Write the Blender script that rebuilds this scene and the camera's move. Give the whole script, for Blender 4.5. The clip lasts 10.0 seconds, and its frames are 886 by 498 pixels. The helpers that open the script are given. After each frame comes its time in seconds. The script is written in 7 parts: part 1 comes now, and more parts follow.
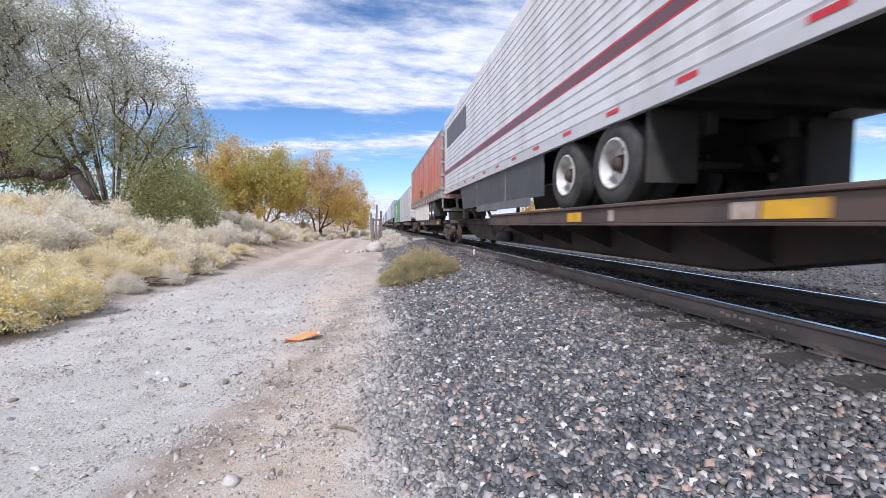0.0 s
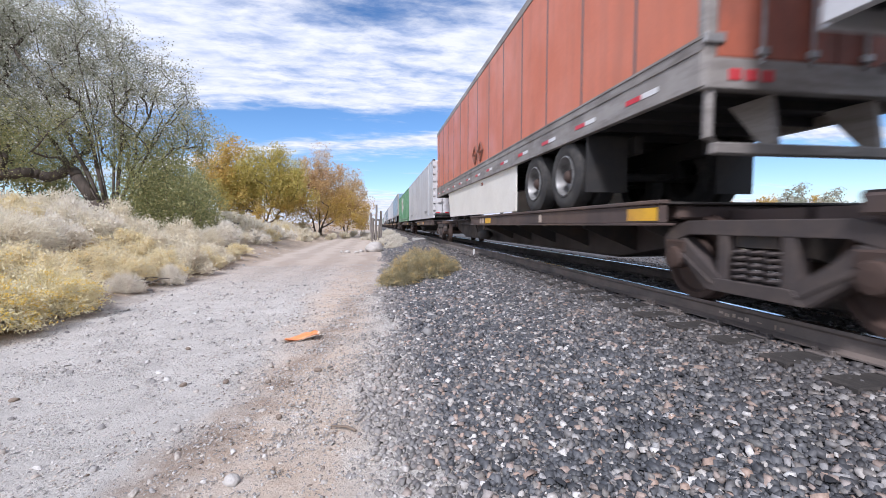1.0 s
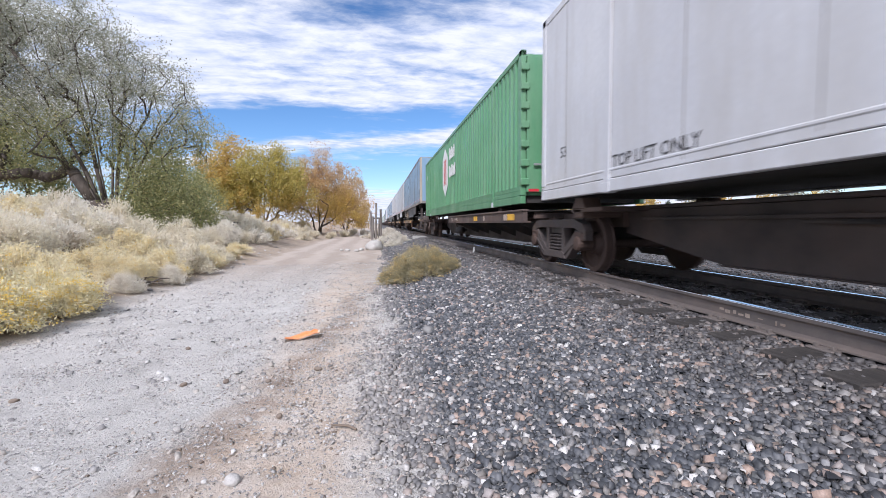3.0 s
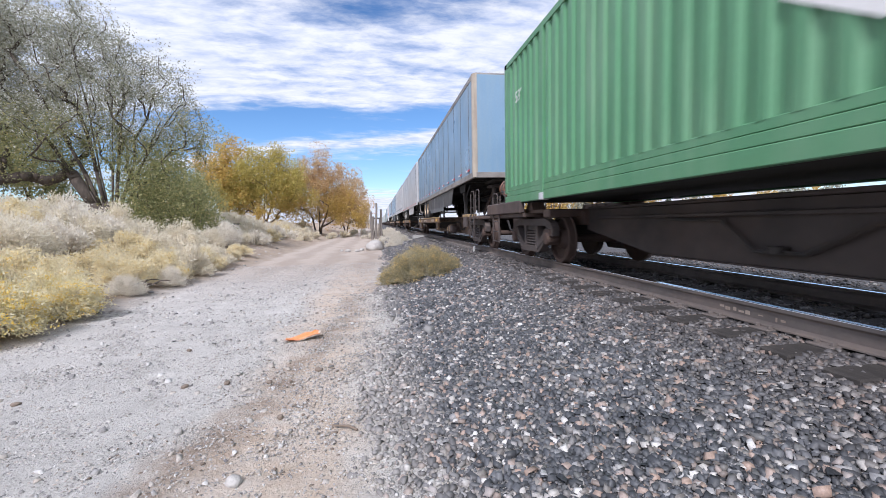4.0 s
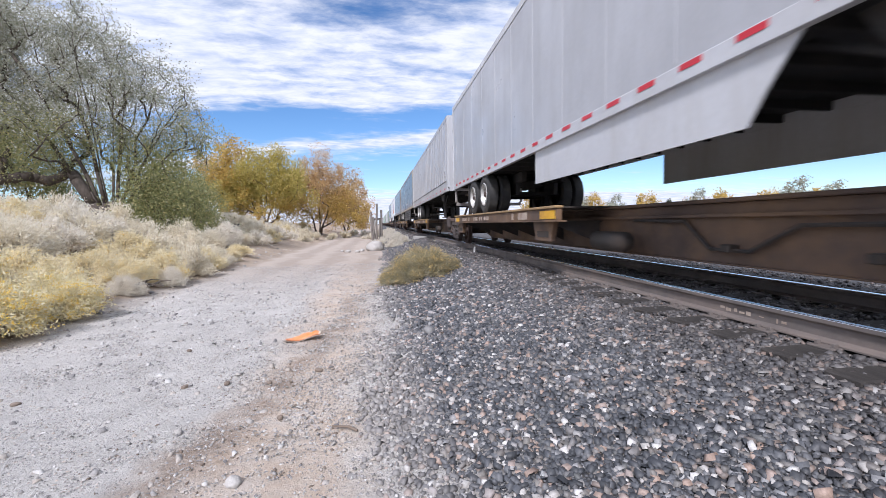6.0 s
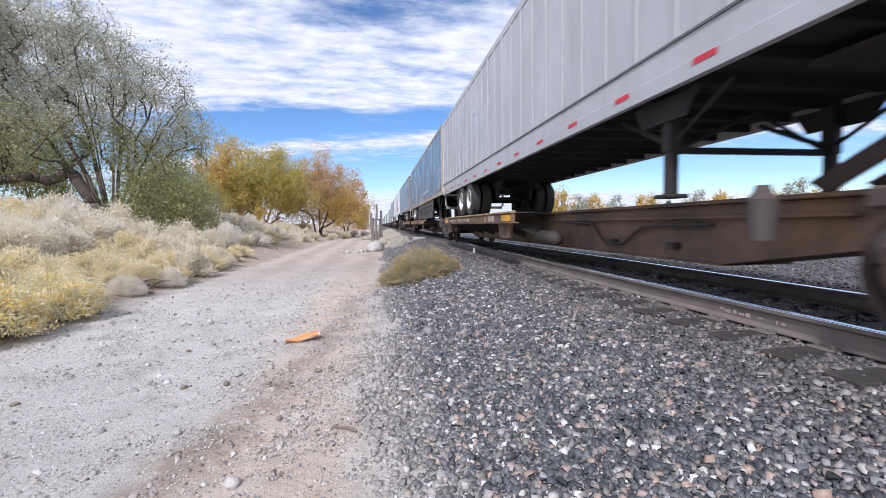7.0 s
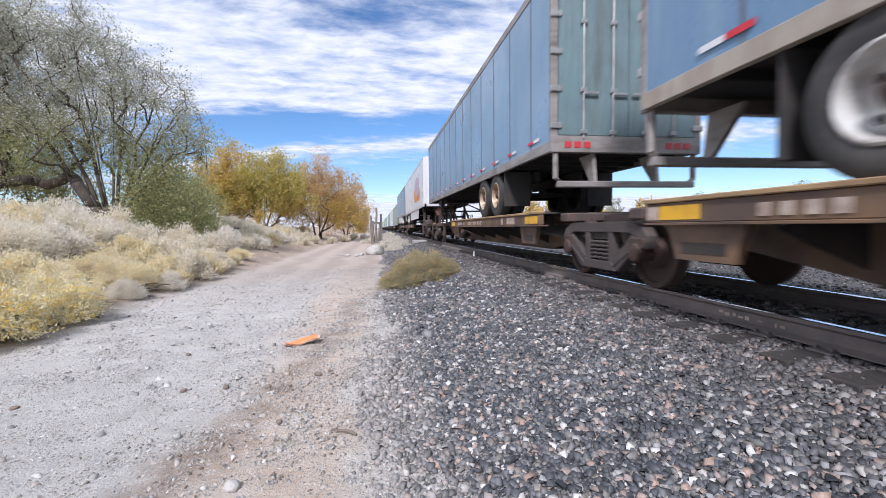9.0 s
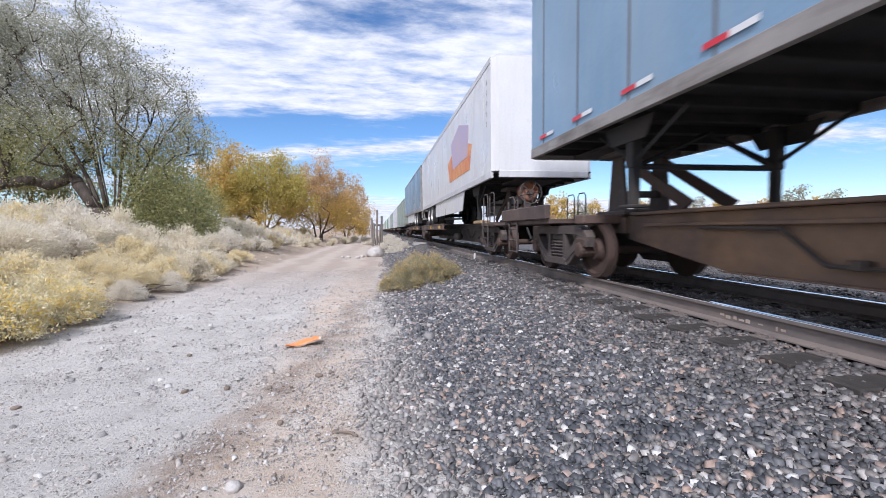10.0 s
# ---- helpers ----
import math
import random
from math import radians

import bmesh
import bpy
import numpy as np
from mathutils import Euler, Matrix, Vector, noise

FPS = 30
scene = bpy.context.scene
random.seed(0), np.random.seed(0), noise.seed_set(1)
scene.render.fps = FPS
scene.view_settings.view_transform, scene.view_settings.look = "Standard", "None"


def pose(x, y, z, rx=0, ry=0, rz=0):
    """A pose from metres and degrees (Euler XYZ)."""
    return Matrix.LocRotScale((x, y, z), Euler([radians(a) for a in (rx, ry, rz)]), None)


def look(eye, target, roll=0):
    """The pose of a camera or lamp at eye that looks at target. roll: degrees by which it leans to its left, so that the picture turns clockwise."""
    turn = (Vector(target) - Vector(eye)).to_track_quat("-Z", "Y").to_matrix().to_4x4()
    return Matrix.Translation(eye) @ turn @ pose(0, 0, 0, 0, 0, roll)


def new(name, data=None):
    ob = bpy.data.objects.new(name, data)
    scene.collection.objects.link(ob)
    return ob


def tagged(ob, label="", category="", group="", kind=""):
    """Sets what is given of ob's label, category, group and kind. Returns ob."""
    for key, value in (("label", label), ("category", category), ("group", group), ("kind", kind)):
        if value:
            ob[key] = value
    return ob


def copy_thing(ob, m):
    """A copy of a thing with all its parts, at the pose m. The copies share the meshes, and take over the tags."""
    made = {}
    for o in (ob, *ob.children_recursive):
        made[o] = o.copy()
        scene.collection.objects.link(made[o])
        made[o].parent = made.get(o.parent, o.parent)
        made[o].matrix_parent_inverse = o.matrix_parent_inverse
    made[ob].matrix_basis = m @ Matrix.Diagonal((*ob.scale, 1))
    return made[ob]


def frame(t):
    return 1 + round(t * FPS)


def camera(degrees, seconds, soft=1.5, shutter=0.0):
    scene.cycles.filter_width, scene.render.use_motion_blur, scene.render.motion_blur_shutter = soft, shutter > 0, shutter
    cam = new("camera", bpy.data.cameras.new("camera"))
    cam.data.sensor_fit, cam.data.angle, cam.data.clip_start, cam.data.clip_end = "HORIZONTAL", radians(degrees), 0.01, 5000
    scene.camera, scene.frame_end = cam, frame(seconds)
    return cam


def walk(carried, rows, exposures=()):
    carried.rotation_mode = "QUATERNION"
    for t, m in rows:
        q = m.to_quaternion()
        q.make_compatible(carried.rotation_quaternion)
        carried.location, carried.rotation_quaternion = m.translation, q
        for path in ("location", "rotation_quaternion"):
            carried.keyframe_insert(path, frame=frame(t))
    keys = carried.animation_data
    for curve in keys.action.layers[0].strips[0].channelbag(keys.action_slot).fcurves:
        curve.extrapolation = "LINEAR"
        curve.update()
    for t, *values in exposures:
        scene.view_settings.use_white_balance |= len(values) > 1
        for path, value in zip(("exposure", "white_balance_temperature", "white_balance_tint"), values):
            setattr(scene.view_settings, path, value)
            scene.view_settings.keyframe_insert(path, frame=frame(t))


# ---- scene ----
cam = camera(92.15, 10.0, soft=0.8, shutter=0.15)
# seconds, eye, heading (left positive), pitch, lean
PATH = [
    (0, 0.000, 0.000, 1.450, -8.735, -3.222, 0.000),
    (0.5, -0.001, -0.001, 1.451, -8.739, -3.225, 0.000),
    (1, -0.002, -0.010, 1.451, -8.766, -3.223, -0.016),
    (1.5, -0.002, -0.005, 1.450, -8.818, -3.274, 0.034),
    (2, -0.002, -0.001, 1.451, -8.823, -3.367, -0.028),
    (2.5, 0.002, 0.001, 1.451, -8.792, -3.456, -0.154),
    (4, 0.016, -0.003, 1.453, -8.656, -3.588, -0.957),
    (4.5, 0.028, 0.004, 1.454, -8.620, -3.637, -1.104),
    (5, 0.023, 0.005, 1.454, -8.630, -3.633, -1.096),
    (5.5, 0.016, 0.001, 1.452, -8.621, -3.566, -0.987),
    (7, 0.015, -0.001, 1.452, -8.659, -3.372, -0.723),
    (7.5, 0.013, -0.006, 1.452, -8.671, -3.322, -0.731),
    (8, 0.013, -0.007, 1.453, -8.671, -3.204, -0.780),
    (8.5, 0.012, -0.009, 1.452, -8.682, -3.050, -0.775),
    (9, 0.015, -0.012, 1.453, -8.687, -2.934, -0.759),
    (9.5, 0.007, -0.018, 1.454, -8.815, -2.809, -0.663),
    (10, 0.005, -0.020, 1.450, -8.632, -2.617, -0.523),
]
walk(cam, [(t, pose(x, y, z, 90 + p, 0, h) @ pose(0, 0, 0, 0, 0, r)) for t, x, y, z, h, p, r in PATH],
     exposures=[(0, 0.0, 6050, 16), (10, 0.0, 6050, 16)])

SPEED = 15.17          # the train, metres a second, towards -y
TRACK_X, RAIL_Z = 4.05, 0.703
TRAIN_Z = 0.668        # the height from which car bodies and loads are measured
SUN_FROM = Vector((-0.29, -0.66, 0.69)).normalized()

# ---- world and sun ----
world = bpy.data.worlds.new("sky")
scene.world = world
world.use_nodes = True
wn, wl = world.node_tree.nodes, world.node_tree.links
wn.clear()
w_out = wn.new("ShaderNodeOutputWorld")
w_sky = wn.new("ShaderNodeTexSky")
w_sky.sky_type, w_sky.sun_disc = "NISHITA", False
w_sky.sun_elevation = math.asin(SUN_FROM.z)
w_sky.sun_rotation = math.atan2(SUN_FROM.x, SUN_FROM.y)
w_sky.altitude = 1300
w_sky.ozone_density = 2.5
w_blue = wn.new("ShaderNodeBackground")
w_blue.inputs[1].default_value = 0.15
w_sat = wn.new("ShaderNodeHueSaturation")
w_sat.inputs["Saturation"].default_value = 1.18
wl.new(w_sky.outputs[0], w_sat.inputs["Color"])
wl.new(w_sat.outputs[0], w_blue.inputs[0])
w_white = wn.new("ShaderNodeBackground")
w_white.inputs[1].default_value = 1.02
w_tc = wn.new("ShaderNodeTexCoord")
w_sep = wn.new("ShaderNodeSeparateXYZ")
wl.new(w_tc.outputs["Generated"], w_sep.inputs[0])


def w_math(op, a, b=None):
    n = wn.new("ShaderNodeMath")
    n.operation = op
    for i, v in ((0, a), (1, b)):
        if v is None:
            continue
        if isinstance(v, (int, float)):
            n.inputs[i].default_value = v
        else:
            wl.new(v, n.inputs[i])
    return n.outputs[0]


w_up = w_math("MAXIMUM", w_sep.outputs[2], 0.0)
w_den = w_math("ADD", w_up, 0.10)
w_com = wn.new("ShaderNodeCombineXYZ")
wl.new(w_math("DIVIDE", w_sep.outputs[0], w_den), w_com.inputs[0])
wl.new(w_math("DIVIDE", w_sep.outputs[1], w_den), w_com.inputs[1])


def w_noise(scale, stretch, turn, detail, rough, offset, twist=0.6):
    m = wn.new("ShaderNodeMapping")
    m.inputs["Rotation"].default_value = (0, 0, radians(turn))
    m.inputs["Scale"].default_value = stretch
    m.inputs["Location"].default_value = offset
    wl.new(w_com.outputs[0], m.inputs[0])
    n = wn.new("ShaderNodeTexNoise")
    n.inputs["Scale"].default_value = scale
    n.inputs["Detail"].default_value = detail
    n.inputs["Roughness"].default_value = rough
    n.inputs["Distortion"].default_value = twist
    wl.new(m.outputs[0], n.inputs["Vector"])
    return n.outputs[0]


# bands of high cloud that cross the sky, torn by streaks and a finer ripple
w_streak = w_noise(1.5, (0.62, 1.5, 1.0), -17, 7.0, 0.55, (2.0, 0.0, 0.0), 0.15)
w_ripple = w_noise(7.0, (0.8, 1.5, 1.0), -8, 5.0, 0.6, (0.0, 0.0, 3.0), 0.2)
w_bend = w_noise(0.8, (0.8, 0.8, 1.0), 0, 2.0, 0.5, (5.0, 1.0, 0.0))
w_pos = w_math("ADD", w_math("DIVIDE", w_sep.outputs[1], w_den), w_math("MULTIPLY", w_math("DIVIDE", w_sep.outputs[0], w_den), 0.3))
w_pos = w_math("DIVIDE", w_math("ADD", w_pos, w_math("MULTIPLY", w_math("SUBTRACT", w_bend, 0.5), 1.0)), 8.0)
w_cover = wn.new("ShaderNodeValToRGB")
w_cover.color_ramp.interpolation = "B_SPLINE"
COVER = [(0.0, 0.66), (0.17, 0.68), (0.215, 0.36), (0.25, 0.74), (0.295, 0.74), (0.33, 0.16), (0.385, 0.10), (0.42, 0.66), (0.45, 0.52), (0.50, 0.02), (0.66, 0.0), (0.76, 0.42), (0.84, 0.85)]
for k, (at_, c_) in enumerate(COVER):
    e_ = w_cover.color_ramp.elements[k] if k < 2 else w_cover.color_ramp.elements.new(at_)
    e_.position, e_.color = at_, (c_, c_, c_, 1)
wl.new(w_pos, w_cover.inputs[0])
w_mix = w_math("ADD", w_cover.outputs[0], w_math("MULTIPLY", w_math("SUBTRACT", w_streak, 0.5), 1.7))
w_mix = w_math("ADD", w_mix, w_math("MULTIPLY", w_math("SUBTRACT", w_ripple, 0.5), 0.55))
w_ramp = wn.new("ShaderNodeValToRGB")
w_ramp.color_ramp.interpolation = "EASE"
w_ramp.color_ramp.elements[0].position, w_ramp.color_ramp.elements[1].position = 0.16, 0.74
wl.new(w_mix, w_ramp.inputs[0])
w_tone = wn.new("ShaderNodeValToRGB")
w_tone.color_ramp.elements[0].color, w_tone.color_ramp.elements[1].color = (0.66, 0.74, 0.91, 1), (0.95, 0.975, 1.0, 1)
w_tone.color_ramp.elements[0].position, w_tone.color_ramp.elements[1].position = 0.35, 0.62
wl.new(w_ripple, w_tone.inputs[0])
wl.new(w_tone.outputs[0], w_white.inputs[0])
w_shader = wn.new("ShaderNodeMixShader")
wl.new(w_ramp.outputs[0], w_shader.inputs[0])
wl.new(w_blue.outputs[0], w_shader.inputs[1])
wl.new(w_white.outputs[0], w_shader.inputs[2])
wl.new(w_shader.outputs[0], w_out.inputs[0])

sun = new("sun", bpy.data.lights.new("sun", "SUN"))
sun.data.energy, sun.data.angle, sun.data.color = 4.2, radians(8), (1.0, 0.965, 0.93)
sun.matrix_basis = look(SUN_FROM * 50, (0, 0, 0))

# ---- materials ----


def nodes_of(name):
    m = bpy.data.materials.new(name)
    m.use_nodes = True
    nt = m.node_tree
    return m, nt.nodes, nt.links, nt.nodes["Principled BSDF"]


def tex_noise(n, l, vec, scale, detail=4, rough=0.6, stretch=None):
    if stretch:
        mp = n.new("ShaderNodeMapping")
        mp.inputs["Scale"].default_value = stretch
        l.new(vec, mp.inputs[0])
        vec = mp.outputs[0]
    t = n.new("ShaderNodeTexNoise")
    t.inputs["Scale"].default_value, t.inputs["Detail"].default_value, t.inputs["Roughness"].default_value = scale, detail, rough
    l.new(vec, t.inputs["Vector"])
    return t.outputs[0]


def span(n, l, value, a, b, lo=0.0, hi=1.0):
    r = n.new("ShaderNodeMapRange")
    r.inputs[1].default_value, r.inputs[2].default_value, r.inputs[3].default_value, r.inputs[4].default_value = a, b, lo, hi
    l.new(value, r.inputs[0])
    return r.outputs[0]


def mixed(n, l, factor, a, b, mode="MIX"):
    x = n.new("ShaderNodeMix")
    x.data_type, x.blend_type = "RGBA", mode
    if isinstance(factor, (int, float)):
        x.inputs[0].default_value = factor
    else:
        l.new(factor, x.inputs[0])
    for i, v in ((6, a), (7, b)):
        if isinstance(v, tuple):
            x.inputs[i].default_value = (*v, 1)
        else:
            l.new(v, x.inputs[i])
    return x.outputs[2]


def bumped(n, l, bsdf, height, strength, distance):
    b = n.new("ShaderNodeBump")
    b.inputs["Strength"].default_value, b.inputs["Distance"].default_value = strength, distance
    l.new(height, b.inputs["Height"])
    l.new(b.outputs[0], bsdf.inputs["Normal"])


def surface(name, a, b, rough=0.6, metal=0.0, scale=2.0, fine=30.0, streak=None, dirt=None, bump=0.2, depth=0.003, gloss_wear=0.15):
    """A painted or rough surface: two tones in patches, fine grain, and streaks or stains of a third tone."""
    m, n, l, p = nodes_of(name)
    vec = n.new("ShaderNodeTexCoord").outputs["Object"]
    big = tex_noise(n, l, vec, scale, 5, 0.6)
    small = tex_noise(n, l, vec, fine, 3, 0.6)
    col = mixed(n, l, span(n, l, big, 0.35, 0.65), a, b)
    col = mixed(n, l, span(n, l, small, 0.3, 0.7, 0.0, 0.18), col, tuple(c * 0.55 for c in a))
    if dirt:
        st = tex_noise(n, l, vec, 1.0, 6, 0.65, streak or (1.5, 1.5, 1.5))
        col = mixed(n, l, span(n, l, st, 0.45, 0.75, 0.0, 0.85), col, dirt)
    l.new(col, p.inputs["Base Color"])
    l.new(span(n, l, big, 0.3, 0.7, max(rough - gloss_wear, 0.05), min(rough + gloss_wear, 1.0)), p.inputs["Roughness"])
    p.inputs["Metallic"].default_value = metal
    if bump:
        bumped(n, l, p, small, bump, depth)
    return m


def islands(name, ramp, rough=0.7, grain=60.0, bump=0.35, depth=0.004, translucent=0.0, patch=None, own=0.0):
    """Many small pieces, each with its own tone from a ramp of (position, colour)."""
    m, n, l, p = nodes_of(name)
    geo = n.new("ShaderNodeNewGeometry")
    r = n.new("ShaderNodeValToRGB")
    r.color_ramp.interpolation = "LINEAR"
    el = r.color_ramp.elements
    el[0].position, el[0].color = ramp[0][0], (*ramp[0][1], 1)
    el[1].position, el[1].color = ramp[-1][0], (*ramp[-1][1], 1)
    for pos, c in ramp[1:-1]:
        e = el.new(pos)
        e.color = (*c, 1)
    l.new(geo.outputs["Random Per Island"], r.inputs[0])
    col = r.outputs[0]
    vec = n.new("ShaderNodeTexCoord").outputs["Object"]
    if patch:
        col = mixed(n, l, span(n, l, tex_noise(n, l, vec, patch[0], 3), 0.42, 0.62, 0.0, patch[2]), col, patch[1])
    if grain:
        g = tex_noise(n, l, vec, grain, 4, 0.65)
        col = mixed(n, l, span(n, l, g, 0.3, 0.7, 0.0, 0.35), col, (0.04, 0.04, 0.042))
        if bump:
            bumped(n, l, p, g, bump, depth)
    if own:
        # each plant somewhat duller or brighter than its neighbours
        info = n.new("ShaderNodeObjectInfo")
        col = mixed(n, l, span(n, l, info.outputs["Random"], 0.0, 1.0, 0.0, own), col, tuple(c * 0.5 for c in ramp[0][1]))
    l.new(col, p.inputs["Base Color"])
    p.inputs["Roughness"].default_value = rough
    if translucent:
        t = n.new("ShaderNodeBsdfTranslucent")
        l.new(col, t.inputs[0])
        x = n.new("ShaderNodeMixShader")
        x.inputs[0].default_value = translucent
        l.new(p.outputs[0], x.inputs[1])
        l.new(t.outputs[0], x.inputs[2])
        out = [k for k in n if k.type == "OUTPUT_MATERIAL"][0]
        l.new(x.outputs[0], out.inputs[0])
    return m


def ground_material():
    m, n, l, p = nodes_of("ground")
    vec = n.new("ShaderNodeNewGeometry").outputs["Position"]
    s = n.new("ShaderNodeSeparateXYZ")
    l.new(vec, s.inputs[0])
    wob = tex_noise(n, l, vec, 0.45, 4, 0.6)
    add = n.new("ShaderNodeMath")
    add.operation = "MULTIPLY_ADD"
    add.inputs[1].default_value, add.inputs[2].default_value = 1.6, -0.8
    l.new(wob, add.inputs[0])
    xx = n.new("ShaderNodeMath")
    l.new(s.outputs[0], xx.inputs[0])
    l.new(add.outputs[0], xx.inputs[1])
    x = xx.outputs[0]
    mid = tex_noise(n, l, vec, 2.2, 8, 0.7)
    fine = tex_noise(n, l, vec, 45, 6, 0.75)
    vor = n.new("ShaderNodeTexVoronoi")
    vor.inputs["Scale"].default_value = 38
    l.new(vec, vor.inputs["Vector"])
    grey = mixed(n, l, span(n, l, mid, 0.35, 0.68), (0.58, 0.553, 0.52), (0.43, 0.408, 0.383))
    grey = mixed(n, l, span(n, l, fine, 0.45, 0.75, 0, 0.7), grey, (0.64, 0.63, 0.62))
    grey = mixed(n, l, span(n, l, vor.outputs["Distance"], 0.0, 0.25, 0.45, 0.0), grey, (0.62, 0.60, 0.59))
    tan = mixed(n, l, span(n, l, mid, 0.35, 0.65), (0.66, 0.525, 0.415), (0.51, 0.40, 0.31))
    tan = mixed(n, l, span(n, l, fine, 0.45, 0.75, 0, 0.55), tan, (0.66, 0.58, 0.50))
    soil = mixed(n, l, span(n, l, mid, 0.35, 0.65), (0.42, 0.34, 0.26), (0.30, 0.24, 0.19))
    # the worn wheel track, the gravelled lane beside it, the earth bank
    up = span(n, l, x, -1.45, -1.0)
    down = span(n, l, x, -0.35, 0.05, 1.0, 0.0)
    band = n.new("ShaderNodeMath")
    band.operation = "MULTIPLY"
    l.new(up, band.inputs[0])
    l.new(down, band.inputs[1])
    far = span(n, l, s.outputs[1], 11.0, 17.0, 0.0, 0.8)
    mx = n.new("ShaderNodeMath")
    mx.operation = "MAXIMUM"
    l.new(band.outputs[0], mx.inputs[0])
    l.new(far, mx.inputs[1])
    patch = n.new("ShaderNodeMath")
    patch.operation = "MULTIPLY"
    l.new(mx.outputs[0], patch.inputs[0])
    l.new(span(n, l, mid, 0.3, 0.6, 0.25, 0.95), patch.inputs[1])
    col = mixed(n, l, patch.outputs[0], grey, tan)
    # second, fainter rut of damp earth
    rut = n.new("ShaderNodeMath")
    rut.operation = "MULTIPLY"
    slant = n.new("ShaderNodeMath")      # it drifts towards the ballast as it goes on
    slant.operation = "MULTIPLY_ADD"
    slant.inputs[1].default_value = -0.15
    l.new(s.outputs[1], slant.inputs[0])
    l.new(x, slant.inputs[2])
    l.new(span(n, l, slant.outputs[0], -1.85, -1.62), rut.inputs[0])
    l.new(span(n, l, slant.outputs[0], -1.52, -1.30, 1.0, 0.0), rut.inputs[1])
    rm = n.new("ShaderNodeMath")
    rm.operation = "MULTIPLY"
    l.new(rut.outputs[0], rm.inputs[0])
    l.new(span(n, l, mid, 0.36, 0.58, 0.1, 0.85), rm.inputs[1])
    col = mixed(n, l, rm.outputs[0], col, (0.29, 0.225, 0.178))
    # packed brown earth with two paler wheel lines where the lane runs on
    wave = n.new("ShaderNodeMath")
    wave.operation = "SINE"
    turned = n.new("ShaderNodeMath")
    turned.operation = "MULTIPLY"
    turned.inputs[1].default_value = 4.2
    l.new(x, turned.inputs[0])
    l.new(turned.outputs[0], wave.inputs[0])
    packed = mixed(n, l, span(n, l, wave.outputs[0], -0.6, 0.8), (0.30, 0.245, 0.205), (0.42, 0.355, 0.305))
    packed = mixed(n, l, span(n, l, fine, 0.4, 0.75, 0, 0.5), packed, (0.50, 0.44, 0.385))
    col = mixed(n, l, span(n, l, s.outputs[1], 8.0, 15.0, 0.0, 0.75), col, packed)
    col = mixed(n, l, span(n, l, x, -4.3, -5.0), col, soil)
    ball = mixed(n, l, span(n, l, vor.outputs["Distance"], 0.0, 0.45), (0.22, 0.22, 0.23), (0.10, 0.098, 0.10))
    col = mixed(n, l, span(n, l, x, 0.35, 1.15), col, ball)
    field = mixed(n, l, span(n, l, mid, 0.4, 0.6), (0.33, 0.28, 0.19), (0.22, 0.2, 0.12))
    col = mixed(n, l, span(n, l, s.outputs[0], 16.0, 19.0), col, field)
    l.new(col, p.inputs["Base Color"])
    p.inputs["Roughness"].default_value = 0.95
    p.inputs["Specular IOR Level"].default_value = 0.2
    h = n.new("ShaderNodeMath")
    h.operation = "MULTIPLY_ADD"
    h.inputs[1].default_value = 2.2
    l.new(mid, h.inputs[0])
    l.new(fine, h.inputs[2])
    bumped(n, l, p, h.outputs[0], 0.9, 0.028)
    return m


def dusty_stone(m):
    """Pale lane dust on the stones at the slope's foot, a darker brown tone towards the rails."""
    n, l = m.node_tree.nodes, m.node_tree.links
    p = n["Principled BSDF"]
    col = p.inputs["Base Color"].links[0].from_socket
    vec = n.new("ShaderNodeNewGeometry").outputs["Position"]
    s = n.new("ShaderNodeSeparateXYZ")
    l.new(vec, s.inputs[0])
    drift = tex_noise(n, l, vec, 3.0, 4, 0.6)
    x = n.new("ShaderNodeMath")
    x.operation = "MULTIPLY_ADD"
    x.inputs[1].default_value = 0.9
    l.new(drift, x.inputs[0])
    l.new(s.outputs[0], x.inputs[2])
    col = mixed(n, l, span(n, l, x.outputs[0], 0.95, 0.45, 0.0, 0.45), col, (0.44, 0.405, 0.375))
    col = mixed(n, l, span(n, l, x.outputs[0], 2.2, 3.4, 0.0, 0.55), col, (0.085, 0.072, 0.066))
    l.new(col, p.inputs["Base Color"])
    return m


GROUND = ground_material()
STONE = dusty_stone(islands("ballast_stone", [(0.0, (0.042, 0.045, 0.051)), (0.38, (0.085, 0.09, 0.102)), (0.6, (0.155, 0.16, 0.172)), (0.72, (0.26, 0.235, 0.215)), (0.78, (0.12, 0.126, 0.127)),
                                  (0.85, (0.42, 0.30, 0.24)), (0.91, (0.33, 0.33, 0.34)), (0.97, (0.50, 0.47, 0.44)), (1.0, (0.72, 0.71, 0.70))], 0.55, 90, 0.25, 0.003))
PEBBLE = islands("road_pebble", [(0.0, (0.22, 0.21, 0.205)), (0.3, (0.42, 0.405, 0.39)), (0.6, (0.50, 0.44, 0.38)), (0.85, (0.56, 0.545, 0.53)), (0.94, (0.70, 0.68, 0.66)), (1.0, (0.14, 0.13, 0.13))], 0.85, 70, 0.3)
RAIL = surface("rail_steel", (0.19, 0.165, 0.152), (0.145, 0.126, 0.118), 0.7, 0.15, 3.0, 40, (6, 1.2, 6), (0.27, 0.215, 0.185))
RAIL_TOP = surface("polished_rail_head", (0.92, 0.92, 0.92), (0.88, 0.88, 0.89), 0.16, 1.0, 4.0, 60, bump=0, gloss_wear=0.03)
TIE = surface("creosoted_tie", (0.028, 0.025, 0.024), (0.048, 0.042, 0.038), 0.9, 0, 5.0, 45, (25, 3, 25), (0.075, 0.066, 0.06), 0.5, 0.006)
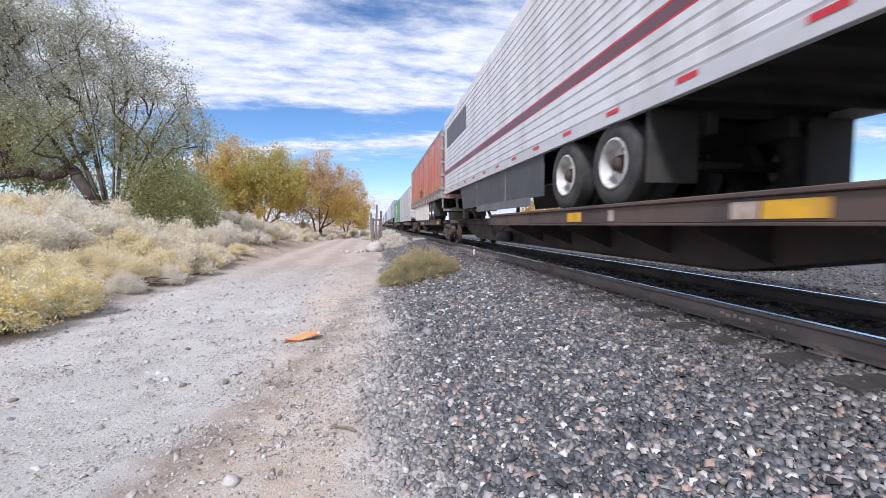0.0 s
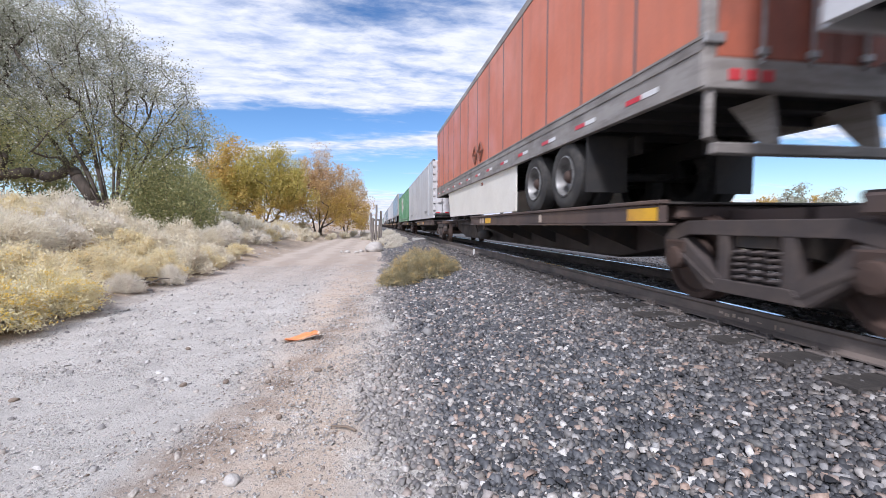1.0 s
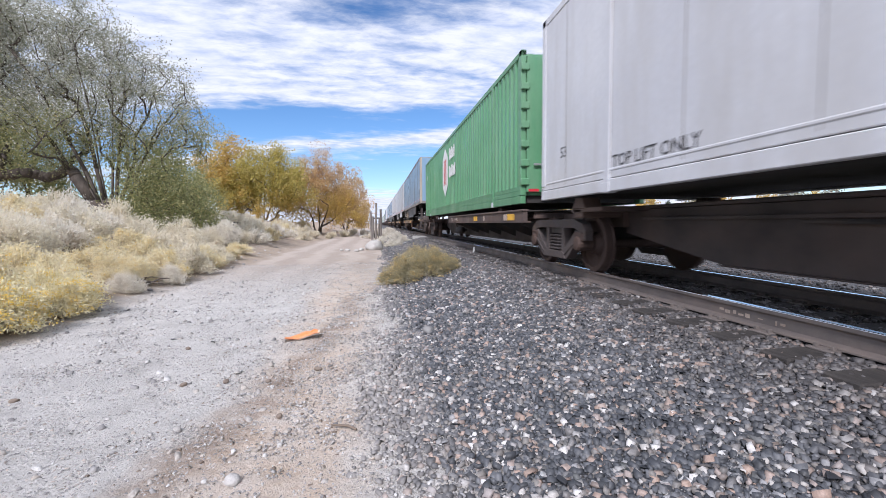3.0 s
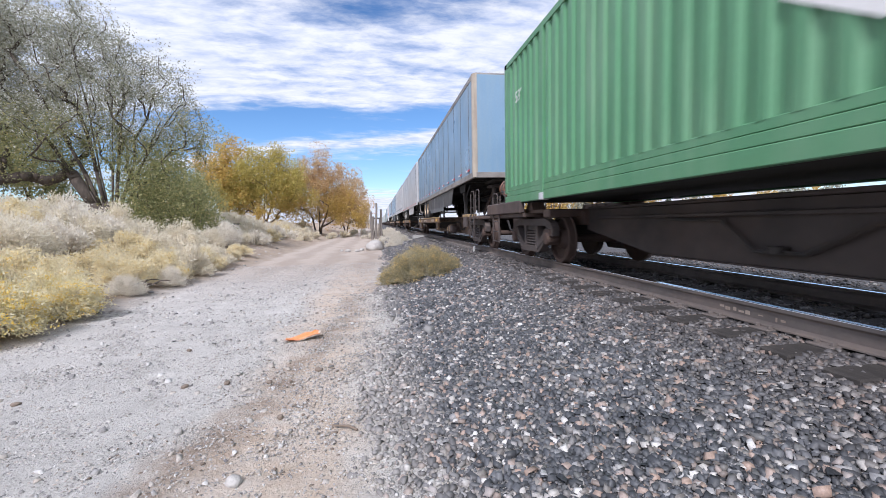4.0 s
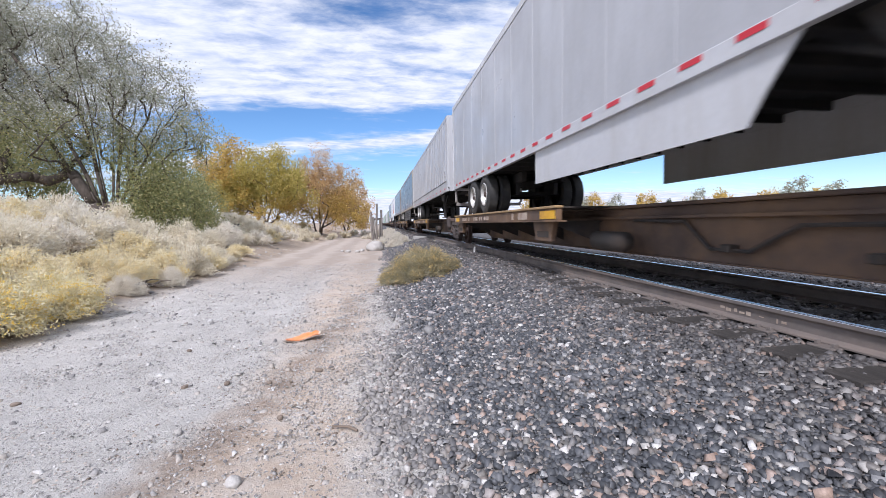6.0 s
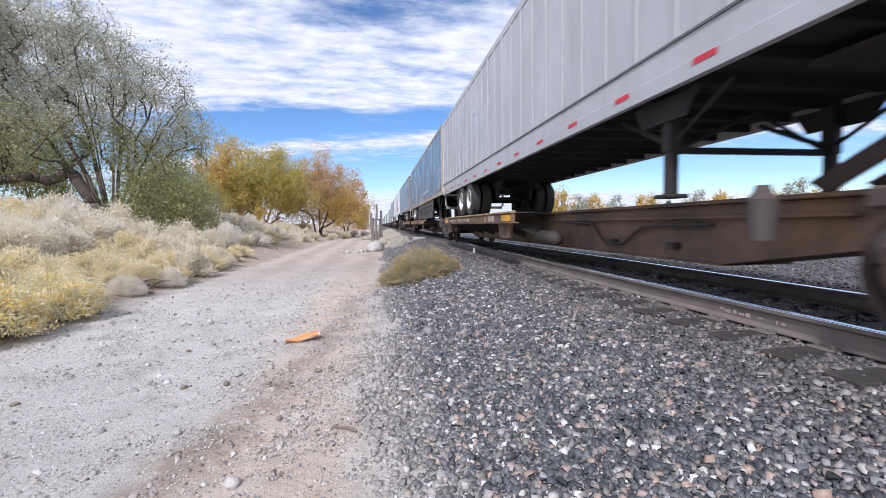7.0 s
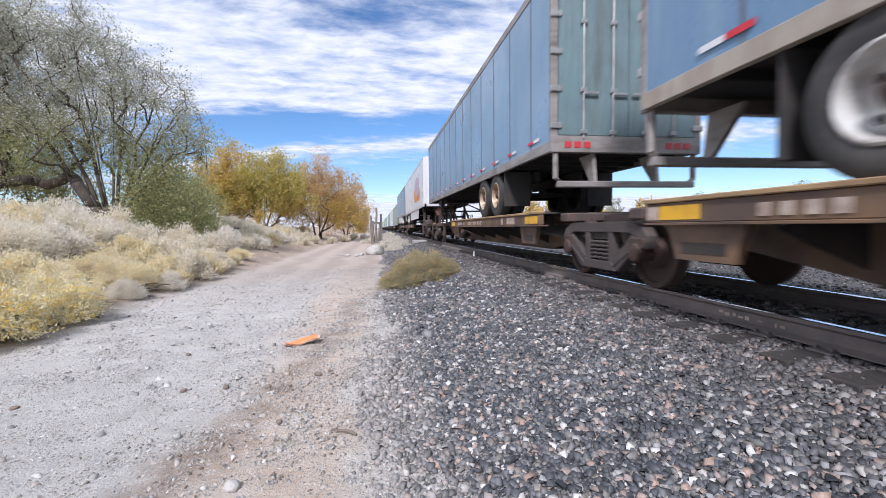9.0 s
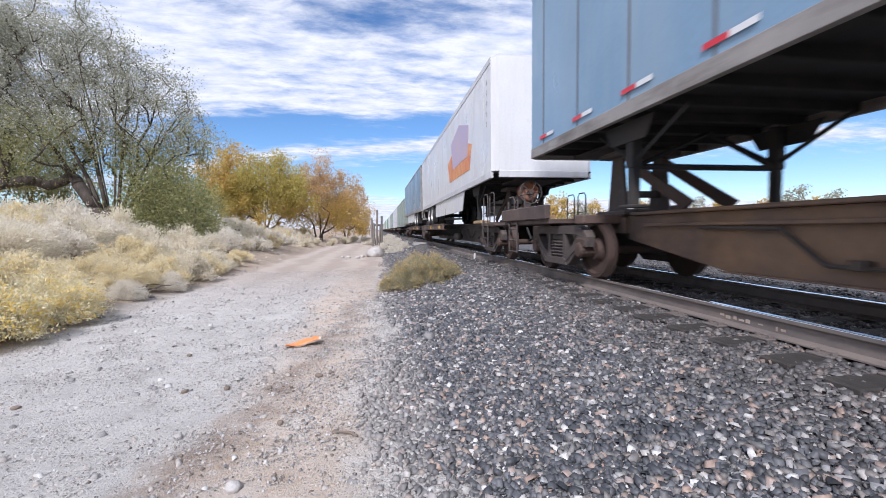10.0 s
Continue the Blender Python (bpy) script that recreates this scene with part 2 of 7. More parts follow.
CAR_BROWN = surface("weathered_brown_paint", (0.105, 0.072, 0.063), (0.066, 0.05, 0.047), 0.68, 0, 1.3, 25, (1.4, 0.8, 1.1), (0.15, 0.095, 0.068), 0.2)
CAR_RUST = surface("rusted_orange_paint", (0.135, 0.088, 0.064), (0.08, 0.056, 0.046), 0.72, 0, 1.1, 22, (1.2, 0.9, 1.2), (0.27, 0.155, 0.075), 0.2)
# girder brown with the deck overhang's shade put into its colour
SILL_SHADE = surface("shaded_brown_girder", (0.058, 0.045, 0.041), (0.04, 0.034, 0.033), 0.72, 0, 1.3, 25, (1.4, 0.8, 1.1), (0.085, 0.06, 0.05), 0.2)
CAR_EDGE = surface("worn_deck_edge", (0.40, 0.265, 0.125), (0.25, 0.16, 0.09), 0.7, 0, 2.0, 30, (3, 1.5, 3), (0.42, 0.30, 0.15), 0.2)
CAR_DARK = surface("grimy_black_steel", (0.035, 0.032, 0.031), (0.06, 0.05, 0.044), 0.75, 0.1, 2.0, 30, (2, 2, 2), (0.09, 0.065, 0.05), 0.25)
TRUCK_STEEL = surface("brown_cast_steel", (0.085, 0.069, 0.066), (0.052, 0.044, 0.043), 0.75, 0.15, 4.0, 35, (4, 4, 4), (0.15, 0.117, 0.10), 0.35)
WHEEL_STEEL = surface("rusty_wheel_plate", (0.078, 0.05, 0.041), (0.055, 0.039, 0.034), 0.75, 0.2, 5.0, 40, (5, 5, 5), (0.11, 0.066, 0.05), 0.2)
BRAKE_RUST = surface("orange_rusted_casting", (0.30, 0.11, 0.05), (0.17, 0.075, 0.045), 0.75, 0.1, 4.0, 35, (4, 4, 4), (0.34, 0.24, 0.20), 0.3)
YELLOW = surface("yellow_reflector_paint", (0.80, 0.45, 0.03), (0.72, 0.38, 0.03), 0.5, 0, 3.0, 40, (3, 3, 3), (0.45, 0.25, 0.06), 0.05)
PALE_MARK = surface("faded_stencil_paint", (0.55, 0.46, 0.38), (0.42, 0.33, 0.27), 0.7, 0, 5.0, 50, (6, 6, 6), (0.2, 0.13, 0.1), 0.05)
WHITE_MARK = surface("white_lettering", (0.80, 0.80, 0.79), (0.70, 0.70, 0.69), 0.6, 0, 3.0, 50, bump=0)
BLACK_MARK = surface("black_lettering", (0.03, 0.03, 0.035), (0.06, 0.06, 0.06), 0.6, 0, 3.0, 50, bump=0)
ORANGE = surface("faded_orange_panel", (0.66, 0.20, 0.11), (0.60, 0.175, 0.095), 0.45, 0, 0.7, 20, (2.5, 2.5, 0.35), (0.44, 0.15, 0.09), 0.04)
ORANGE_DOOR = surface("grimy_orange_door", (0.42, 0.12, 0.07), (0.24, 0.085, 0.06), 0.55, 0, 1.3, 20, (3, 3, 0.5), (0.10, 0.06, 0.05), 0.05)
GREY_RAIL = surface("dirty_grey_aluminium", (0.36, 0.335, 0.315), (0.26, 0.243, 0.23), 0.55, 0.2, 1.5, 30, (1.2, 1.2, 6), (0.12, 0.10, 0.09), 0.1)
SILVER = surface("ribbed_white_aluminium", (0.80, 0.80, 0.81), (0.74, 0.74, 0.76), 0.42, 0.15, 0.8, 30, (1.5, 1.5, 0.5), (0.50, 0.49, 0.48), 0.05)
BLUE = surface("chalky_blue_paint", (0.215, 0.34, 0.475), (0.185, 0.305, 0.435), 0.38, 0, 0.6, 20, (2.2, 2.2, 0.3), (0.26, 0.345, 0.41), 0.04)
BLUE_DARK = surface("deep_blue_paint", (0.15, 0.262, 0.40), (0.13, 0.23, 0.36), 0.34, 0, 0.6, 20, (2.2, 2.2, 0.3), (0.25, 0.36, 0.45), 0.04)
TEAL_DOOR = surface("grimy_teal_door", (0.18, 0.27, 0.29), (0.13, 0.20, 0.22), 0.5, 0, 1.0, 20, (3, 3, 0.4), (0.10, 0.10, 0.09), 0.06)
WHITE = surface("white_trailer_paint", (0.72, 0.73, 0.74), (0.66, 0.67, 0.69), 0.38, 0, 0.6, 20, (2.2, 2.2, 0.35), (0.55, 0.55, 0.54), 0.04)
WHITE_BOX = surface("dull_white_container_paint", (0.62, 0.63, 0.65), (0.54, 0.55, 0.58), 0.42, 0, 0.5, 18, (2.0, 2.0, 0.3), (0.45, 0.44, 0.43), 0.04)
WHITE_DULL = surface("greyed_white_paint", (0.50, 0.51, 0.535), (0.44, 0.45, 0.475), 0.4, 0, 0.6, 20, (2.2, 2.2, 0.35), (0.37, 0.375, 0.39), 0.04)
GREEN = surface("green_container_paint", (0.105, 0.285, 0.145), (0.09, 0.25, 0.13), 0.45, 0, 0.6, 20, (2.2, 2.2, 0.3), (0.17, 0.31, 0.19), 0.05)
SAGE = surface("faded_grey_green_paint", (0.25, 0.31, 0.27), (0.21, 0.26, 0.235), 0.5, 0, 0.6, 20, (2.2, 2.2, 0.3), (0.3, 0.32, 0.28), 0.05)
CORNER = surface("cream_corner_cap", (0.50, 0.44, 0.36), (0.38, 0.335, 0.28), 0.5, 0.2, 1.5, 30, (5, 5, 0.6), (0.26, 0.2, 0.16), 0.08)
SEAM = surface("grey_joint", (0.12, 0.125, 0.135), (0.16, 0.16, 0.17), 0.6, 0.2, 2.0, 30, bump=0)
UNDER = surface("black_underframe", (0.022, 0.022, 0.024), (0.04, 0.038, 0.036), 0.8, 0.1, 2.0, 30, (2, 2, 2), (0.06, 0.05, 0.045), 0.2)
SKIRT_GREY = surface("charcoal_side_skirt", (0.055, 0.06, 0.07), (0.075, 0.08, 0.09), 0.55, 0, 1.0, 25, (1.5, 1.5, 1.5), (0.10, 0.10, 0.10), 0.06)
SKIRT_HEM = surface("grey_skirt_hem", (0.15, 0.16, 0.175), (0.12, 0.13, 0.14), 0.6, 0, 1.0, 25, bump=0.05)
SKIRT_WHITE = surface("cream_side_skirt", (0.86, 0.835, 0.77), (0.81, 0.785, 0.72), 0.45, 0, 0.8, 25, (1.2, 1.2, 1.6), (0.72, 0.69, 0.63), 0.06)
TYRE = surface("tyre_rubber", (0.028, 0.028, 0.029), (0.05, 0.048, 0.046), 0.8, 0, 4.0, 40, (5, 5, 5), (0.085, 0.078, 0.07), 0.25)
RIM_WHITE = surface("white_steel_rim", (0.66, 0.66, 0.64), (0.52, 0.51, 0.49), 0.45, 0.1, 4.0, 40, (6, 6, 6), (0.26, 0.22, 0.18), 0.05)
RIM_RUST = surface("rust_streaked_cream_rim", (0.50, 0.42, 0.30), (0.32, 0.22, 0.13), 0.6, 0.1, 5.0, 40, (6, 6, 6), (0.15, 0.085, 0.05), 0.1)
RIM_GREY = surface("grey_steel_rim", (0.28, 0.28, 0.28), (0.20, 0.20, 0.20), 0.5, 0.4, 4.0, 40, (6, 6, 6), (0.10, 0.09, 0.08), 0.05)
RED_TAPE = surface("red_reflective_tape", (0.62, 0.03, 0.05), (0.55, 0.03, 0.045), 0.4, 0, 5.0, 60, bump=0)
WHITE_TAPE = surface("white_reflective_tape", (0.75, 0.75, 0.76), (0.68, 0.68, 0.69), 0.4, 0, 5.0, 60, bump=0)
STRIPE = surface("dark_maroon_stripe", (0.13, 0.06, 0.075), (0.15, 0.07, 0.085), 0.4, 0, 1.0, 30, bump=0)
BRONZE = surface("steel_lock_rod", (0.42, 0.42, 0.42), (0.3, 0.3, 0.3), 0.5, 0.6, 4.0, 40, bump=0.05)
EMBLEM_BROWN = surface("faded_brown_paint", (0.22, 0.085, 0.06), (0.18, 0.07, 0.05), 0.5, 0, 3.0, 40, bump=0)
LOGO_RED = surface("red_emblem_paint", (0.55, 0.05, 0.06), (0.5, 0.05, 0.06), 0.45, 0, 2.0, 40, bump=0)
LOGO_GOLD = surface("orange_emblem_paint", (0.75, 0.33, 0.07), (0.62, 0.2, 0.12), 0.45, 0, 2.5, 40, bump=0)
LOGO_MAUVE = surface("mauve_emblem_paint", (0.45, 0.35, 0.5), (0.55, 0.45, 0.5), 0.45, 0, 1.2, 40, bump=0)
BARK = surface("furrowed_bark", (0.085, 0.068, 0.055), (0.13, 0.105, 0.085), 0.9, 0, 4.0, 25, (12, 12, 2), (0.05, 0.04, 0.035), 0.8, 0.03)
PALE_BARK = surface("pale_twig_bark", (0.22, 0.17, 0.13), (0.15, 0.12, 0.095), 0.9, 0, 5.0, 30, bump=0.4)
OLD_WOOD = surface("weathered_grey_post", (0.27, 0.24, 0.215), (0.18, 0.16, 0.145), 0.9, 0, 5.0, 40, (20, 20, 1.5), (0.10, 0.085, 0.075), 0.6, 0.01)
SOIL = surface("crumbled_brown_soil", (0.24, 0.19, 0.15), (0.17, 0.135, 0.11), 0.95, 0, 8.0, 60, bump=0.6, depth=0.01)
BOULDER = surface("pale_granite", (0.50, 0.475, 0.45), (0.40, 0.38, 0.36), 0.85, 0, 5.0, 40, (3, 3, 3), (0.30, 0.28, 0.26), 0.5, 0.02)
GREY_ROCK = surface("dark_grey_rock", (0.25, 0.245, 0.24), (0.18, 0.178, 0.18), 0.8, 0, 8.0, 60, bump=0.5, depth=0.01)
CONCRETE = surface("pale_concrete", (0.42, 0.41, 0.395), (0.36, 0.35, 0.335), 0.85, 0, 2.0, 30, (2, 2, 2), (0.33, 0.31, 0.29), 0.2)
LITTER_ORANGE = surface("faded_orange_plastic", (0.80, 0.26, 0.06), (0.72, 0.23, 0.07), 0.45, 0, 6.0, 60, (6, 6, 6), (0.80, 0.50, 0.30), 0.1)
LITTER_WHITE = surface("torn_white_plastic", (0.75, 0.66, 0.58), (0.66, 0.56, 0.48), 0.5, 0, 8.0, 60, bump=0.1)
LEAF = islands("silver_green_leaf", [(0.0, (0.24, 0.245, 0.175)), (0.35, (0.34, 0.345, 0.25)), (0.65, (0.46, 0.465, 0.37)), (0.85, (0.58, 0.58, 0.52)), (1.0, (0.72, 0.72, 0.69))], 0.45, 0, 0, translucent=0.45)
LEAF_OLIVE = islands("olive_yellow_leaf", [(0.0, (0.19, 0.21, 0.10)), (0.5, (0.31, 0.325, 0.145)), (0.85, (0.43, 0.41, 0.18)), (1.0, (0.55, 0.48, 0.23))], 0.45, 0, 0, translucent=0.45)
LEAF_LIME = islands("yellow_green_leaf", [(0.0, (0.36, 0.32, 0.09)), (0.4, (0.48, 0.42, 0.115)), (0.75, (0.62, 0.50, 0.14)), (1.0, (0.64, 0.52, 0.2))], 0.45, 0, 0, translucent=0.45)
LEAF_GOLD = islands("golden_leaf", [(0.0, (0.42, 0.30, 0.08)), (0.5, (0.60, 0.42, 0.11)), (0.85, (0.70, 0.50, 0.16)), (1.0, (0.52, 0.39, 0.19))], 0.5, 0, 0, translucent=0.42)
LEAF_RUST = islands("russet_leaf", [(0.0, (0.40, 0.25, 0.13)), (0.5, (0.62, 0.42, 0.20)), (0.85, (0.72, 0.52, 0.26)), (1.0, (0.50, 0.39, 0.27))], 0.5, 0, 0, translucent=0.42)
LEAF_DARK = islands("dark_conifer_foliage", [(0.0, (0.04, 0.06, 0.035)), (0.6, (0.07, 0.09, 0.05)), (1.0, (0.11, 0.12, 0.07))], 0.7, 0, 0)
STEM_GREY = islands("grey_brush_stem", [(0.0, (0.42, 0.37, 0.29)), (0.6, (0.60, 0.55, 0.45)), (1.0, (0.72, 0.68, 0.58))], 0.85, 0, 0, translucent=0.2)
TUFT_CREAM = islands("cream_seed_tuft", [(0.0, (0.72, 0.65, 0.50)), (0.5, (0.84, 0.78, 0.64)), (1.0, (0.89, 0.855, 0.75))], 0.9, 0, 0, translucent=0.5, own=0.12)
TUFT_GREY = islands("grey_seed_tuft", [(0.0, (0.74, 0.68, 0.58)), (0.5, (0.83, 0.785, 0.69)), (1.0, (0.88, 0.85, 0.78))], 0.9, 0, 0, translucent=0.5, own=0.12)
TUFT_STRAW = islands("straw_seed_tuft", [(0.0, (0.72, 0.62, 0.40)), (0.5, (0.84, 0.76, 0.53)), (1.0, (0.88, 0.83, 0.66))], 0.9, 0, 0, translucent=0.5, own=0.12)
TUFT_YELLOW = islands("yellow_brush_flower", [(0.0, (0.66, 0.50, 0.18)), (0.3, (0.84, 0.62, 0.14)), (0.5, (0.82, 0.71, 0.40)), (0.75, (0.84, 0.78, 0.60)), (1.0, (0.84, 0.66, 0.22))], 0.85, 0, 0, translucent=0.5, patch=(4.5, (0.86, 0.81, 0.66), 0.55))
TUFT_GREEN = islands("yellow_green_brush_leaf", [(0.0, (0.68, 0.61, 0.36)), (0.5, (0.82, 0.75, 0.50)), (1.0, (0.88, 0.84, 0.68))], 0.85, 0, 0, translucent=0.45, own=0.12)
FLOWER_YELLOW = islands("golden_flower_head", [(0.0, (0.70, 0.50, 0.13)), (0.5, (0.88, 0.64, 0.13)), (1.0, (0.88, 0.73, 0.30))], 0.85, 0, 0, translucent=0.4)
FLOWER_GOLD = islands("dull_gold_flower_head", [(0.0, (0.50, 0.35, 0.13)), (0.5, (0.68, 0.48, 0.19)), (1.0, (0.78, 0.60, 0.30))], 0.85, 0, 0, translucent=0.35)
TUFT_OLIVE = islands("olive_brush_leaf", [(0.0, (0.22, 0.21, 0.12)), (0.5, (0.36, 0.32, 0.19)), (1.0, (0.52, 0.46, 0.30))], 0.85, 0, 0, translucent=0.35)

# ---- mesh tools ----


class Geo:
    """Collects vertices and faces, then makes one mesh of them."""

    def __init__(self):
        self.v, self.f = [], []

    def add(self, verts, faces):
        k = len(self.v)
        self.v += [tuple(p) for p in verts]
        self.f += [tuple(k + i for i in f) for f in faces]
        return self

    def box(self, lo, hi, c=0.0):
        (a, b, d), (e, f, g) = lo, hi
        if c <= 0:
            vs = [(a, b, d), (e, b, d), (e, f, d), (a, f, d), (a, b, g), (e, b, g), (e, f, g), (a, f, g)]
            return self.add(vs, [(3, 2, 1, 0), (4, 5, 6, 7), (0, 1, 5, 4), (1, 2, 6, 5), (2, 3, 7, 6), (3, 0, 4, 7)])
        # chamfered along y and z edges: an octagon in plan of x and z, run along y, with end chamfers
        ring = [(a + c, d), (e - c, d), (e, d + c), (e, g - c), (e - c, g), (a + c, g), (a, g - c), (a, d + c)]
        mx, mz = (a + e) / 2, (d + g) / 2
        sx, sz = max((e - a) / 2, 1e-6), max((g - d) / 2, 1e-6)
        small = [(mx + (x - mx) * (1 - c / sx), mz + (z - mz) * (1 - c / sz)) for x, z in ring]
        vs = [(x, b, z) for x, z in small] + [(x, b + c, z) for x, z in ring] + [(x, f - c, z) for x, z in ring] + [(x, f, z) for x, z in small]
        fs = [tuple(range(8)), tuple(range(31, 23, -1))]
        for r in range(3):
            for i in range(8):
                j = (i + 1) % 8
                fs.append((r * 8 + j, r * 8 + i, r * 8 + 8 + i, r * 8 + 8 + j))
        return self.add(vs, fs)

    def prism(self, poly, axis, a, b):
        """A polygon of the two other axes, run along axis from a to b."""
        n = len(poly)

        def at(p, q):
            return {"x": (q, p[0], p[1]), "y": (p[0], q, p[1]), "z": (p[0], p[1], q)}[axis]
        vs = [at(p, a) for p in poly] + [at(p, b) for p in poly]
        fs = [tuple(range(n)), tuple(range(2 * n - 1, n - 1, -1))] + [((i + 1) % n, i, n + i, n + (i + 1) % n) for i in range(n)]
        return self.add(vs, fs)

    def lathe(self, prof, centre, axis="x", n=24, caps=(True, True)):
        """A profile of (along the axis, radius), turned round the axis."""
        vs, fs = [], []
        for i in range(n):
            c, s = math.cos(2 * math.pi * i / n), math.sin(2 * math.pi * i / n)
            for d, r in prof:
                q = {"x": (d, r * c, r * s), "y": (r * c, d, r * s), "z": (r * c, r * s, d)}[axis]
                vs.append((q[0] + centre[0], q[1] + centre[1], q[2] + centre[2]))
        m = len(prof)
        for i in range(n):
            j = (i + 1) % n
            for k in range(m - 1):
                fs.append((i * m + k, i * m + k + 1, j * m + k + 1, j * m + k))
        if caps[0]:
            fs.append(tuple(i * m for i in range(n - 1, -1, -1)))
        if caps[1]:
            fs.append(tuple(i * m + m - 1 for i in range(n)))
        return self.add(vs, fs)

    def tube(self, points, radii, n=6):
        pts = [Vector(p) for p in points]
        if isinstance(radii, (int, float)):
            radii = [radii] * len(pts)
        vs, fs = [], []
        for i, p in enumerate(pts):
            d = (pts[min(i + 1, len(pts) - 1)] - pts[max(i - 1, 0)]).normalized()
            side = d.cross(Vector((0, 0, 1)) if abs(d.z) < 0.9 else Vector((1, 0, 0))).normalized()
            up = side.cross(d)
            for k in range(n):
                a = 2 * math.pi * k / n
                vs.append(p + (side * math.cos(a) + up * math.sin(a)) * radii[i])
        for i in range(len(pts) - 1):
            for k in range(n):
                j = (k + 1) % n
                fs.append((i * n + k, i * n + j, (i + 1) * n + j, (i + 1) * n + k))
        fs.append(tuple(range(n - 1, -1, -1)))
        fs.append(tuple((len(pts) - 1) * n + k for k in range(n)))
        return self.add(vs, fs)

    def beam(self, p, q, w, h):
        """A square bar from p to q."""
        return self.tube([p, q], max(w, h) * 0.62, 4)

    def mesh(self, name, material, smooth=False, bevel=0.0):
        me = bpy.data.meshes.new(name)
        me.from_pydata(self.v, [], self.f)
        me.materials.append(material)
        bm = bmesh.new()
        bm.from_mesh(me)
        bmesh.ops.recalc_face_normals(bm, faces=bm.faces)
        if bevel:
            sharp = [e for e in bm.edges if len(e.link_faces) == 2 and e.calc_face_angle() > 0.6]
            bmesh.ops.bevel(bm, geom=sharp, offset=bevel, segments=2, profile=0.6, affect="EDGES", clamp_overlap=True)
        bm.to_mesh(me)
        bm.free()
        if smooth:
            me.polygons.foreach_set("use_smooth", [True] * len(me.polygons))
            me.set_sharp_from_angle(angle=radians(40))
        return me


def part(name, geo, material, parent=None, label="", smooth=False, at=None):
    """Links a Geo (or a ready mesh) as one mesh object under a thing or a part."""
    me = geo.mesh(name, material, smooth) if isinstance(geo, Geo) else geo
    ob = new(name, me)
    if parent:
        ob.parent = parent
    if at:
        ob.matrix_basis = at
    return tagged(ob, label) if label else ob


def thing(name, label, category, group="", kind="", at=None):
    ob = new(name)
    ob.empty_display_size = 0.3
    if at:
        ob.matrix_basis = at
    return tagged(ob, label, category, group, kind)


def fast_mesh(name, verts, faces, material, smooth=False):
    """A mesh from arrays: verts (n, 3) and faces (m, 3) or (m, 4)."""
    me = bpy.data.meshes.new(name)
    k = faces.shape[1]
    me.vertices.add(len(verts))
    me.vertices.foreach_set("co", verts.astype(np.float32).ravel())
    me.loops.add(faces.size)
    me.loops.foreach_set("vertex_index", faces.astype(np.int32).ravel())
    me.polygons.add(len(faces))
    me.polygons.foreach_set("loop_start", np.arange(0, faces.size, k, dtype=np.int32))
    me.polygons.foreach_set("loop_total", np.full(len(faces), k, dtype=np.int32))
    if smooth:
        me.polygons.foreach_set("use_smooth", np.ones(len(faces), dtype=bool))
    me.materials.append(material)
    me.update(calc_edges=True)
    me.validate()
    return me


def words(name, text, size, material, parent, at, squeeze=1.0):
    """Flat lettering in the built-in font, made into a mesh."""
    cu = bpy.data.curves.new(name, "FONT")
    cu.body, cu.size, cu.extrude, cu.resolution_u = text, size, 0.001, 2
    ob = bpy.data.objects.new(name, cu)
    me = bpy.data.meshes.new_from_object(ob)
    bpy.data.objects.remove(ob)
    me.materials.clear()
    me.materials.append(material)
    me.transform(Matrix.Diagonal((squeeze, 1, 1, 1)))
    return part(name, me, material, parent, at=at)


# ---- ground ----
rng = np.random.default_rng(7)
BANK_X = [-60, -40, -13, -9, -6, -4.5, 0.25, 2.60, 2.95, 5.15, 5.5, 8.0, 16, 40]
BANK_Z = [2.6, 2.3, 1.6, 0.95, 0.35, 0.0, 0.0, 0.44, 0.487, 0.487, 0.45, 0.36, 0.25, 0.0]


def ground_z(x, y):
    z = np.interp(x, BANK_X, BANK_Z)
    bank = np.clip((-np.asarray(x) - 4.6) / 3, 0, 1)
    z = z + bank * 0.16 * (np.sin(x * 0.9 + y * 0.31) + np.sin(y * 0.57 - x * 0.4 + 1.0))
    road = np.clip((0.2 - np.asarray(x)) / 0.5, 0, 1) * (1 - bank)
    z = z + road * (0.012 * np.sin(x * 4.1 + 0.5) + 0.012 * np.sin(y * 1.7 + x) + 0.01 * np.sin(y * 0.6))
    return z


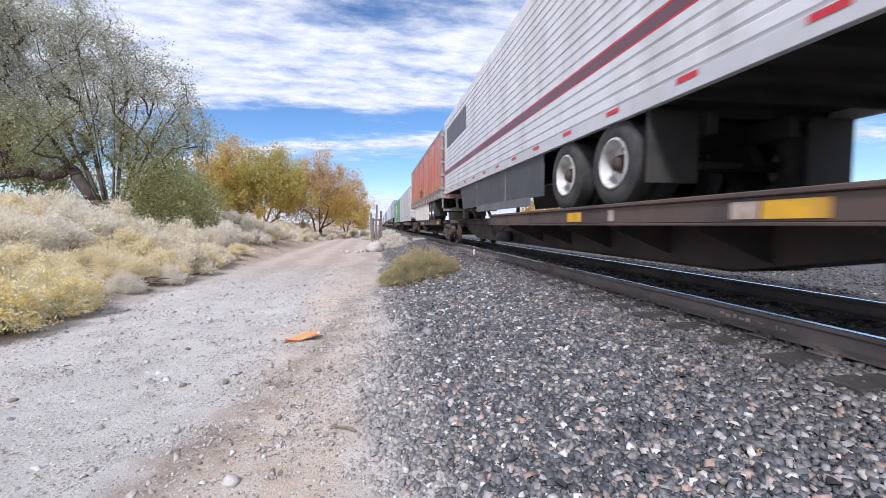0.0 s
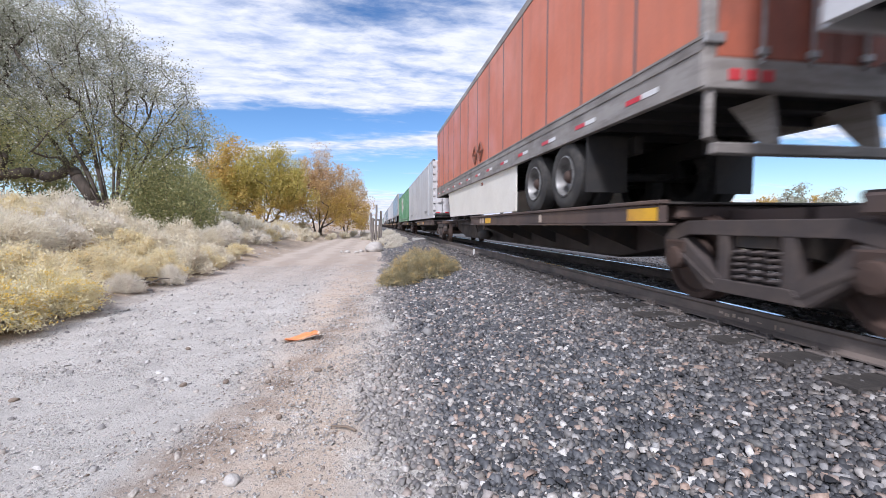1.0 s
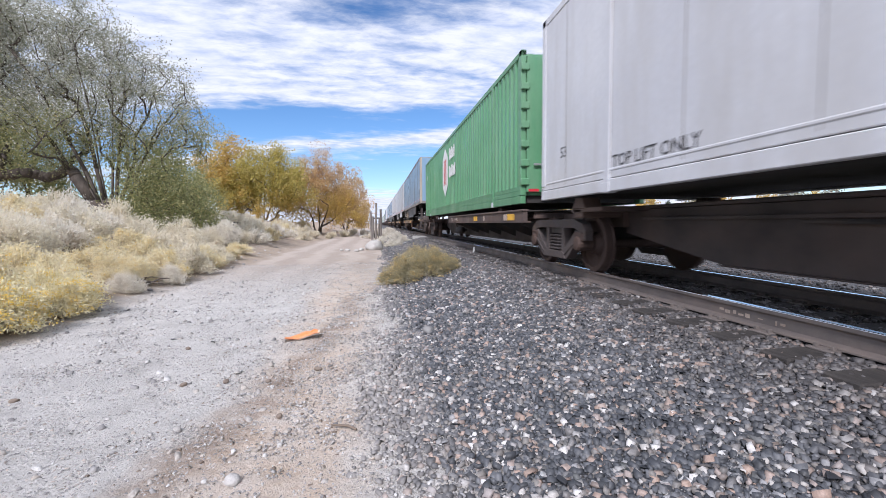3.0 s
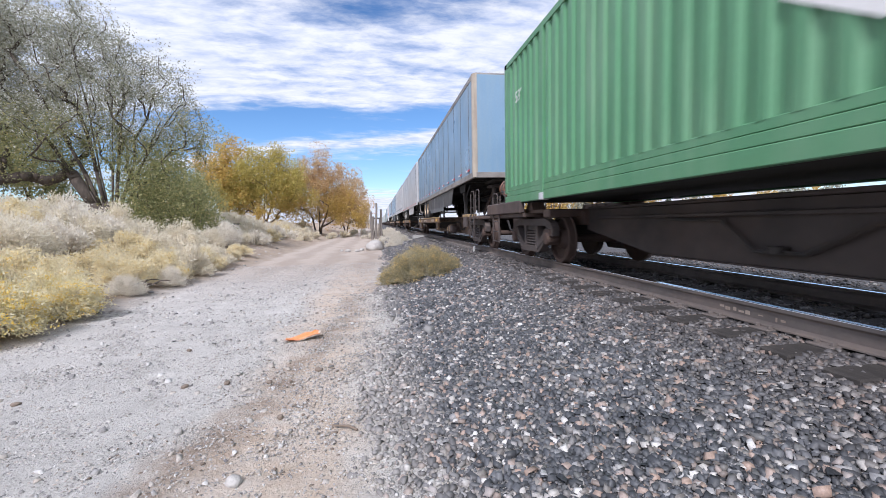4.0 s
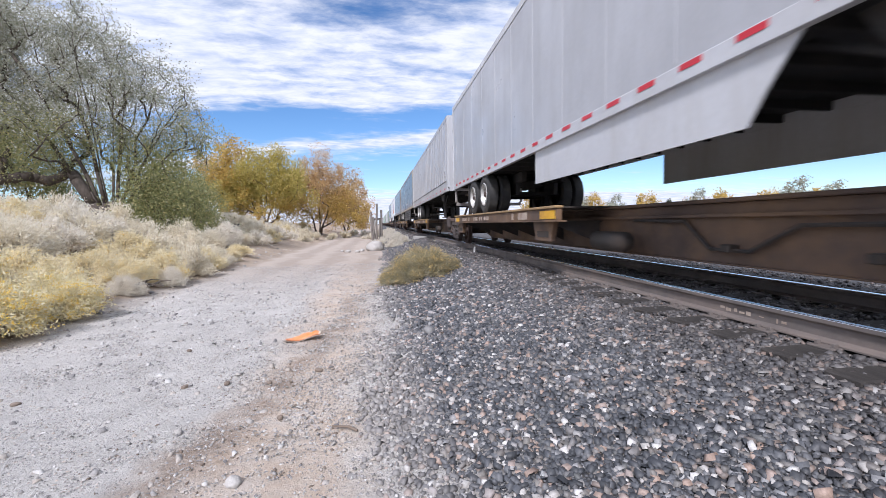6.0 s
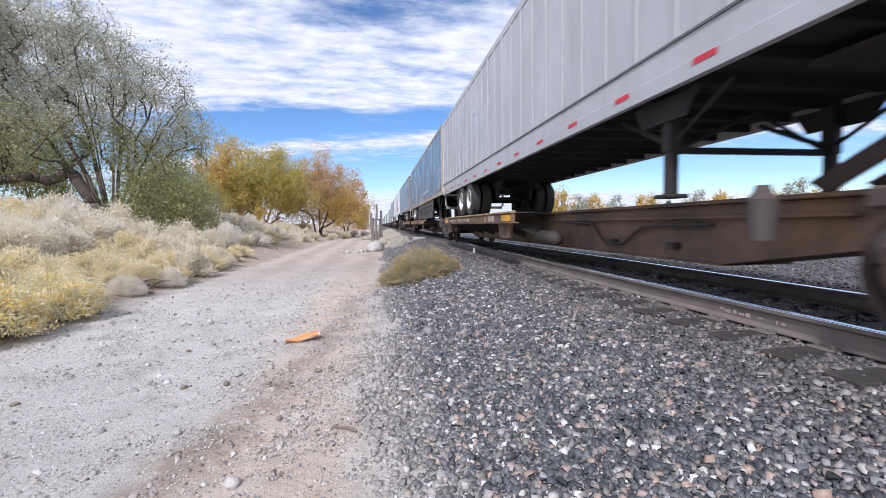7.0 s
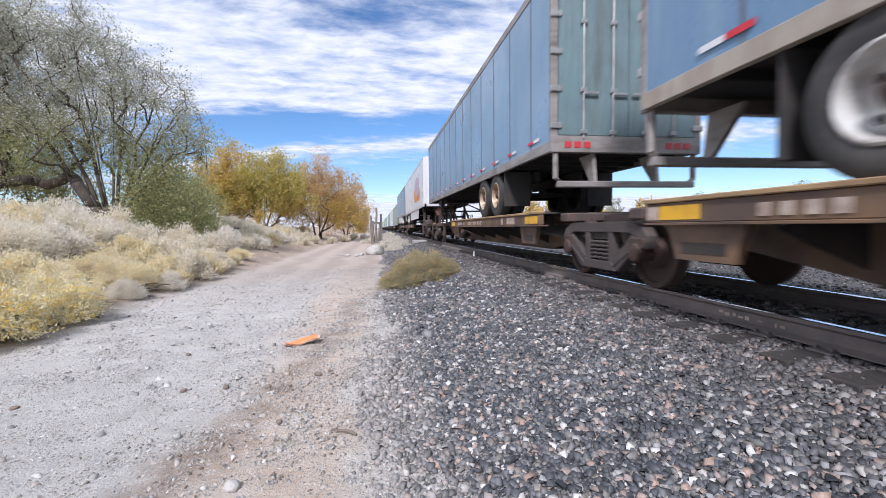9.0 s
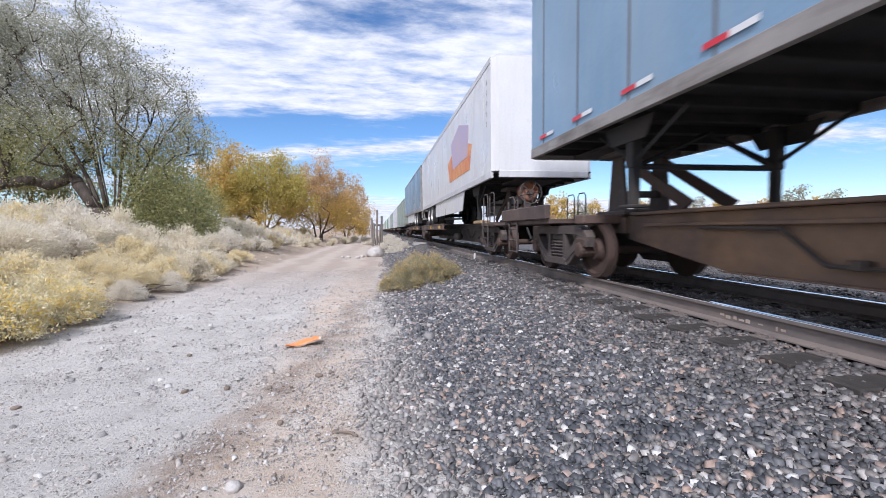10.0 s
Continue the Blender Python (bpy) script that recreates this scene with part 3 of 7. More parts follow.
def build_ground():
    xs = np.concatenate([[-2500, -900, -300, -120, -60, -40, -30, -24, -20, -17, -15], np.arange(-13.5, -5, 0.35), np.arange(-5, 0.2, 0.07), np.arange(0.2, 7.8, 0.2), [8.5, 10, 14, 20, 40, 100, 300, 900, 2500]])
    ys = np.concatenate([[-900, -200, -60, -25, -12, -6, -3], np.arange(-1, 13, 0.07), np.arange(13, 40, 0.3), np.arange(40, 120, 3), [130, 160, 200, 300, 450, 700, 1200, 2500, 4500]])
    gx, gy = np.meshgrid(xs, ys)
    z = ground_z(gx, gy)
    near = (gx > -5.2) & (gx < 0.9) & (gy < 20) & (gy > -1.5)
    lump = np.array([noise.fractal(Vector((a * 2.6, b * 2.6, 0.3)), 0.8, 2.2, 4) for a, b in zip(gx[near], gy[near])])
    z[near] += 0.012 * lump
    # cleat marks pressed across the soft wheel track
    tread = near & (gx > -1.0) & (gx < -0.45)
    z[tread] += 0.008 * np.sign(np.sin(gy[tread] * 2 * math.pi / 0.24 + np.abs(gx[tread] + 0.72) * 9)) * (0.5 + 0.5 * np.sin(gy[tread] * 0.9))
    n, m = len(xs), len(ys)
    v = np.stack([gx.ravel(), gy.ravel(), z.ravel()], 1)
    i = (np.arange(m - 1)[:, None] * n + np.arange(n - 1)[None]).ravel()
    f = np.stack([i, i + 1, i + n + 1, i + n], 1)
    ob = new("ground", fast_mesh("ground", v, f, GROUND, True))
    tagged(ob, "pale grey gravel lane with tan wheel track between brushy bank and ballast", "ground", kind="structure")
    return ob


ground = build_ground()


def stones(count, xr, yr, size, lift, seed, flat=0.7, zfun=ground_z, shape=0):
    """Angular stones lying on the ground: arrays of vertices and faces, all alike in topology."""
    r = np.random.default_rng(seed)
    x = r.uniform(*xr, count)
    y = r.uniform(*yr, count)
    s = size[0] + (size[1] - size[0]) * r.random(count) ** 1.8
    if shape == 0:   # a split block with six broken faces
        base = np.array([(-1, -1, -1), (1, -1, -1), (1, 1, -1), (-1, 1, -1), (-0.8, -0.8, 1), (0.8, -0.8, 1), (0.8, 0.8, 1), (-0.8, 0.8, 1)], float) * 0.8
        fc = np.array([(4, 5, 6), (4, 6, 7), (0, 1, 5), (0, 5, 4), (1, 2, 6), (1, 6, 5), (2, 3, 7), (2, 7, 6), (3, 0, 4), (3, 4, 7)])
    elif shape == 2:   # a small half-sunk pebble
        base = np.array([(1, 0, -0.4), (0, 1, -0.4), (-1, 0, -0.4), (0, -1, -0.4), (0.1, 0, 0.8)], float)
        fc = np.array([(0, 1, 4), (1, 2, 4), (2, 3, 4), (3, 0, 4)])
    elif shape == 3:   # a bevelled, knocked-about block of twelve corners
        t = (1 + 5 ** 0.5) / 2
        base = np.array([(-1, t, 0), (1, t, 0), (-1, -t, 0), (1, -t, 0), (0, -1, t), (0, 1, t), (0, -1, -t), (0, 1, -t), (t, 0, -1), (t, 0, 1), (-t, 0, -1), (-t, 0, 1)]) / 1.9
        fc = np.array([(0, 11, 5), (0, 5, 1), (0, 1, 7), (0, 7, 10), (0, 10, 11), (1, 5, 9), (5, 11, 4), (11, 10, 2), (10, 7, 6), (7, 1, 8), (3, 9, 4), (3, 4, 2), (3, 2, 6), (3, 6, 8), (3, 8, 9), (4, 9, 5), (2, 4, 11), (6, 2, 10), (8, 6, 7), (9, 8, 1)])
    else:
        base = np.array([(1, 0, 0), (0, 1, 0), (-1, 0, 0), (0, -1, 0), (0, 0, 1), (0, 0, -1)], float)
        fc = np.array([(0, 1, 4), (1, 2, 4), (2, 3, 4), (3, 0, 4), (1, 0, 5), (2, 1, 5), (3, 2, 5), (0, 3, 5)])
    nb = len(base)
    v = base[None] * (1 + r.uniform(-0.42, 0.42, (count, nb, 3)))
    v *= np.stack([r.uniform(0.8, 1.5, count), r.uniform(0.6, 1.05, count), r.uniform(0.35, 0.85, count) * flat / 0.7], 1)[:, None]
    a, b = r.uniform(0, 2 * math.pi, count), r.normal(0, 0.55, count)
    ca, sa, cb, sb = np.cos(a), np.sin(a), np.cos(b), np.sin(b)
    y1, z1 = v[..., 1] * cb[:, None] - v[..., 2] * sb[:, None], v[..., 1] * sb[:, None] + v[..., 2] * cb[:, None]
    x2, y2 = v[..., 0] * ca[:, None] - y1 * sa[:, None], v[..., 0] * sa[:, None] + y1 * ca[:, None]
    v = np.stack([x2, y2, z1], -1) * (s / 2)[:, None, None]
    v += np.stack([x, y, zfun(x, y) + s * lift * r.uniform(-0.2, 1.0, count)], 1)[:, None]
    f = fc[None] + (np.arange(count) * nb)[:, None, None]
    return v, f, nb, fc


def joined(name, sets, material, label, category):
    vs, fs, k = [], [], 0
    for v, f, nb, fc in sets:
        vs.append(v.reshape(-1, 3))
        fs.append(f.reshape(-1, 3) + k)
        k += vs[-1].shape[0]
    ob = new(name, fast_mesh(name, np.concatenate(vs), np.concatenate(fs), material))
    return tagged(ob, label, category, kind="stuff")


def thin(st, keep):
    v, f, nb, fc = st
    v = v[keep]
    return v, fc[None] + (np.arange(len(v)) * nb)[:, None, None], nb, fc


TIE_Y = 0.09


def toe_x(y):
    """The ragged foot of the ballast slope."""
    return 0.22 + 0.14 * np.sin(y * 1.3) + 0.1 * np.sin(y * 3.1 + 1) - np.clip(2.6 - y, 0, 2) * 0.02


def build_ballast():
    sets = []

    def laid(st, seed, soft, power):
        """Thins the stones out at the foot of the slope and off the tops of the ties."""
        c = st[0].mean(1)
        odds = np.random.default_rng(seed).random((2, len(c)))
        fade = np.clip((c[:, 0] - toe_x(c[:, 1]) + soft * 0.5) / soft, 0, 1) ** power
        off = np.abs((c[:, 1] - TIE_Y + 0.25) % 0.5 - 0.25)
        bare = (off < 0.10) & (c[:, 0] > 2.86) & (c[:, 0] < 5.25) & (odds[1] < np.where(np.abs(c[:, 0] - TRACK_X) < 0.7, 0.45, 0.9))
        return thin(st, (odds[0] < fade) & ~bare)
    sets.append(laid(stones(64000, (-0.2, 3.25), (1.0, 5.6), (0.018, 0.054), 0.55, 11), 3, 1.0, 1.6))
    sets.append(laid(stones(20000, (-0.1, 3.25), (-7, 1.0), (0.03, 0.08), 0.5, 9, shape=1), 2, 0.7, 1.5))
    sets.append(laid(stones(32000, (-0.1, 3.25), (5.6, 11), (0.024, 0.07), 0.5, 12), 4, 0.65, 1.5))
    sets.append(laid(stones(18000, (0.0, 3.25), (11, 19), (0.035, 0.09), 0.45, 10, shape=1), 5, 0.45, 1.2))
    sets.append(laid(stones(9000, (0.2, 3.25), (19, 34), (0.06, 0.13), 0.35, 13, shape=1), 6, 0.4, 1.0))
    sets.append(stones(5000, (0.4, 3.1), (34, 75), (0.09, 0.2), 0.3, 14, shape=1))
    sets.append(laid(stones(14000, (3.38, 4.72), (-3, 12), (0.03, 0.075), 0.5, 15, shape=1), 7, 0.4, 1.0))
    sets.append(stones(3000, (3.38, 4.72), (12, 40), (0.05, 0.12), 0.3, 16, shape=1))
    sets.append(laid(stones(14000, (4.9, 12.5), (-7, 13), (0.035, 0.09), 0.4, 17, shape=1), 8, 0.4, 1.0))
    sets.append(stones(2500, (4.9, 7.0), (13, 40), (0.07, 0.15), 0.3, 18, shape=1))
    joined("ballast", sets, STONE, "loose blue-grey crushed stone ballast with scattered pale pieces", "ballast")
    # the nearest stones, each a piece of the slope
    kinds = [stones(1, (0, 0.001), (0, 0.001), (0.046, 0.06), 0.0, 300 + i, zfun=lambda x, y: np.zeros_like(x), shape=0) for i in range(10)]
    meshes = [fast_mesh("stone", k[0].reshape(-1, 3), k[1].reshape(-1, 3), STONE_ONE) for k in kinds]
    r = random.Random(5)
    bed = tagged(new("ballast_slope"), "largest loose stones on the near ballast slope", "ballast", kind="structure")
    for i in range(240):
        y = r.uniform(1.3, 3.6)
        x = r.uniform(0.3, 2.6)
        ob = new("stone", meshes[i % 10])
        ob.parent = bed
        s = r.uniform(0.7, 1.1)
        ob.matrix_basis = pose(x, y, float(ground_z(x, y)) + 0.028, r.uniform(-20, 20), r.uniform(-20, 20), r.uniform(0, 360)) @ Matrix.Diagonal((s, s, s * 0.9, 1))


def single_stone_material():
    m = STONE.copy()
    m.name = "single_ballast_stone"
    nt = m.node_tree
    info = nt.nodes.new("ShaderNodeObjectInfo")
    ramp = [k for k in nt.nodes if k.type == "VALTORGB"][0]
    nt.links.new(info.outputs["Random"], ramp.inputs[0])
    return m


STONE_ONE = single_stone_material()
build_ballast()

road_sets = [stones(52000, (-4.6, 0.3), (1.2, 6.5), (0.007, 0.026), 0.3, 21, shape=2),
             stones(22000, (-4.8, 0.3), (6.5, 16), (0.012, 0.036), 0.3, 22, shape=2),
             stones(700, (-4.6, 0.3), (1.4, 12), (0.03, 0.065), 0.3, 23),
             stones(9000, (-0.75, 0.85), (1.2, 9), (0.012, 0.034), 0.45, 24, shape=1),
             stones(9000, (-4.8, 0.4), (-8, 1.2), (0.016, 0.045), 0.3, 27, shape=2),
             stones(500, (-10, -4.6), (5, 25), (0.03, 0.12), 0.3, 25)]
clods = stones(1100, (-1.75, -0.25), (0.2, 10), (0.008, 0.03), 0.3, 26, shape=3)
joined("soil_clods", [clods], SOIL, "brown crumbled earth clods along the wheel track", "soil")
joined("road_gravel", road_sets, PEBBLE, "pale grey and tan gravel scattered over the lane", "gravel")

# ---- track ----


def rail_profile(w, h):
    return [(-0.076, 0), (0.076, 0), (0.076, 0.012), (0.012, 0.035), (0.010, 0.12), (0.037, 0.142), (0.037, h - 0.006), (-0.037, h - 0.006), (-0.037, 0.142), (-0.010, 0.12), (-0.012, 0.035), (-0.076, 0.012)]


TIE_TOP = RAIL_Z - 0.19
for i, x in enumerate((TRACK_X - 0.755, TRACK_X + 0.755)):
    ob = part("rail", Geo().prism([(x + a, TIE_TOP + 0.014 + b) for a, b in rail_profile(0, 0.176)], "y", -40, 900), RAIL)
    tagged(ob, "brown rusty steel rail with bright polished running surface", "rail", "rails of the track")
    top = Geo().prism([(x - 0.036, RAIL_Z - 0.010), (x - 0.031, RAIL_Z - 0.003), (x - 0.026, RAIL_Z), (x + 0.026, RAIL_Z), (x + 0.031, RAIL_Z - 0.003), (x + 0.036, RAIL_Z - 0.010)], "y", -40, 900)
    part("running_surface", top, RAIL_TOP, ob, "bright polished rail head")
    if i == 0:
        near_rail = ob
# chalk marks on the near rail's web
for k, (y, zz, ln, tilt) in enumerate([(3.62, 0.10, 0.05, 30), (3.55, 0.09, 0.06, -40), (3.47, 0.10, 0.05, 60), (3.40, 0.085, 0.05, -20), (3.33, 0.095, 0.06, 50), (3.20, 0.085, 0.04, 0), (3.05, 0.09, 0.05, 80), (2.99, 0.085, 0.04, -30)]):
    c, s = math.cos(radians(tilt)) * ln / 2, math.sin(radians(tilt)) * ln / 2
    xx = TRACK_X - 0.755 - 0.0135
    mark = Geo().box((xx - 0.001, y - abs(c) - 0.004, TIE_TOP + zz - abs(s) - 0.004), (xx + 0.001, y + abs(c) + 0.004, TIE_TOP + zz + abs(s) * 0.2 + 0.004))
    part("chalk_mark", mark, PALE_MARK, near_rail, "faded chalk scribble")


def build_ties():
    r = random.Random(9)
    me = Geo().box((-1.3, -0.115, -0.17), (1.3, 0.115, 0.0), 0.012).mesh("tie", TIE)
    plate = Geo().box((-0.17, -0.09, 0), (0.17, 0.09, 0.016), 0.004)
    for sx in (-0.11, 0.11):
        for sy in (-0.06, 0.06):
            plate.box((sx - 0.018, sy - 0.012, 0.014), (sx + 0.018, sy + 0.012, 0.045), 0.003)
    plate_me = plate.mesh("tie_plate", RAIL)
    for i in range(-4, 130):
        ob = new("tie", me)
        tagged(ob, "dark creosoted wooden tie half buried in ballast", "railway tie", "ties of the track")
        ob.matrix_basis = pose(TRACK_X + r.uniform(-0.04, 0.04), TIE_Y + i * 0.5, TIE_TOP, 0, 0, r.uniform(-1, 1))
        if i < 40:
            for sx in (-0.755, 0.755):
                p = new("tie_plate", plate_me)
                p.parent = ob
                p.matrix_basis = pose(sx, 0, 0)
                tagged(p, "rusty spiked tie plate")


build_ties()

# ---- railway cars ----
UNIT = 17.3


def truck_mesh_parts():
    """Meshes of one four-wheeled truck: origin at rail level under its centre."""
    out = {}
    turns, per = 5, 9
    wind = [(0.064 * math.cos(2 * math.pi * k / per), 0.064 * math.sin(2 * math.pi * k / per), 0.275 + 0.27 * k / (turns * per)) for k in range(turns * per + 1)]
    coil = Geo().tube(wind, 0.017, 5)
    out["spring"] = coil.mesh("spring", TRUCK_STEEL, True)
    for side in (-1, 1):
        g = Geo()
        x0, x1 = sorted((side * 0.90, side * 1.04))
        # arched top chord, sloping lower chord, columns and pedestals of the cast frame
        g.prism([(-1.06, 0.47), (-1.08, 0.62), (-0.99, 0.72), (-0.74, 0.79), (0.74, 0.79), (0.99, 0.72), (1.08, 0.62), (1.06, 0.47), (0.99, 0.47), (0.97, 0.575), (0.72, 0.655), (-0.72, 0.655), (-0.97, 0.575), (-0.99, 0.47)], "x", x0, x1)
        for e in (-1, 1):
            g.prism([(e * 0.28, 0.16), (e * 0.28, 0.26), (e * 0.60, 0.47), (e * 0.78, 0.625), (e * 0.985, 0.575), (e * 0.985, 0.50), (e * 0.80, 0.41), (e * 0.48, 0.16)], "x", x0 - 0.006, x1 + 0.006)
            g.prism([(e * 0.30, 0.165), (e * 0.33, 0.165), (e * 0.95, 0.53), (e * 0.93, 0.56)], "x", x0 - 0.022, x1 + 0.022)
            g.prism([(e * 0.25, 0.26), (e * 0.36, 0.22), (e * 0.36, 0.70), (e * 0.25, 0.70)], "x", x0 + 0.004, x1 - 0.004)
        g.prism([(-0.44, 0.155), (0.44, 0.155), (0.36, 0.27), (-0.36, 0.27)], "x", x0 - 0.02, x1 + 0.02)
        out["side_frame", side] = g.mesh("side_frame", TRUCK_STEEL, False, 0.016)
        a = Geo().lathe([(side * 0.86, 0.10), (side * 1.06, 0.115), (side * 1.09, 0.10), (side * 1.10, 0.05)], (0, 0, 0.42), "x", 14)
        a.box((min(side * 0.89, side * 1.06), -0.14, 0.46), (max(side * 0.89, side * 1.06), 0.14, 0.60), 0.02)
        out["bearing", side] = a.mesh("bearing", WHEEL_STEEL)
    b = Geo().prism([(-1.0, 0.56), (-0.5, 0.44), (0.5, 0.44), (1.0, 0.56), (1.0, 0.68), (-1.0, 0.68)], "y", -0.2, 0.2)
    out["bolster"] = b.mesh("bolster", CAR_DARK)
    w = Geo()
    for s in (-1, 1):
        f = s * 0.755
        w.lathe([(f - s * 0.075, 0.09), (f - s * 0.07, 0.44), (f - s * 0.045, 0.445), (f - s * 0.035, 0.425), (f + s * 0.065, 0.418), (f + s * 0.07, 0.36), (f + s * 0.02, 0.34), (f - s * 0.02, 0.19), (f + s * 0.075, 0.14), (f + s * 0.08, 0.085)], (0, 0, 0), "x", 36)
    w.lathe([(-1.0, 0.07), (1.0, 0.07)], (0, 0, 0), "x", 12)
    out["wheelset"] = w.mesh("wheelset", WHEEL_STEEL, True)
    return out


TRUCK = truck_mesh_parts()
WHEELS = []


def add_truck(car, y, turning):
    tr = part("truck", TRUCK["bolster"], CAR_DARK, car, "brown cast steel truck with coil springs", at=pose(0, y, RAIL_Z - TRAIN_Z))
    for s in (-1, 1):
        part("side_frame", TRUCK["side_frame", s], None, tr)
        for c in (-0.155, 0.0, 0.155):
            part("spring", TRUCK["spring"], None, tr, at=pose(s * 0.97, c, 0))
        for e in (-0.89, 0.89):
            part("bearing", TRUCK["bearing", s], None, tr, at=pose(0, e, 0))
    for e in (-0.89, 0.89):
        w = part("wheelset", TRUCK["wheelset"], None, tr, "rusty steel wheels on one axle", at=pose(0, e, 0.42))
        if turning:
            WHEELS.append((w, e))


def sill_meshes(length, paint):
    """The fish-bellied girder and its top and bottom flanges."""
    L = length
    side = [(1.15, 0.62), (1.15, 0.95), (L - 1.15, 0.95), (L - 1.15, 0.62), (L - 2.9, 0.32), (2.9, 0.32)]
    web = Geo().prism(side, "x", -0.42, 0.42)
    return [("centre_sill", web.mesh("centre_sill", paint)),
            ("top_flange", Geo().box((-0.50, 1.3, 0.955), (0.50, L - 1.3, 1.0), 0.01).mesh("top_flange", paint)),
            ("bottom_flange", Geo().box((-0.45, 2.9, 0.30), (0.45, L - 2.9, 0.318), 0.005).mesh("bottom_flange", paint)),
            ("side_lip", Geo().box((-0.49, 1.6, 0.80), (-0.423, L - 1.6, 0.84), 0.006).mesh("side_lip", paint)),
            ("side_lip", Geo().box((0.423, 1.6, 0.80), (0.49, L - 1.6, 0.84), 0.006).mesh("side_lip", paint))]


SILLS = {}


def platform_parts(car, y0, y1, edge, paint, marks):
    """The wide deck under the trailer's wheels, with its edge beams and brackets."""
    g = Geo().box((-1.33, y0, 0.985), (1.33, y1, 1.01), 0.004)
    part("deck", g, CAR_DARK, car)
    for s in (-1, 1):
        b = Geo()
        xa, xb = sorted((s * 1.34, s * 1.25))
        b.box((xa, y0, 0.80), (xb, y1, 0.985), 0.008)
        b.box((min(s * 1.36, s * 1.18), y0 - 0.01, 0.775), (max(s * 1.36, s * 1.18), y1 + 0.01, 0.80), 0.004)
        sb = part("side_beam", b, paint, car)
        part("edge_strip", Geo().box((min(s * 1.365, s * 1.24), y0 - 0.02, 0.986), (max(s * 1.365, s * 1.24), y1 + 0.02, 1.028), 0.008), edge, sb, "worn deck edge")
        outer = s * 1.342
        for my, ml, mat in marks:
            part("marking", Geo().box((min(outer, outer + s * 0.004), y0 + my, 0.825), (max(outer, outer + s * 0.004), y0 + my + ml, 0.955)), mat, sb, "painted marking")
        k = y0 + 0.35
        while k < y1 - 0.2:
            br = Geo()
            br.prism([(s * 0.44, 0.42), (s * 1.24, 0.74), (s * 1.24, 0.79), (s * 0.44, 0.79)], "y", k, k + 0.022)
            br.box((min(s * 0.44, s * 1.24), k - 0.06, 0.765), (max(s * 0.44, s * 1.24), k + 0.08, 0.785))
            part("bracket", br, CAR_DARK, car, "black steel deck bracket")
            k += 1.38


def hitch(car, y, back):
    """The stand that carries a trailer's king pin; its brace slopes to the side that back names."""
    for s in (-1, 1):
        g = Geo()
        xa, xb = sorted((s * 0.33, s * 0.37))
        g.prism([(y - 0.25, 0.98), (y + 0.25, 0.98), (y + 0.14, 1.86), (y - 0.14, 1.86)], "x", xa, xb)
        part("hitch_plate", g, TRUCK_STEEL, car, "upright hitch plate")
        g = Geo().prism([(y + back * 0.15, 1.70), (y + back * 0.15, 1.86), (y + back * 1.55, 1.10), (y + back * 1.40, 1.0)], "x", xa - s * 0.05, xb - s * 0.05)
        part("hitch_brace", g, WHEEL_STEEL, car, "sloping rusty red hitch brace")
    part("hitch_head", Geo().box((-0.5, y - 0.32, 1.86), (0.5, y + 0.32, 1.94), 0.02), TRUCK_STEEL, car, "flat hitch head plate")
    part("hitch_base", Geo().box((-0.5, y - 0.4, 0.96), (0.5, y + 0.4, 1.04), 0.02), TRUCK_STEEL, car)
    part("hitch_tie", Geo().box((-0.36, y - 0.05, 1.25), (0.36, y + 0.02, 1.35)), TRUCK_STEEL, car)


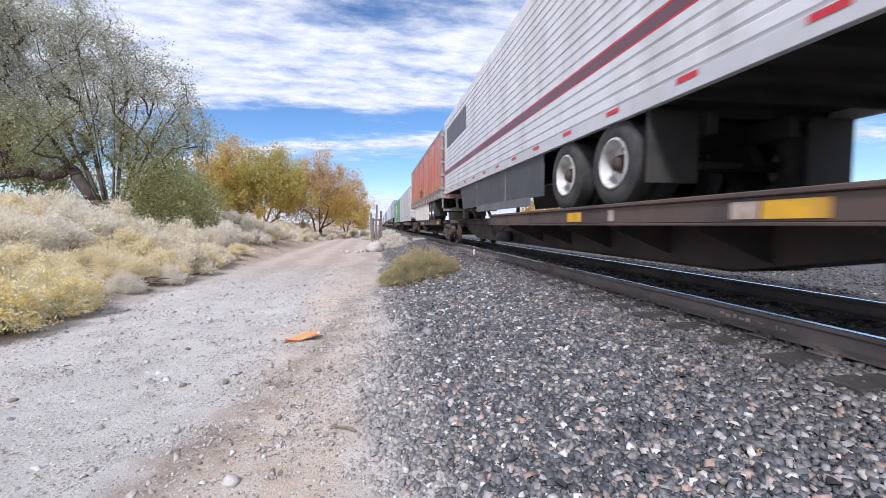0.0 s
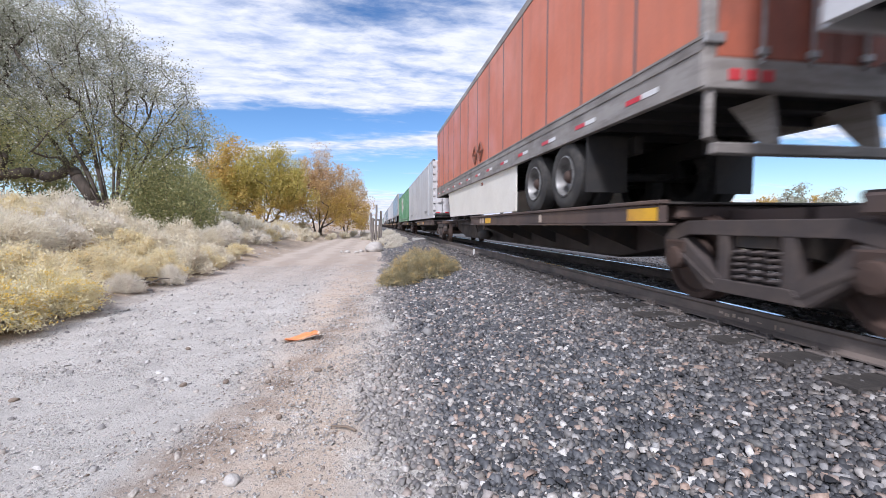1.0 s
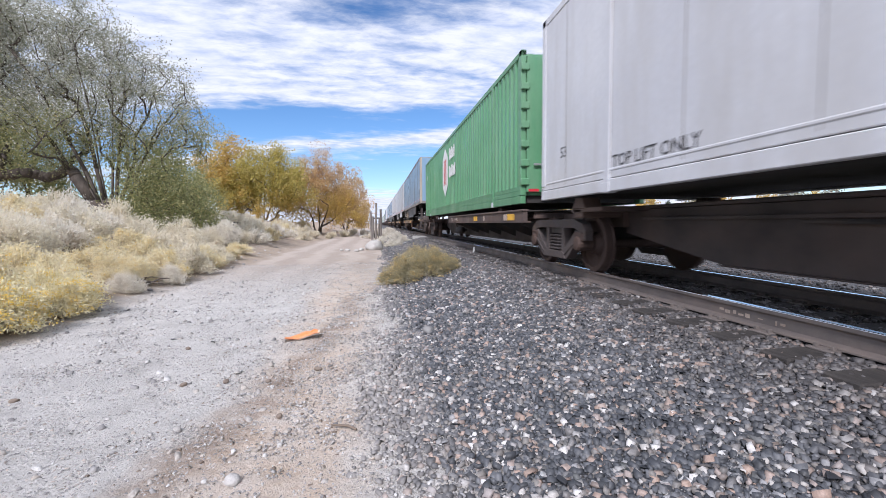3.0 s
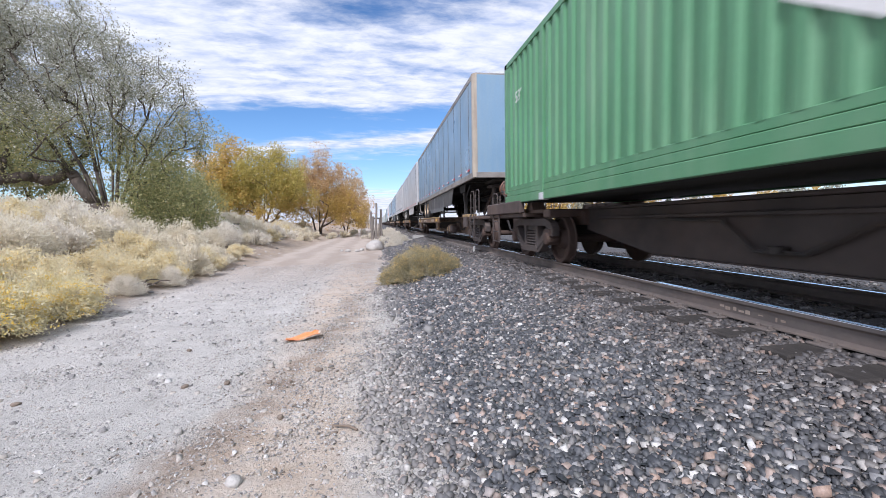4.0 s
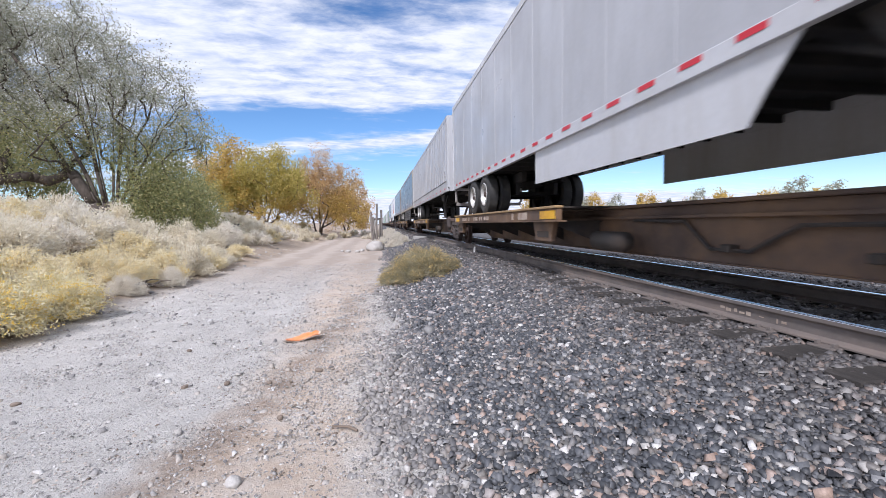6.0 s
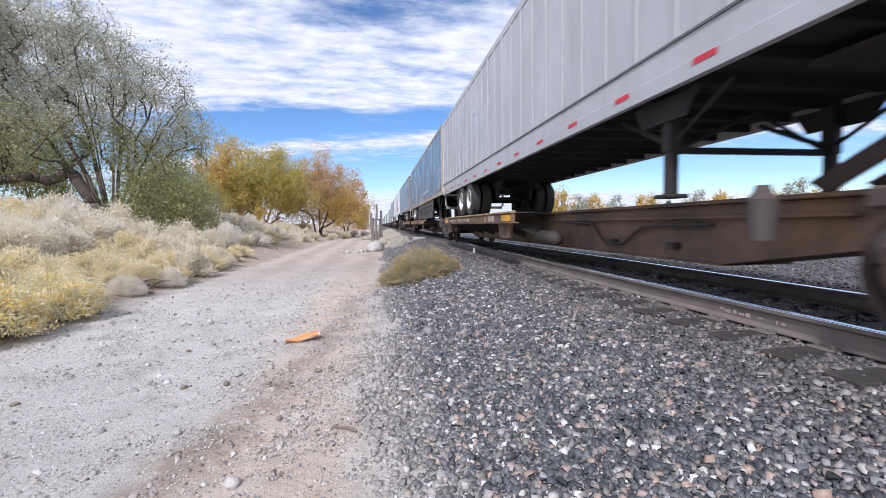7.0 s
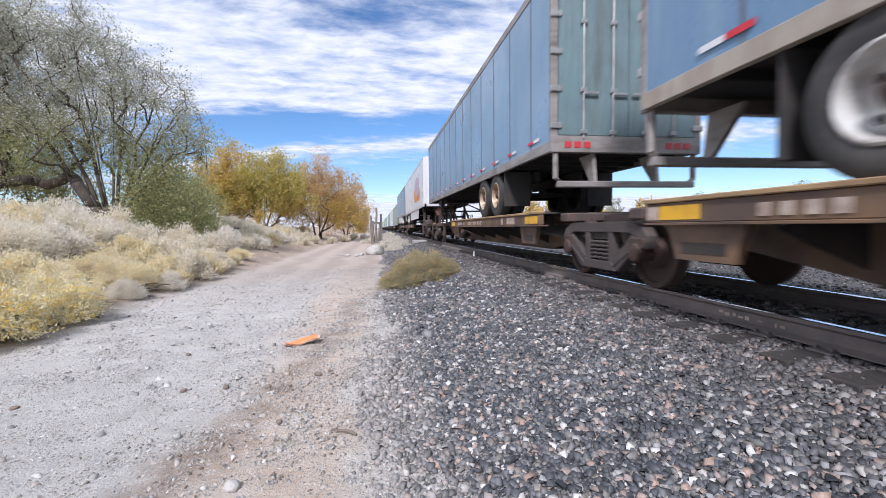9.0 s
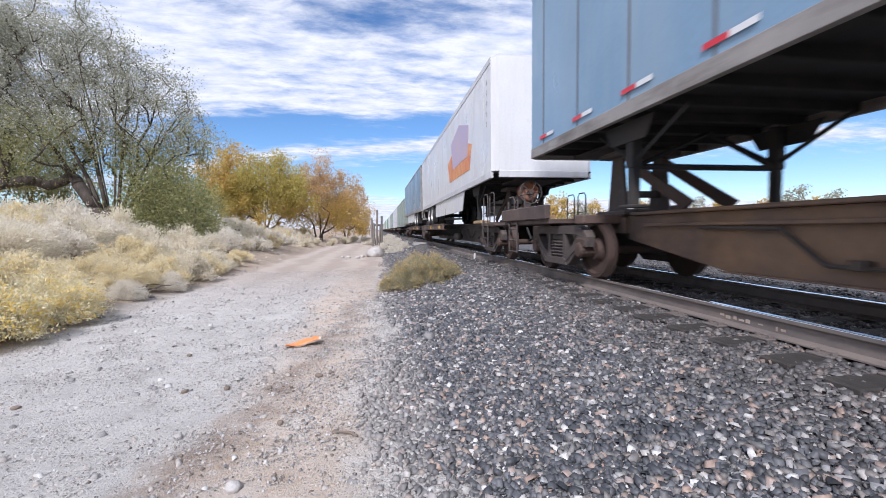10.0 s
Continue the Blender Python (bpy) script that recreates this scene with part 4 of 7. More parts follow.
def end_platform(car, y, way):
    """Hand brake, ladder and rails at the end of a set of units; way is -1 at its front."""
    reach = 1.2 if way > 0 else 0.0
    g = Geo().box((-1.25, min(y, y + way * (1.3 + reach)), 0.86), (1.25, max(y, y + way * (1.3 + reach)), 0.94), 0.01)
    if way > 0:
        for s in (-1, 1):
            part("deck_edge", Geo().box((s * 1.27 - 0.05, y, 0.94), (s * 1.27 + 0.05, y + 2.5, 1.18), 0.015), CAR_BROWN, car, "raised brown deck edge")
    y += way * reach
    g.box((-0.22, min(y + way * 1.2, y + way * 2.0), 0.62), (0.22, max(y + way * 1.2, y + way * 2.0), 0.85), 0.02)
    part("end_platform", g, CAR_BROWN, car, "brown end platform with coupler")
    for s in (-1, 1):
        lad = Geo()
        xx = s * 1.28
        for k in (0.35, 0.85):
            lad.tube([(xx, y + way * k, 0.3), (xx, y + way * k, 1.0)], 0.018, 6)
        for z in (0.32, 0.55, 0.78):
            lad.tube([(xx, y + way * 0.35, z), (xx, y + way * 0.85, z)], 0.014, 6)
        part("ladder", lad, TRUCK_STEEL, car, "steel step ladder")
        part("yellow_step", Geo().box((min(s * 1.26, s * 1.0), min(y + way * 0.05, y - way * 0.9), 0.94), (max(s * 1.26, s * 1.0), max(y + way * 0.05, y - way * 0.9), 1.02), 0.01), CAR_EDGE, car)
        for k in (0.12, 0.75):
            r = Geo().tube([(s * 1.2, y + way * k, 0.94), (s * 1.2, y + way * k, 1.62 - reach * 0.2), (s * 1.2, y + way * (k + 0.08), 1.69 - reach * 0.2), (s * 1.2, y + way * (k + 0.34), 1.69 - reach * 0.2), (s * 1.2, y + way * (k + 0.42), 1.62 - reach * 0.2), (s * 1.2, y + way * (k + 0.42), 0.94)], 0.016, 6)
            r.tube([(s * 1.2, y + way * k, 1.2), (s * 1.2, y + way * (k + 0.42), 1.2)], 0.012, 5)
            part("grab_rail", r, TRUCK_STEEL, car)
        air = Geo().tube([(s * 0.4, y + way * 1.3, 0.8), (s * 0.45, y + way * 1.7, 0.55), (s * 0.4, y + way * 2.0, 0.5)], 0.025, 6)
        part("air_hose", air, UNDER, car)
    if way < 0:
        by = y - 1.0
        part("brake_post", Geo().box((-0.36, by - 0.08, 0.94), (-0.22, by + 0.10, 1.55), 0.015), CAR_BROWN, car, "brown brake stand post")
        part("brake_stand", Geo().lathe([(by + 0.34, 0.10), (by + 0.26, 0.20), (by - 0.10, 0.26), (by - 0.14, 0.22)], (-0.29, 0, 1.72), "y", 16), BRAKE_RUST, car, "rusty orange hand brake housing", smooth=True)
        w = Geo()
        ring = [(-0.29 + 0.28 * math.cos(a * math.pi / 9), by - 0.26, 1.68 + 0.28 * math.sin(a * math.pi / 9)) for a in range(19)]
        w.tube(ring, 0.02, 6)
        for a in range(5):
            w.tube([(-0.29, by - 0.26, 1.68), ring[int(a * 18 / 5)]], 0.014, 5)
        w.lathe([(by - 0.29, 0.05), (by - 0.13, 0.07)], (-0.29, 0, 1.68), "y", 10)
        part("brake_wheel", w, TRUCK_STEEL, car, "rusty hand brake wheel")


CARS, LOADS = [], []


def spine_car(s, length, deck_first, hitched, first, last, paint, edge, marks, near):
    """One unit of an articulated spine car. s: where its leading truck stands at the start."""
    label = {True: "rusty orange-brown", False: "weathered brown"}[paint is CAR_RUST] + " spine flatcar unit rolling along the rails"
    car = thing("spine_car", label, "railway car", "units of the freight train", at=pose(TRACK_X, s, TRAIN_Z))
    key = (round(length, 2), paint.name)
    if key not in SILLS:
        # brown cars take the girder tone that has the under-deck shade painted in
        SILLS[key] = sill_meshes(length, CAR_RUST if paint is CAR_RUST else SILL_SHADE)
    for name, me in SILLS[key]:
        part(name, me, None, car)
    if deck_first:
        y0, y1 = (1.4, 10.0) if paint is CAR_RUST else (0.75, 9.2)
    else:
        y0, y1 = length - 10.1, length - 1.5
    platform_parts(car, y0, y1, edge, paint, marks)
    add_truck(car, 0, near)
    if last:
        add_truck(car, length, near)
    if hitched:
        hitch(car, 0.55 if not deck_first else length - 0.75, 1 if not deck_first else -1)
    # bearing arms out to the trucks, brake pipe and air reservoir
    for y, e in ((1.2, -1), (length - 1.2, 1)):
        a = Geo()
        a.prism([(-0.5, 0.70), (0.5, 0.70), (0.5, 0.93), (-0.5, 0.93)], "y", min(y, y + e * 1.15), max(y, y + e * 1.15))
        a.box((-1.1, y + e * 0.25 - 0.14, 0.84), (1.1, y + e * 0.25 + 0.14, 0.98), 0.02)
        part("end_arm", a, CAR_BROWN, car)
    ty = (y1 + 0.7) if deck_first else (y0 - 0.5)
    wide = 0.2 if first and paint is CAR_RUST else 0.14
    tank = part("air_reservoir", Geo().lathe([(-0.46, 0.05), (-0.43, wide - 0.05), (-0.36, wide), (0.36, wide), (0.43, wide - 0.05), (0.46, 0.05)], (-0.74, ty, 0.49), "y", 18), CAR_BROWN if wide > 0.15 else CAR_DARK, car, smooth=True)
    for k in (-0.28, 0.22) if wide > 0.15 else ():
        part("tank_strap", Geo().lathe([(k, 0.19), (k, 0.208), (k + 0.05, 0.208), (k + 0.05, 0.19)], (-0.74, ty, 0.49), "y", 18, (False, False)), CAR_EDGE, tank, "pale steel strap")
    for e in (-1, 1):
        # a slotted jacking pad under each end of the deck
        for py in (y0 + 0.25, y1 - 1.15) if paint is CAR_RUST else ():
            pad = part("jacking_pad", Geo().prism([(py, 0.79), (py + 0.12, 0.46), (py + 0.78, 0.46), (py + 0.9, 0.79)], "x", min(e * 1.20, e * 1.28), max(e * 1.20, e * 1.28)), paint, car, "slotted steel jacking pad")
            part("slot", Geo().box((min(e * 1.278, e * 1.284), py + 0.2, 0.52), (max(e * 1.278, e * 1.284), py + 0.7, 0.62), 0.0), CAR_DARK, pad)
            part("label_plate", Geo().box((min(e * 1.278, e * 1.285), py + 0.15, 0.68), (max(e * 1.278, e * 1.285), py + 0.75, 0.755), 0.0), CAR_RUST, pad, "rusty label plate")
    pipe = Geo()
    for s_ in (-1, 1):
        b0 = y1 + 0.4 if deck_first else 3.0
        pipe.tube([(s_ * 0.47, b0, 0.74), (s_ * 0.48, b0 + 1.2, 0.72), (s_ * 0.48, b0 + 1.7, 0.46), (s_ * 0.48, b0 + 2.2, 0.46), (s_ * 0.48, b0 + 2.6, 0.76), (s_ * 0.47, b0 + 3.6, 0.78)], 0.022, 6)
        for yy in (b0 + 1.95, b0 + 0.6):
            pipe.box((min(s_ * 0.42, s_ * 0.54), yy - 0.06, 0.44), (max(s_ * 0.42, s_ * 0.54), yy + 0.06, 0.52), 0.01)
    part("brake_pipe", pipe, CAR_DARK, car)
    if paint is CAR_RUST:
        for e in (-1, 1):
            pin = Geo().lathe([(0.62, 0.10), (0.95, 0.11), (1.0, 0.07), (1.06, 0.05)], (e * 0.98, 1.9, 0), "z", 12)
            part("side_bearing", pin, TRUCK_STEEL, car, "capped steel bearing post")
    if first:
        end_platform(car, 0.2, -1)
    if last:
        end_platform(car, length - 0.2, 1)
    CARS.append((car, s))
    return car

# ---- trailers and containers ----
BOX_W, BOX_L, BOX_LOW, BOX_TOP = 1.295, 16.15, 0.97, 3.90     # half width, length, underside and roof over the deck


def wheel_meshes():
    out = {}
    t = Geo().lathe([(-0.12, 0.30), (-0.14, 0.36), (-0.135, 0.46), (-0.10, 0.505), (0.10, 0.505), (0.135, 0.46), (0.14, 0.36), (0.12, 0.30)], (0, 0, 0), "x", 30, (False, False))
    out["tyre"] = t.mesh("tyre", TYRE, True)
    for name, mat in (("white", RIM_WHITE), ("rust", RIM_RUST), ("grey", RIM_GREY)):
        for side in (-1, 1):
            s = side
            r = Geo().lathe([(s * 0.135, 0.305), (s * 0.145, 0.285), (s * 0.10, 0.272), (s * -0.03, 0.25), (s * -0.06, 0.21), (s * -0.045, 0.14), (s * -0.03, 0.02)], (0, 0, 0), "x", 24, (False, True))
            for k in range(5):
                a = k * 2 * math.pi / 5
                r.lathe([(s * -0.05, 0.018), (s * -0.02, 0.016)], (0, 0.155 * math.cos(a), 0.155 * math.sin(a)), "x", 6)
            out["rim", name, side] = r.mesh("rim", mat, True)
            h = Geo()
            for k in range(5):
                a = (k + 0.5) * 2 * math.pi / 5
                h.lathe([(s * -0.062, 0.036), (s * -0.043, 0.034)], (0, 0.205 * math.cos(a), 0.205 * math.sin(a)), "x", 8)
            out["hole", side] = h.mesh("hand_hole", UNDER)
            out["hub", side] = Geo().lathe([(s * -0.05, 0.125), (s * 0.05, 0.105), (s * 0.10, 0.08), (s * 0.12, 0.06), (s * 0.125, 0.02)], (0, 0, 0), "x", 14).mesh("hub", WHEEL_STEEL, True)
    return out


TW = wheel_meshes()


def box_shell(nose, low, top, half, length, top_round):
    """The plain box of a trailer, its front corners chamfered by nose."""
    plan = [(-half + nose, 0), (half - nose, 0), (half, nose), (half, length), (-half, length), (-half, nose)] if nose else [(-half, 0), (half, 0), (half, length), (-half, length)]
    return plan


def trailer(s, nose_first, paint, style, door, rim, tandem, skirt, rail_mat, label, tape=True, corner=None, lean=0.0, low=BOX_LOW, top=BOX_TOP, extras=(), stretch=0.0):
    """A semi-trailer; its own y runs from the nose to the doors. s: where its leading end is at the start."""
    tr = thing("semi_trailer", label, "trailer", "trailers and containers on the train")
    h, L = BOX_W, BOX_L + stretch
    nose = 0.16 if style == "smooth" else 0.07
    body = part("box", Geo().prism(box_shell(nose, low, top, h, L, 0), "z", low + 0.16, top - 0.05), paint, tr)
    part("roof", Geo().prism([(x * 0.985, 0.02 + y * 0.998) for x, y in box_shell(nose, low, top, h, L, 0)], "z", top - 0.05, top), rail_mat, tr)
    for sd in (-1, 1):
        o = sd * h
        # side rails, seams and posts
        part("top_rail", Geo().box((min(o, o + sd * 0.012), nose, top - 0.16), (max(o, o + sd * 0.012), L, top - 0.02), 0.004), rail_mat if style != "silver" else SILVER, tr)
        rl = Geo().box((min(o - sd * 0.06, o + sd * 0.014), nose, low), (max(o - sd * 0.06, o + sd * 0.014), L, low + 0.165), 0.005)
        if style == "orange":
            rl = Geo().box((min(o - sd * 0.06, o + sd * 0.02), nose, low), (max(o - sd * 0.06, o + sd * 0.02), L, low + 0.42), 0.006)
            rl.box((min(o, o + sd * 0.03), nose, low + 0.30), (max(o, o + sd * 0.03), L, low + 0.325))
            rl.box((min(o, o + sd * 0.03), nose, low + 0.40), (max(o, o + sd * 0.03), L, low + 0.425))
        part("bottom_rail", rl, rail_mat, tr, "lower side rail")
        if style in ("panel", "orange"):
            seam_me = Geo().box((min(o, o + sd * 0.007), -0.017, low + (0.43 if style == "orange" else 0.166)), (max(o, o + sd * 0.007), 0.017, top - 0.16)).mesh("panel_seam", SEAM)
            for k in range(13):
                part("panel_seam", seam_me, None, body, at=pose(0, 0.62 + k * 1.22, 0))
        elif style == "post":
            post_me = Geo().box((min(o, o + sd * 0.022), -0.03, low + 0.42), (max(o, o + sd * 0.022), 0.03, top - 0.16), 0.006).mesh("side_post", paint)
            for k in range(26):
                part("side_post", post_me, None, body, at=pose(0, 0.4 + k * 0.61, 0))
            part("side_band", Geo().box((min(o, o + sd * 0.016), 0.3, low + 0.40), (max(o, o + sd * 0.016), L, low + 0.425)), SEAM, body)
        elif style == "silver":
            z = low + 0.19
            g = Geo()
            while z < top - 0.2:
                g.prism([(o, z), (o + sd * 0.016, z + 0.012), (o + sd * 0.016, z + 0.11), (o, z + 0.125)], "y", 0.2, L)
                z += 0.145
            part("side_rib", g, SILVER, body, "horizontal ribs of bright aluminium")
            part("stripe", Geo().box((min(o, o + sd * 0.019), 0.2, low + 0.76), (max(o, o + sd * 0.019), L, low + 0.89)), STRIPE, body, "dark maroon stripe with red edges")
            for z in (low + 0.737, low + 0.893):
                part("stripe", Geo().box((min(o, o + sd * 0.019), 0.2, z), (max(o, o + sd * 0.019), L, z + 0.02)), RED_TAPE, body)
            part("faded_panel", Geo().box((min(o, o + sd * 0.018), 0.8, top - 1.15), (max(o, o + sd * 0.018), 4.4, top - 0.45)), SEAM, body, "block of unreadable dark lettering")
        elif style == "smooth":
            g = Geo()
            for y in [0.9 + 1.22 * k for k in range(13)]:
                g.box((min(o, o + sd * 0.003), y - 0.005, low + 0.2), (max(o, o + sd * 0.003), y + 0.005, top - 0.16))
            part("panel_seam", g, WHITE_BOX, body)
        if tape:
            y, k = 0.5, 0
            tape_z = low + (0.25 if style != "orange" else 0.12)
            if style in ("silver", "smooth", "post"):
                tape_z = low + 0.10
            reach = o + sd * (0.022 if style == "orange" else 0.016)
            while y < L - 0.4:
                for q, m in ((0, RED_TAPE), (0.28, WHITE_TAPE)):
                    if m is WHITE_TAPE and style in ("silver", "smooth", "post"):
                        continue
                    part("reflector_tape", Geo().box((min(reach, reach + sd * 0.003), y + q, tape_z), (max(reach, reach + sd * 0.003), y + q + 0.27, tape_z + 0.055)), m, tr)
                y += 1.22 if style != "smooth" else 0.62
        if corner:
            part("corner_cap", Geo().prism([(sd * (h - 0.11), -0.012), (sd * (h - nose), -0.012), (sd * (h + 0.012), nose), (sd * (h + 0.012), nose + 0.12), (sd * (h - 0.02), nose + 0.12), (sd * (h - 0.11), 0.02)], "z", low + 0.02, top - 0.02), corner, tr, "cream metal corner post")
    # front sill and floor cross members
    part("front_sill", Geo().box((-h + nose, -0.02, low), (h - nose, 0.05, low + 0.16), 0.008), rail_mat, tr)
    cross = Geo().box((-h + 0.06, 0, low + 0.02), (h - 0.06, 0.05, low + 0.125)).mesh("cross_member", UNDER)
    for k in range(26):
        part("cross_member", cross, None, tr, at=pose(0, 0.35 + k * 0.61, 0))
    part("floor_panel", Geo().box((-h + 0.05, 0.05, low + 0.126), (h - 0.05, L - 0.02, low + 0.158)), UNDER, tr)
    part("king_pin_plate", Geo().box((-0.6, 0.3, low - 0.03), (0.6, 1.6, low + 0.018)), UNDER, tr)
    # rear frame, doors, hinges and lock rods
    y = L
    fr = Geo()
    for sd in (-1, 1):
        fr.box((min(sd * (h - 0.1), sd * (h + 0.012)), y - 0.06, low), (max(sd * (h - 0.1), sd * (h + 0.012)), y + 0.03, top), 0.006)
    fr.box((-h, y - 0.06, top - 0.15), (h, y + 0.03, top + 0.004), 0.006)
    fr.box((-h, y - 0.06, low - 0.02), (h, y + 0.05, low + 0.24), 0.006)
    part("rear_frame", fr, GREY_RAIL if door is not WHITE else WHITE_BOX, tr)
    for sd in (-1, 1):
        d = part("door", Geo().box((min(sd * 0.01, sd * (h - 0.11)), y, low + 0.25), (max(sd * 0.01, sd * (h - 0.11)), y + 0.035, top - 0.16), 0.006), door, tr, "closed rear door")
        g = Geo()
        for x in (0.28, 0.78):
            g.tube([(sd * x, y + 0.06, low + 0.2), (sd * x, y + 0.06, top - 0.12)], 0.017, 6)
            for z in (low + 0.3, low + 0.95, low + 2.0, top - 0.3):
                g.box((sd * x - 0.05, y + 0.035, z - 0.035), (sd * x + 0.05, y + 0.085, z + 0.035), 0.008)
            g.box((min(sd * x, sd * (x - 0.24)), y + 0.07, low + 0.88), (max(sd * x, sd * (x - 0.24)), y + 0.095, low + 0.92), 0.004)
        part("lock_rod", g, BRONZE, d, "steel lock rods and handles")
        hg = Geo()
        for z in [low + 0.35 + k * (top - low - 0.65) / 4 for k in range(5)]:
            hg.box((min(sd * (h - 0.16), sd * (h + 0.03)), y + 0.02, z), (max(sd * (h - 0.16), sd * (h + 0.03)), y + 0.06, z + 0.09), 0.008)
        part("hinge", hg, BRONZE, d)
        for q in (0.2, 0.36, 0.52):
            part("tail_lamp", Geo().box((min(sd * (h - q - 0.12), sd * (h - q)), y + 0.05, low + 0.05), (max(sd * (h - q - 0.12), sd * (h - q)), y + 0.06, low + 0.15), 0.004), LOGO_RED, tr)
    # rear under-run guard
    g = Geo()
    for sd in (-1, 1):
        g.prism([(y - 0.5, low - 0.02), (y - 0.05, low - 0.02), (y + 0.02, low - 0.48), (y - 0.1, low - 0.48)], "x", sd * 0.55 - 0.03, sd * 0.55 + 0.03)
        g.tube([(sd * (h - 0.08), y - 0.02, low + 0.02), (sd * (h - 0.08), y - 0.02, low - 0.42), (sd * (h - 0.2), y + 0.02, low - 0.52)], 0.045, 6)
    g.box((-1.2, y - 0.04, low - 0.57), (1.2, y + 0.06, low - 0.47), 0.012)
    part("under_run_guard", g, GREY_RAIL, tr, "bent steel rear guard")
    # tandem axles
    for a in tandem:
        ya = L - a
        ax = part("axle", Geo().lathe([(-0.95, 0.065), (0.95, 0.065)], (0, ya, 0.505), "x", 10), UNDER, tr)
        for sd in (-1, 1):
            for x in (1.14, 0.82):
                w = part("tyre", TW["tyre"], None, ax, at=pose(sd * x, ya, 0.505))
                if x > 1:
                    part("rim", TW["rim", rim, sd], None, ax, {"white": "white steel rim", "rust": "rust-streaked cream rim", "grey": "dull grey rim"}[rim], at=pose(sd * x, ya, 0.505))
                    part("hand_hole", TW["hole", sd], None, ax, at=pose(sd * x, ya, 0.505))
                    part("hub", TW["hub", sd], None, ax, "grimy wheel hub", at=pose(sd * x, ya, 0.505))
    mid = L - sum(tandem) / 2
    for sd in (-1, 1):
        part("slider_rail", Geo().box((sd * 0.5 - 0.06, mid - 1.6, low - 0.22), (sd * 0.5 + 0.06, mid + 1.3, low + 0.02), 0.01), UNDER, tr)
        for a in tandem:
            part("spring_hanger", Geo().prism([(L - a - 0.45, low - 0.5), (L - a + 0.25, low - 0.48), (L - a + 0.1, low - 0.2), (L - a - 0.5, low - 0.2)], "x", sd * 0.5 - 0.05, sd * 0.5 + 0.05), UNDER, tr)
        part("mud_flap", Geo().box((min(sd * 0.68, sd * 1.27), mid + 1.28, 0.22), (max(sd * 0.68, sd * 1.27), mid + 1.31, low), 0.004), UNDER, tr, "black rubber mud flap")
    # landing legs
    leg_mat = GREY_RAIL if style == "orange" else UNDER
    for sd in (-1, 1):
        g = Geo().box((sd * 0.98 - 0.07, 2.62, low - 0.52), (sd * 0.98 + 0.07, 2.76, low + 0.02), 0.012)
        g.box((sd * 0.98 - 0.055, 2.635, low - 0.97), (sd * 0.98 + 0.055, 2.745, low - 0.5), 0.012)
        g.box((sd * 0.98 - 0.12, 2.56, low - 1.0), (sd * 0.98 + 0.12, 2.82, low - 0.96), 0.01)
        part("landing_leg", g, leg_mat, tr, "raised landing leg")
        part("leg_gusset", Geo().prism([(2.35, low - 0.22), (3.05, low - 0.22), (3.2, low + 0.02), (2.2, low + 0.02)], "x", sd * 1.07 - 0.012, sd * 1.07 + 0.012), leg_mat, tr)
        part("leg_brace", Geo().beam((sd * 0.98, 2.69, low - 0.45), (sd * 0.98, 3.6, low), 0.05, 0.05), leg_mat, tr)
        part("leg_brace", Geo().beam((sd * 0.95, 2.69, low - 0.50), (0, 2.69, low - 0.08), 0.045, 0.045), leg_mat, tr)
        part("leg_brace", Geo().beam((sd * 0.98, 2.69, low - 0.45), (sd * 0.98, 1.9, low), 0.04, 0.04), leg_mat, tr)
    part("cross_shaft", Geo().tube([(-0.95, 2.69, low - 0.5), (0.95, 2.69, low - 0.5)], 0.04, 6), leg_mat, tr)
    # aerodynamic skirts
    if skirt:
        mat, y0, y1, deep, hem, ribs = skirt
        for sd in (-1, 1):
            x = sd * (h - 0.05)
            base = deep - 0.15 if hem else deep
            poly = [(y0, low), (y0 + 0.28, low - base * 0.62), (y0 + 0.42, low - base), (y1, low - base), (y1, low)]
            sk = part("side_skirt", Geo().prism(poly, "x", x - 0.012, x + 0.012), mat, tr, "long side skirt under the box")
            if hem:
                part("skirt_hem", Geo().box((min(x, x + sd * 0.018), y0 + 2.4, low - deep), (max(x, x + sd * 0.018), y1 - 0.6, low - deep + 0.17), 0.004), SKIRT_HEM, sk, "grey lower hem")
                for yy in (y0 + 2.4, y0 + (y1 - y0) * 0.7):
                    part("skirt_strap", Geo().box((min(x, x + sd * 0.02), yy, low - deep + 0.15), (max(x, x + sd * 0.02), yy + 0.05, low - 0.02), 0.003), RIM_GREY, sk)
            if ribs:
                yy = y0 + 0.7
                while yy < y1 - 1.0:
                    g = Geo()
                    for z in (0.30, 0.46, 0.62):
                        g.box((min(x, x + sd * 0.03), yy, low - z), (max(x, x + sd * 0.03), yy + 1.05, low - z + 0.05), 0.012)
                    part("skirt_louvre", g, UNDER, sk, "pressed louvres")
                    yy += 1.25
    for f in extras:
        f(tr, low, top)
    drop = 1.012
    if nose_first:
        m = pose(TRACK_X, s, TRAIN_Z + drop + 0.05, -0.25, 0, 0)
    else:
        m = pose(TRACK_X, s + L, TRAIN_Z + drop + 0.05, -0.25, 0, 180)
    tr.matrix_basis = m
    LOADS.append((tr, m))
    return tr


def side_words(text, size, y, z, material, squeeze=1.0):
    """Lettering on both sides, read from left to right; y is measured from the nose to the text's middle."""
    def put(tr, low, top):
        half = len(text) * size * 0.3 * squeeze
        words("lettering", text, size, material, tr, pose(-BOX_W - 0.024, y + half, low + z, 90, 0, -90), squeeze)
        words("lettering", text, size, material, tr, pose(BOX_W + 0.024, y - half, low + z, 90, 0, 90), squeeze)
    return put


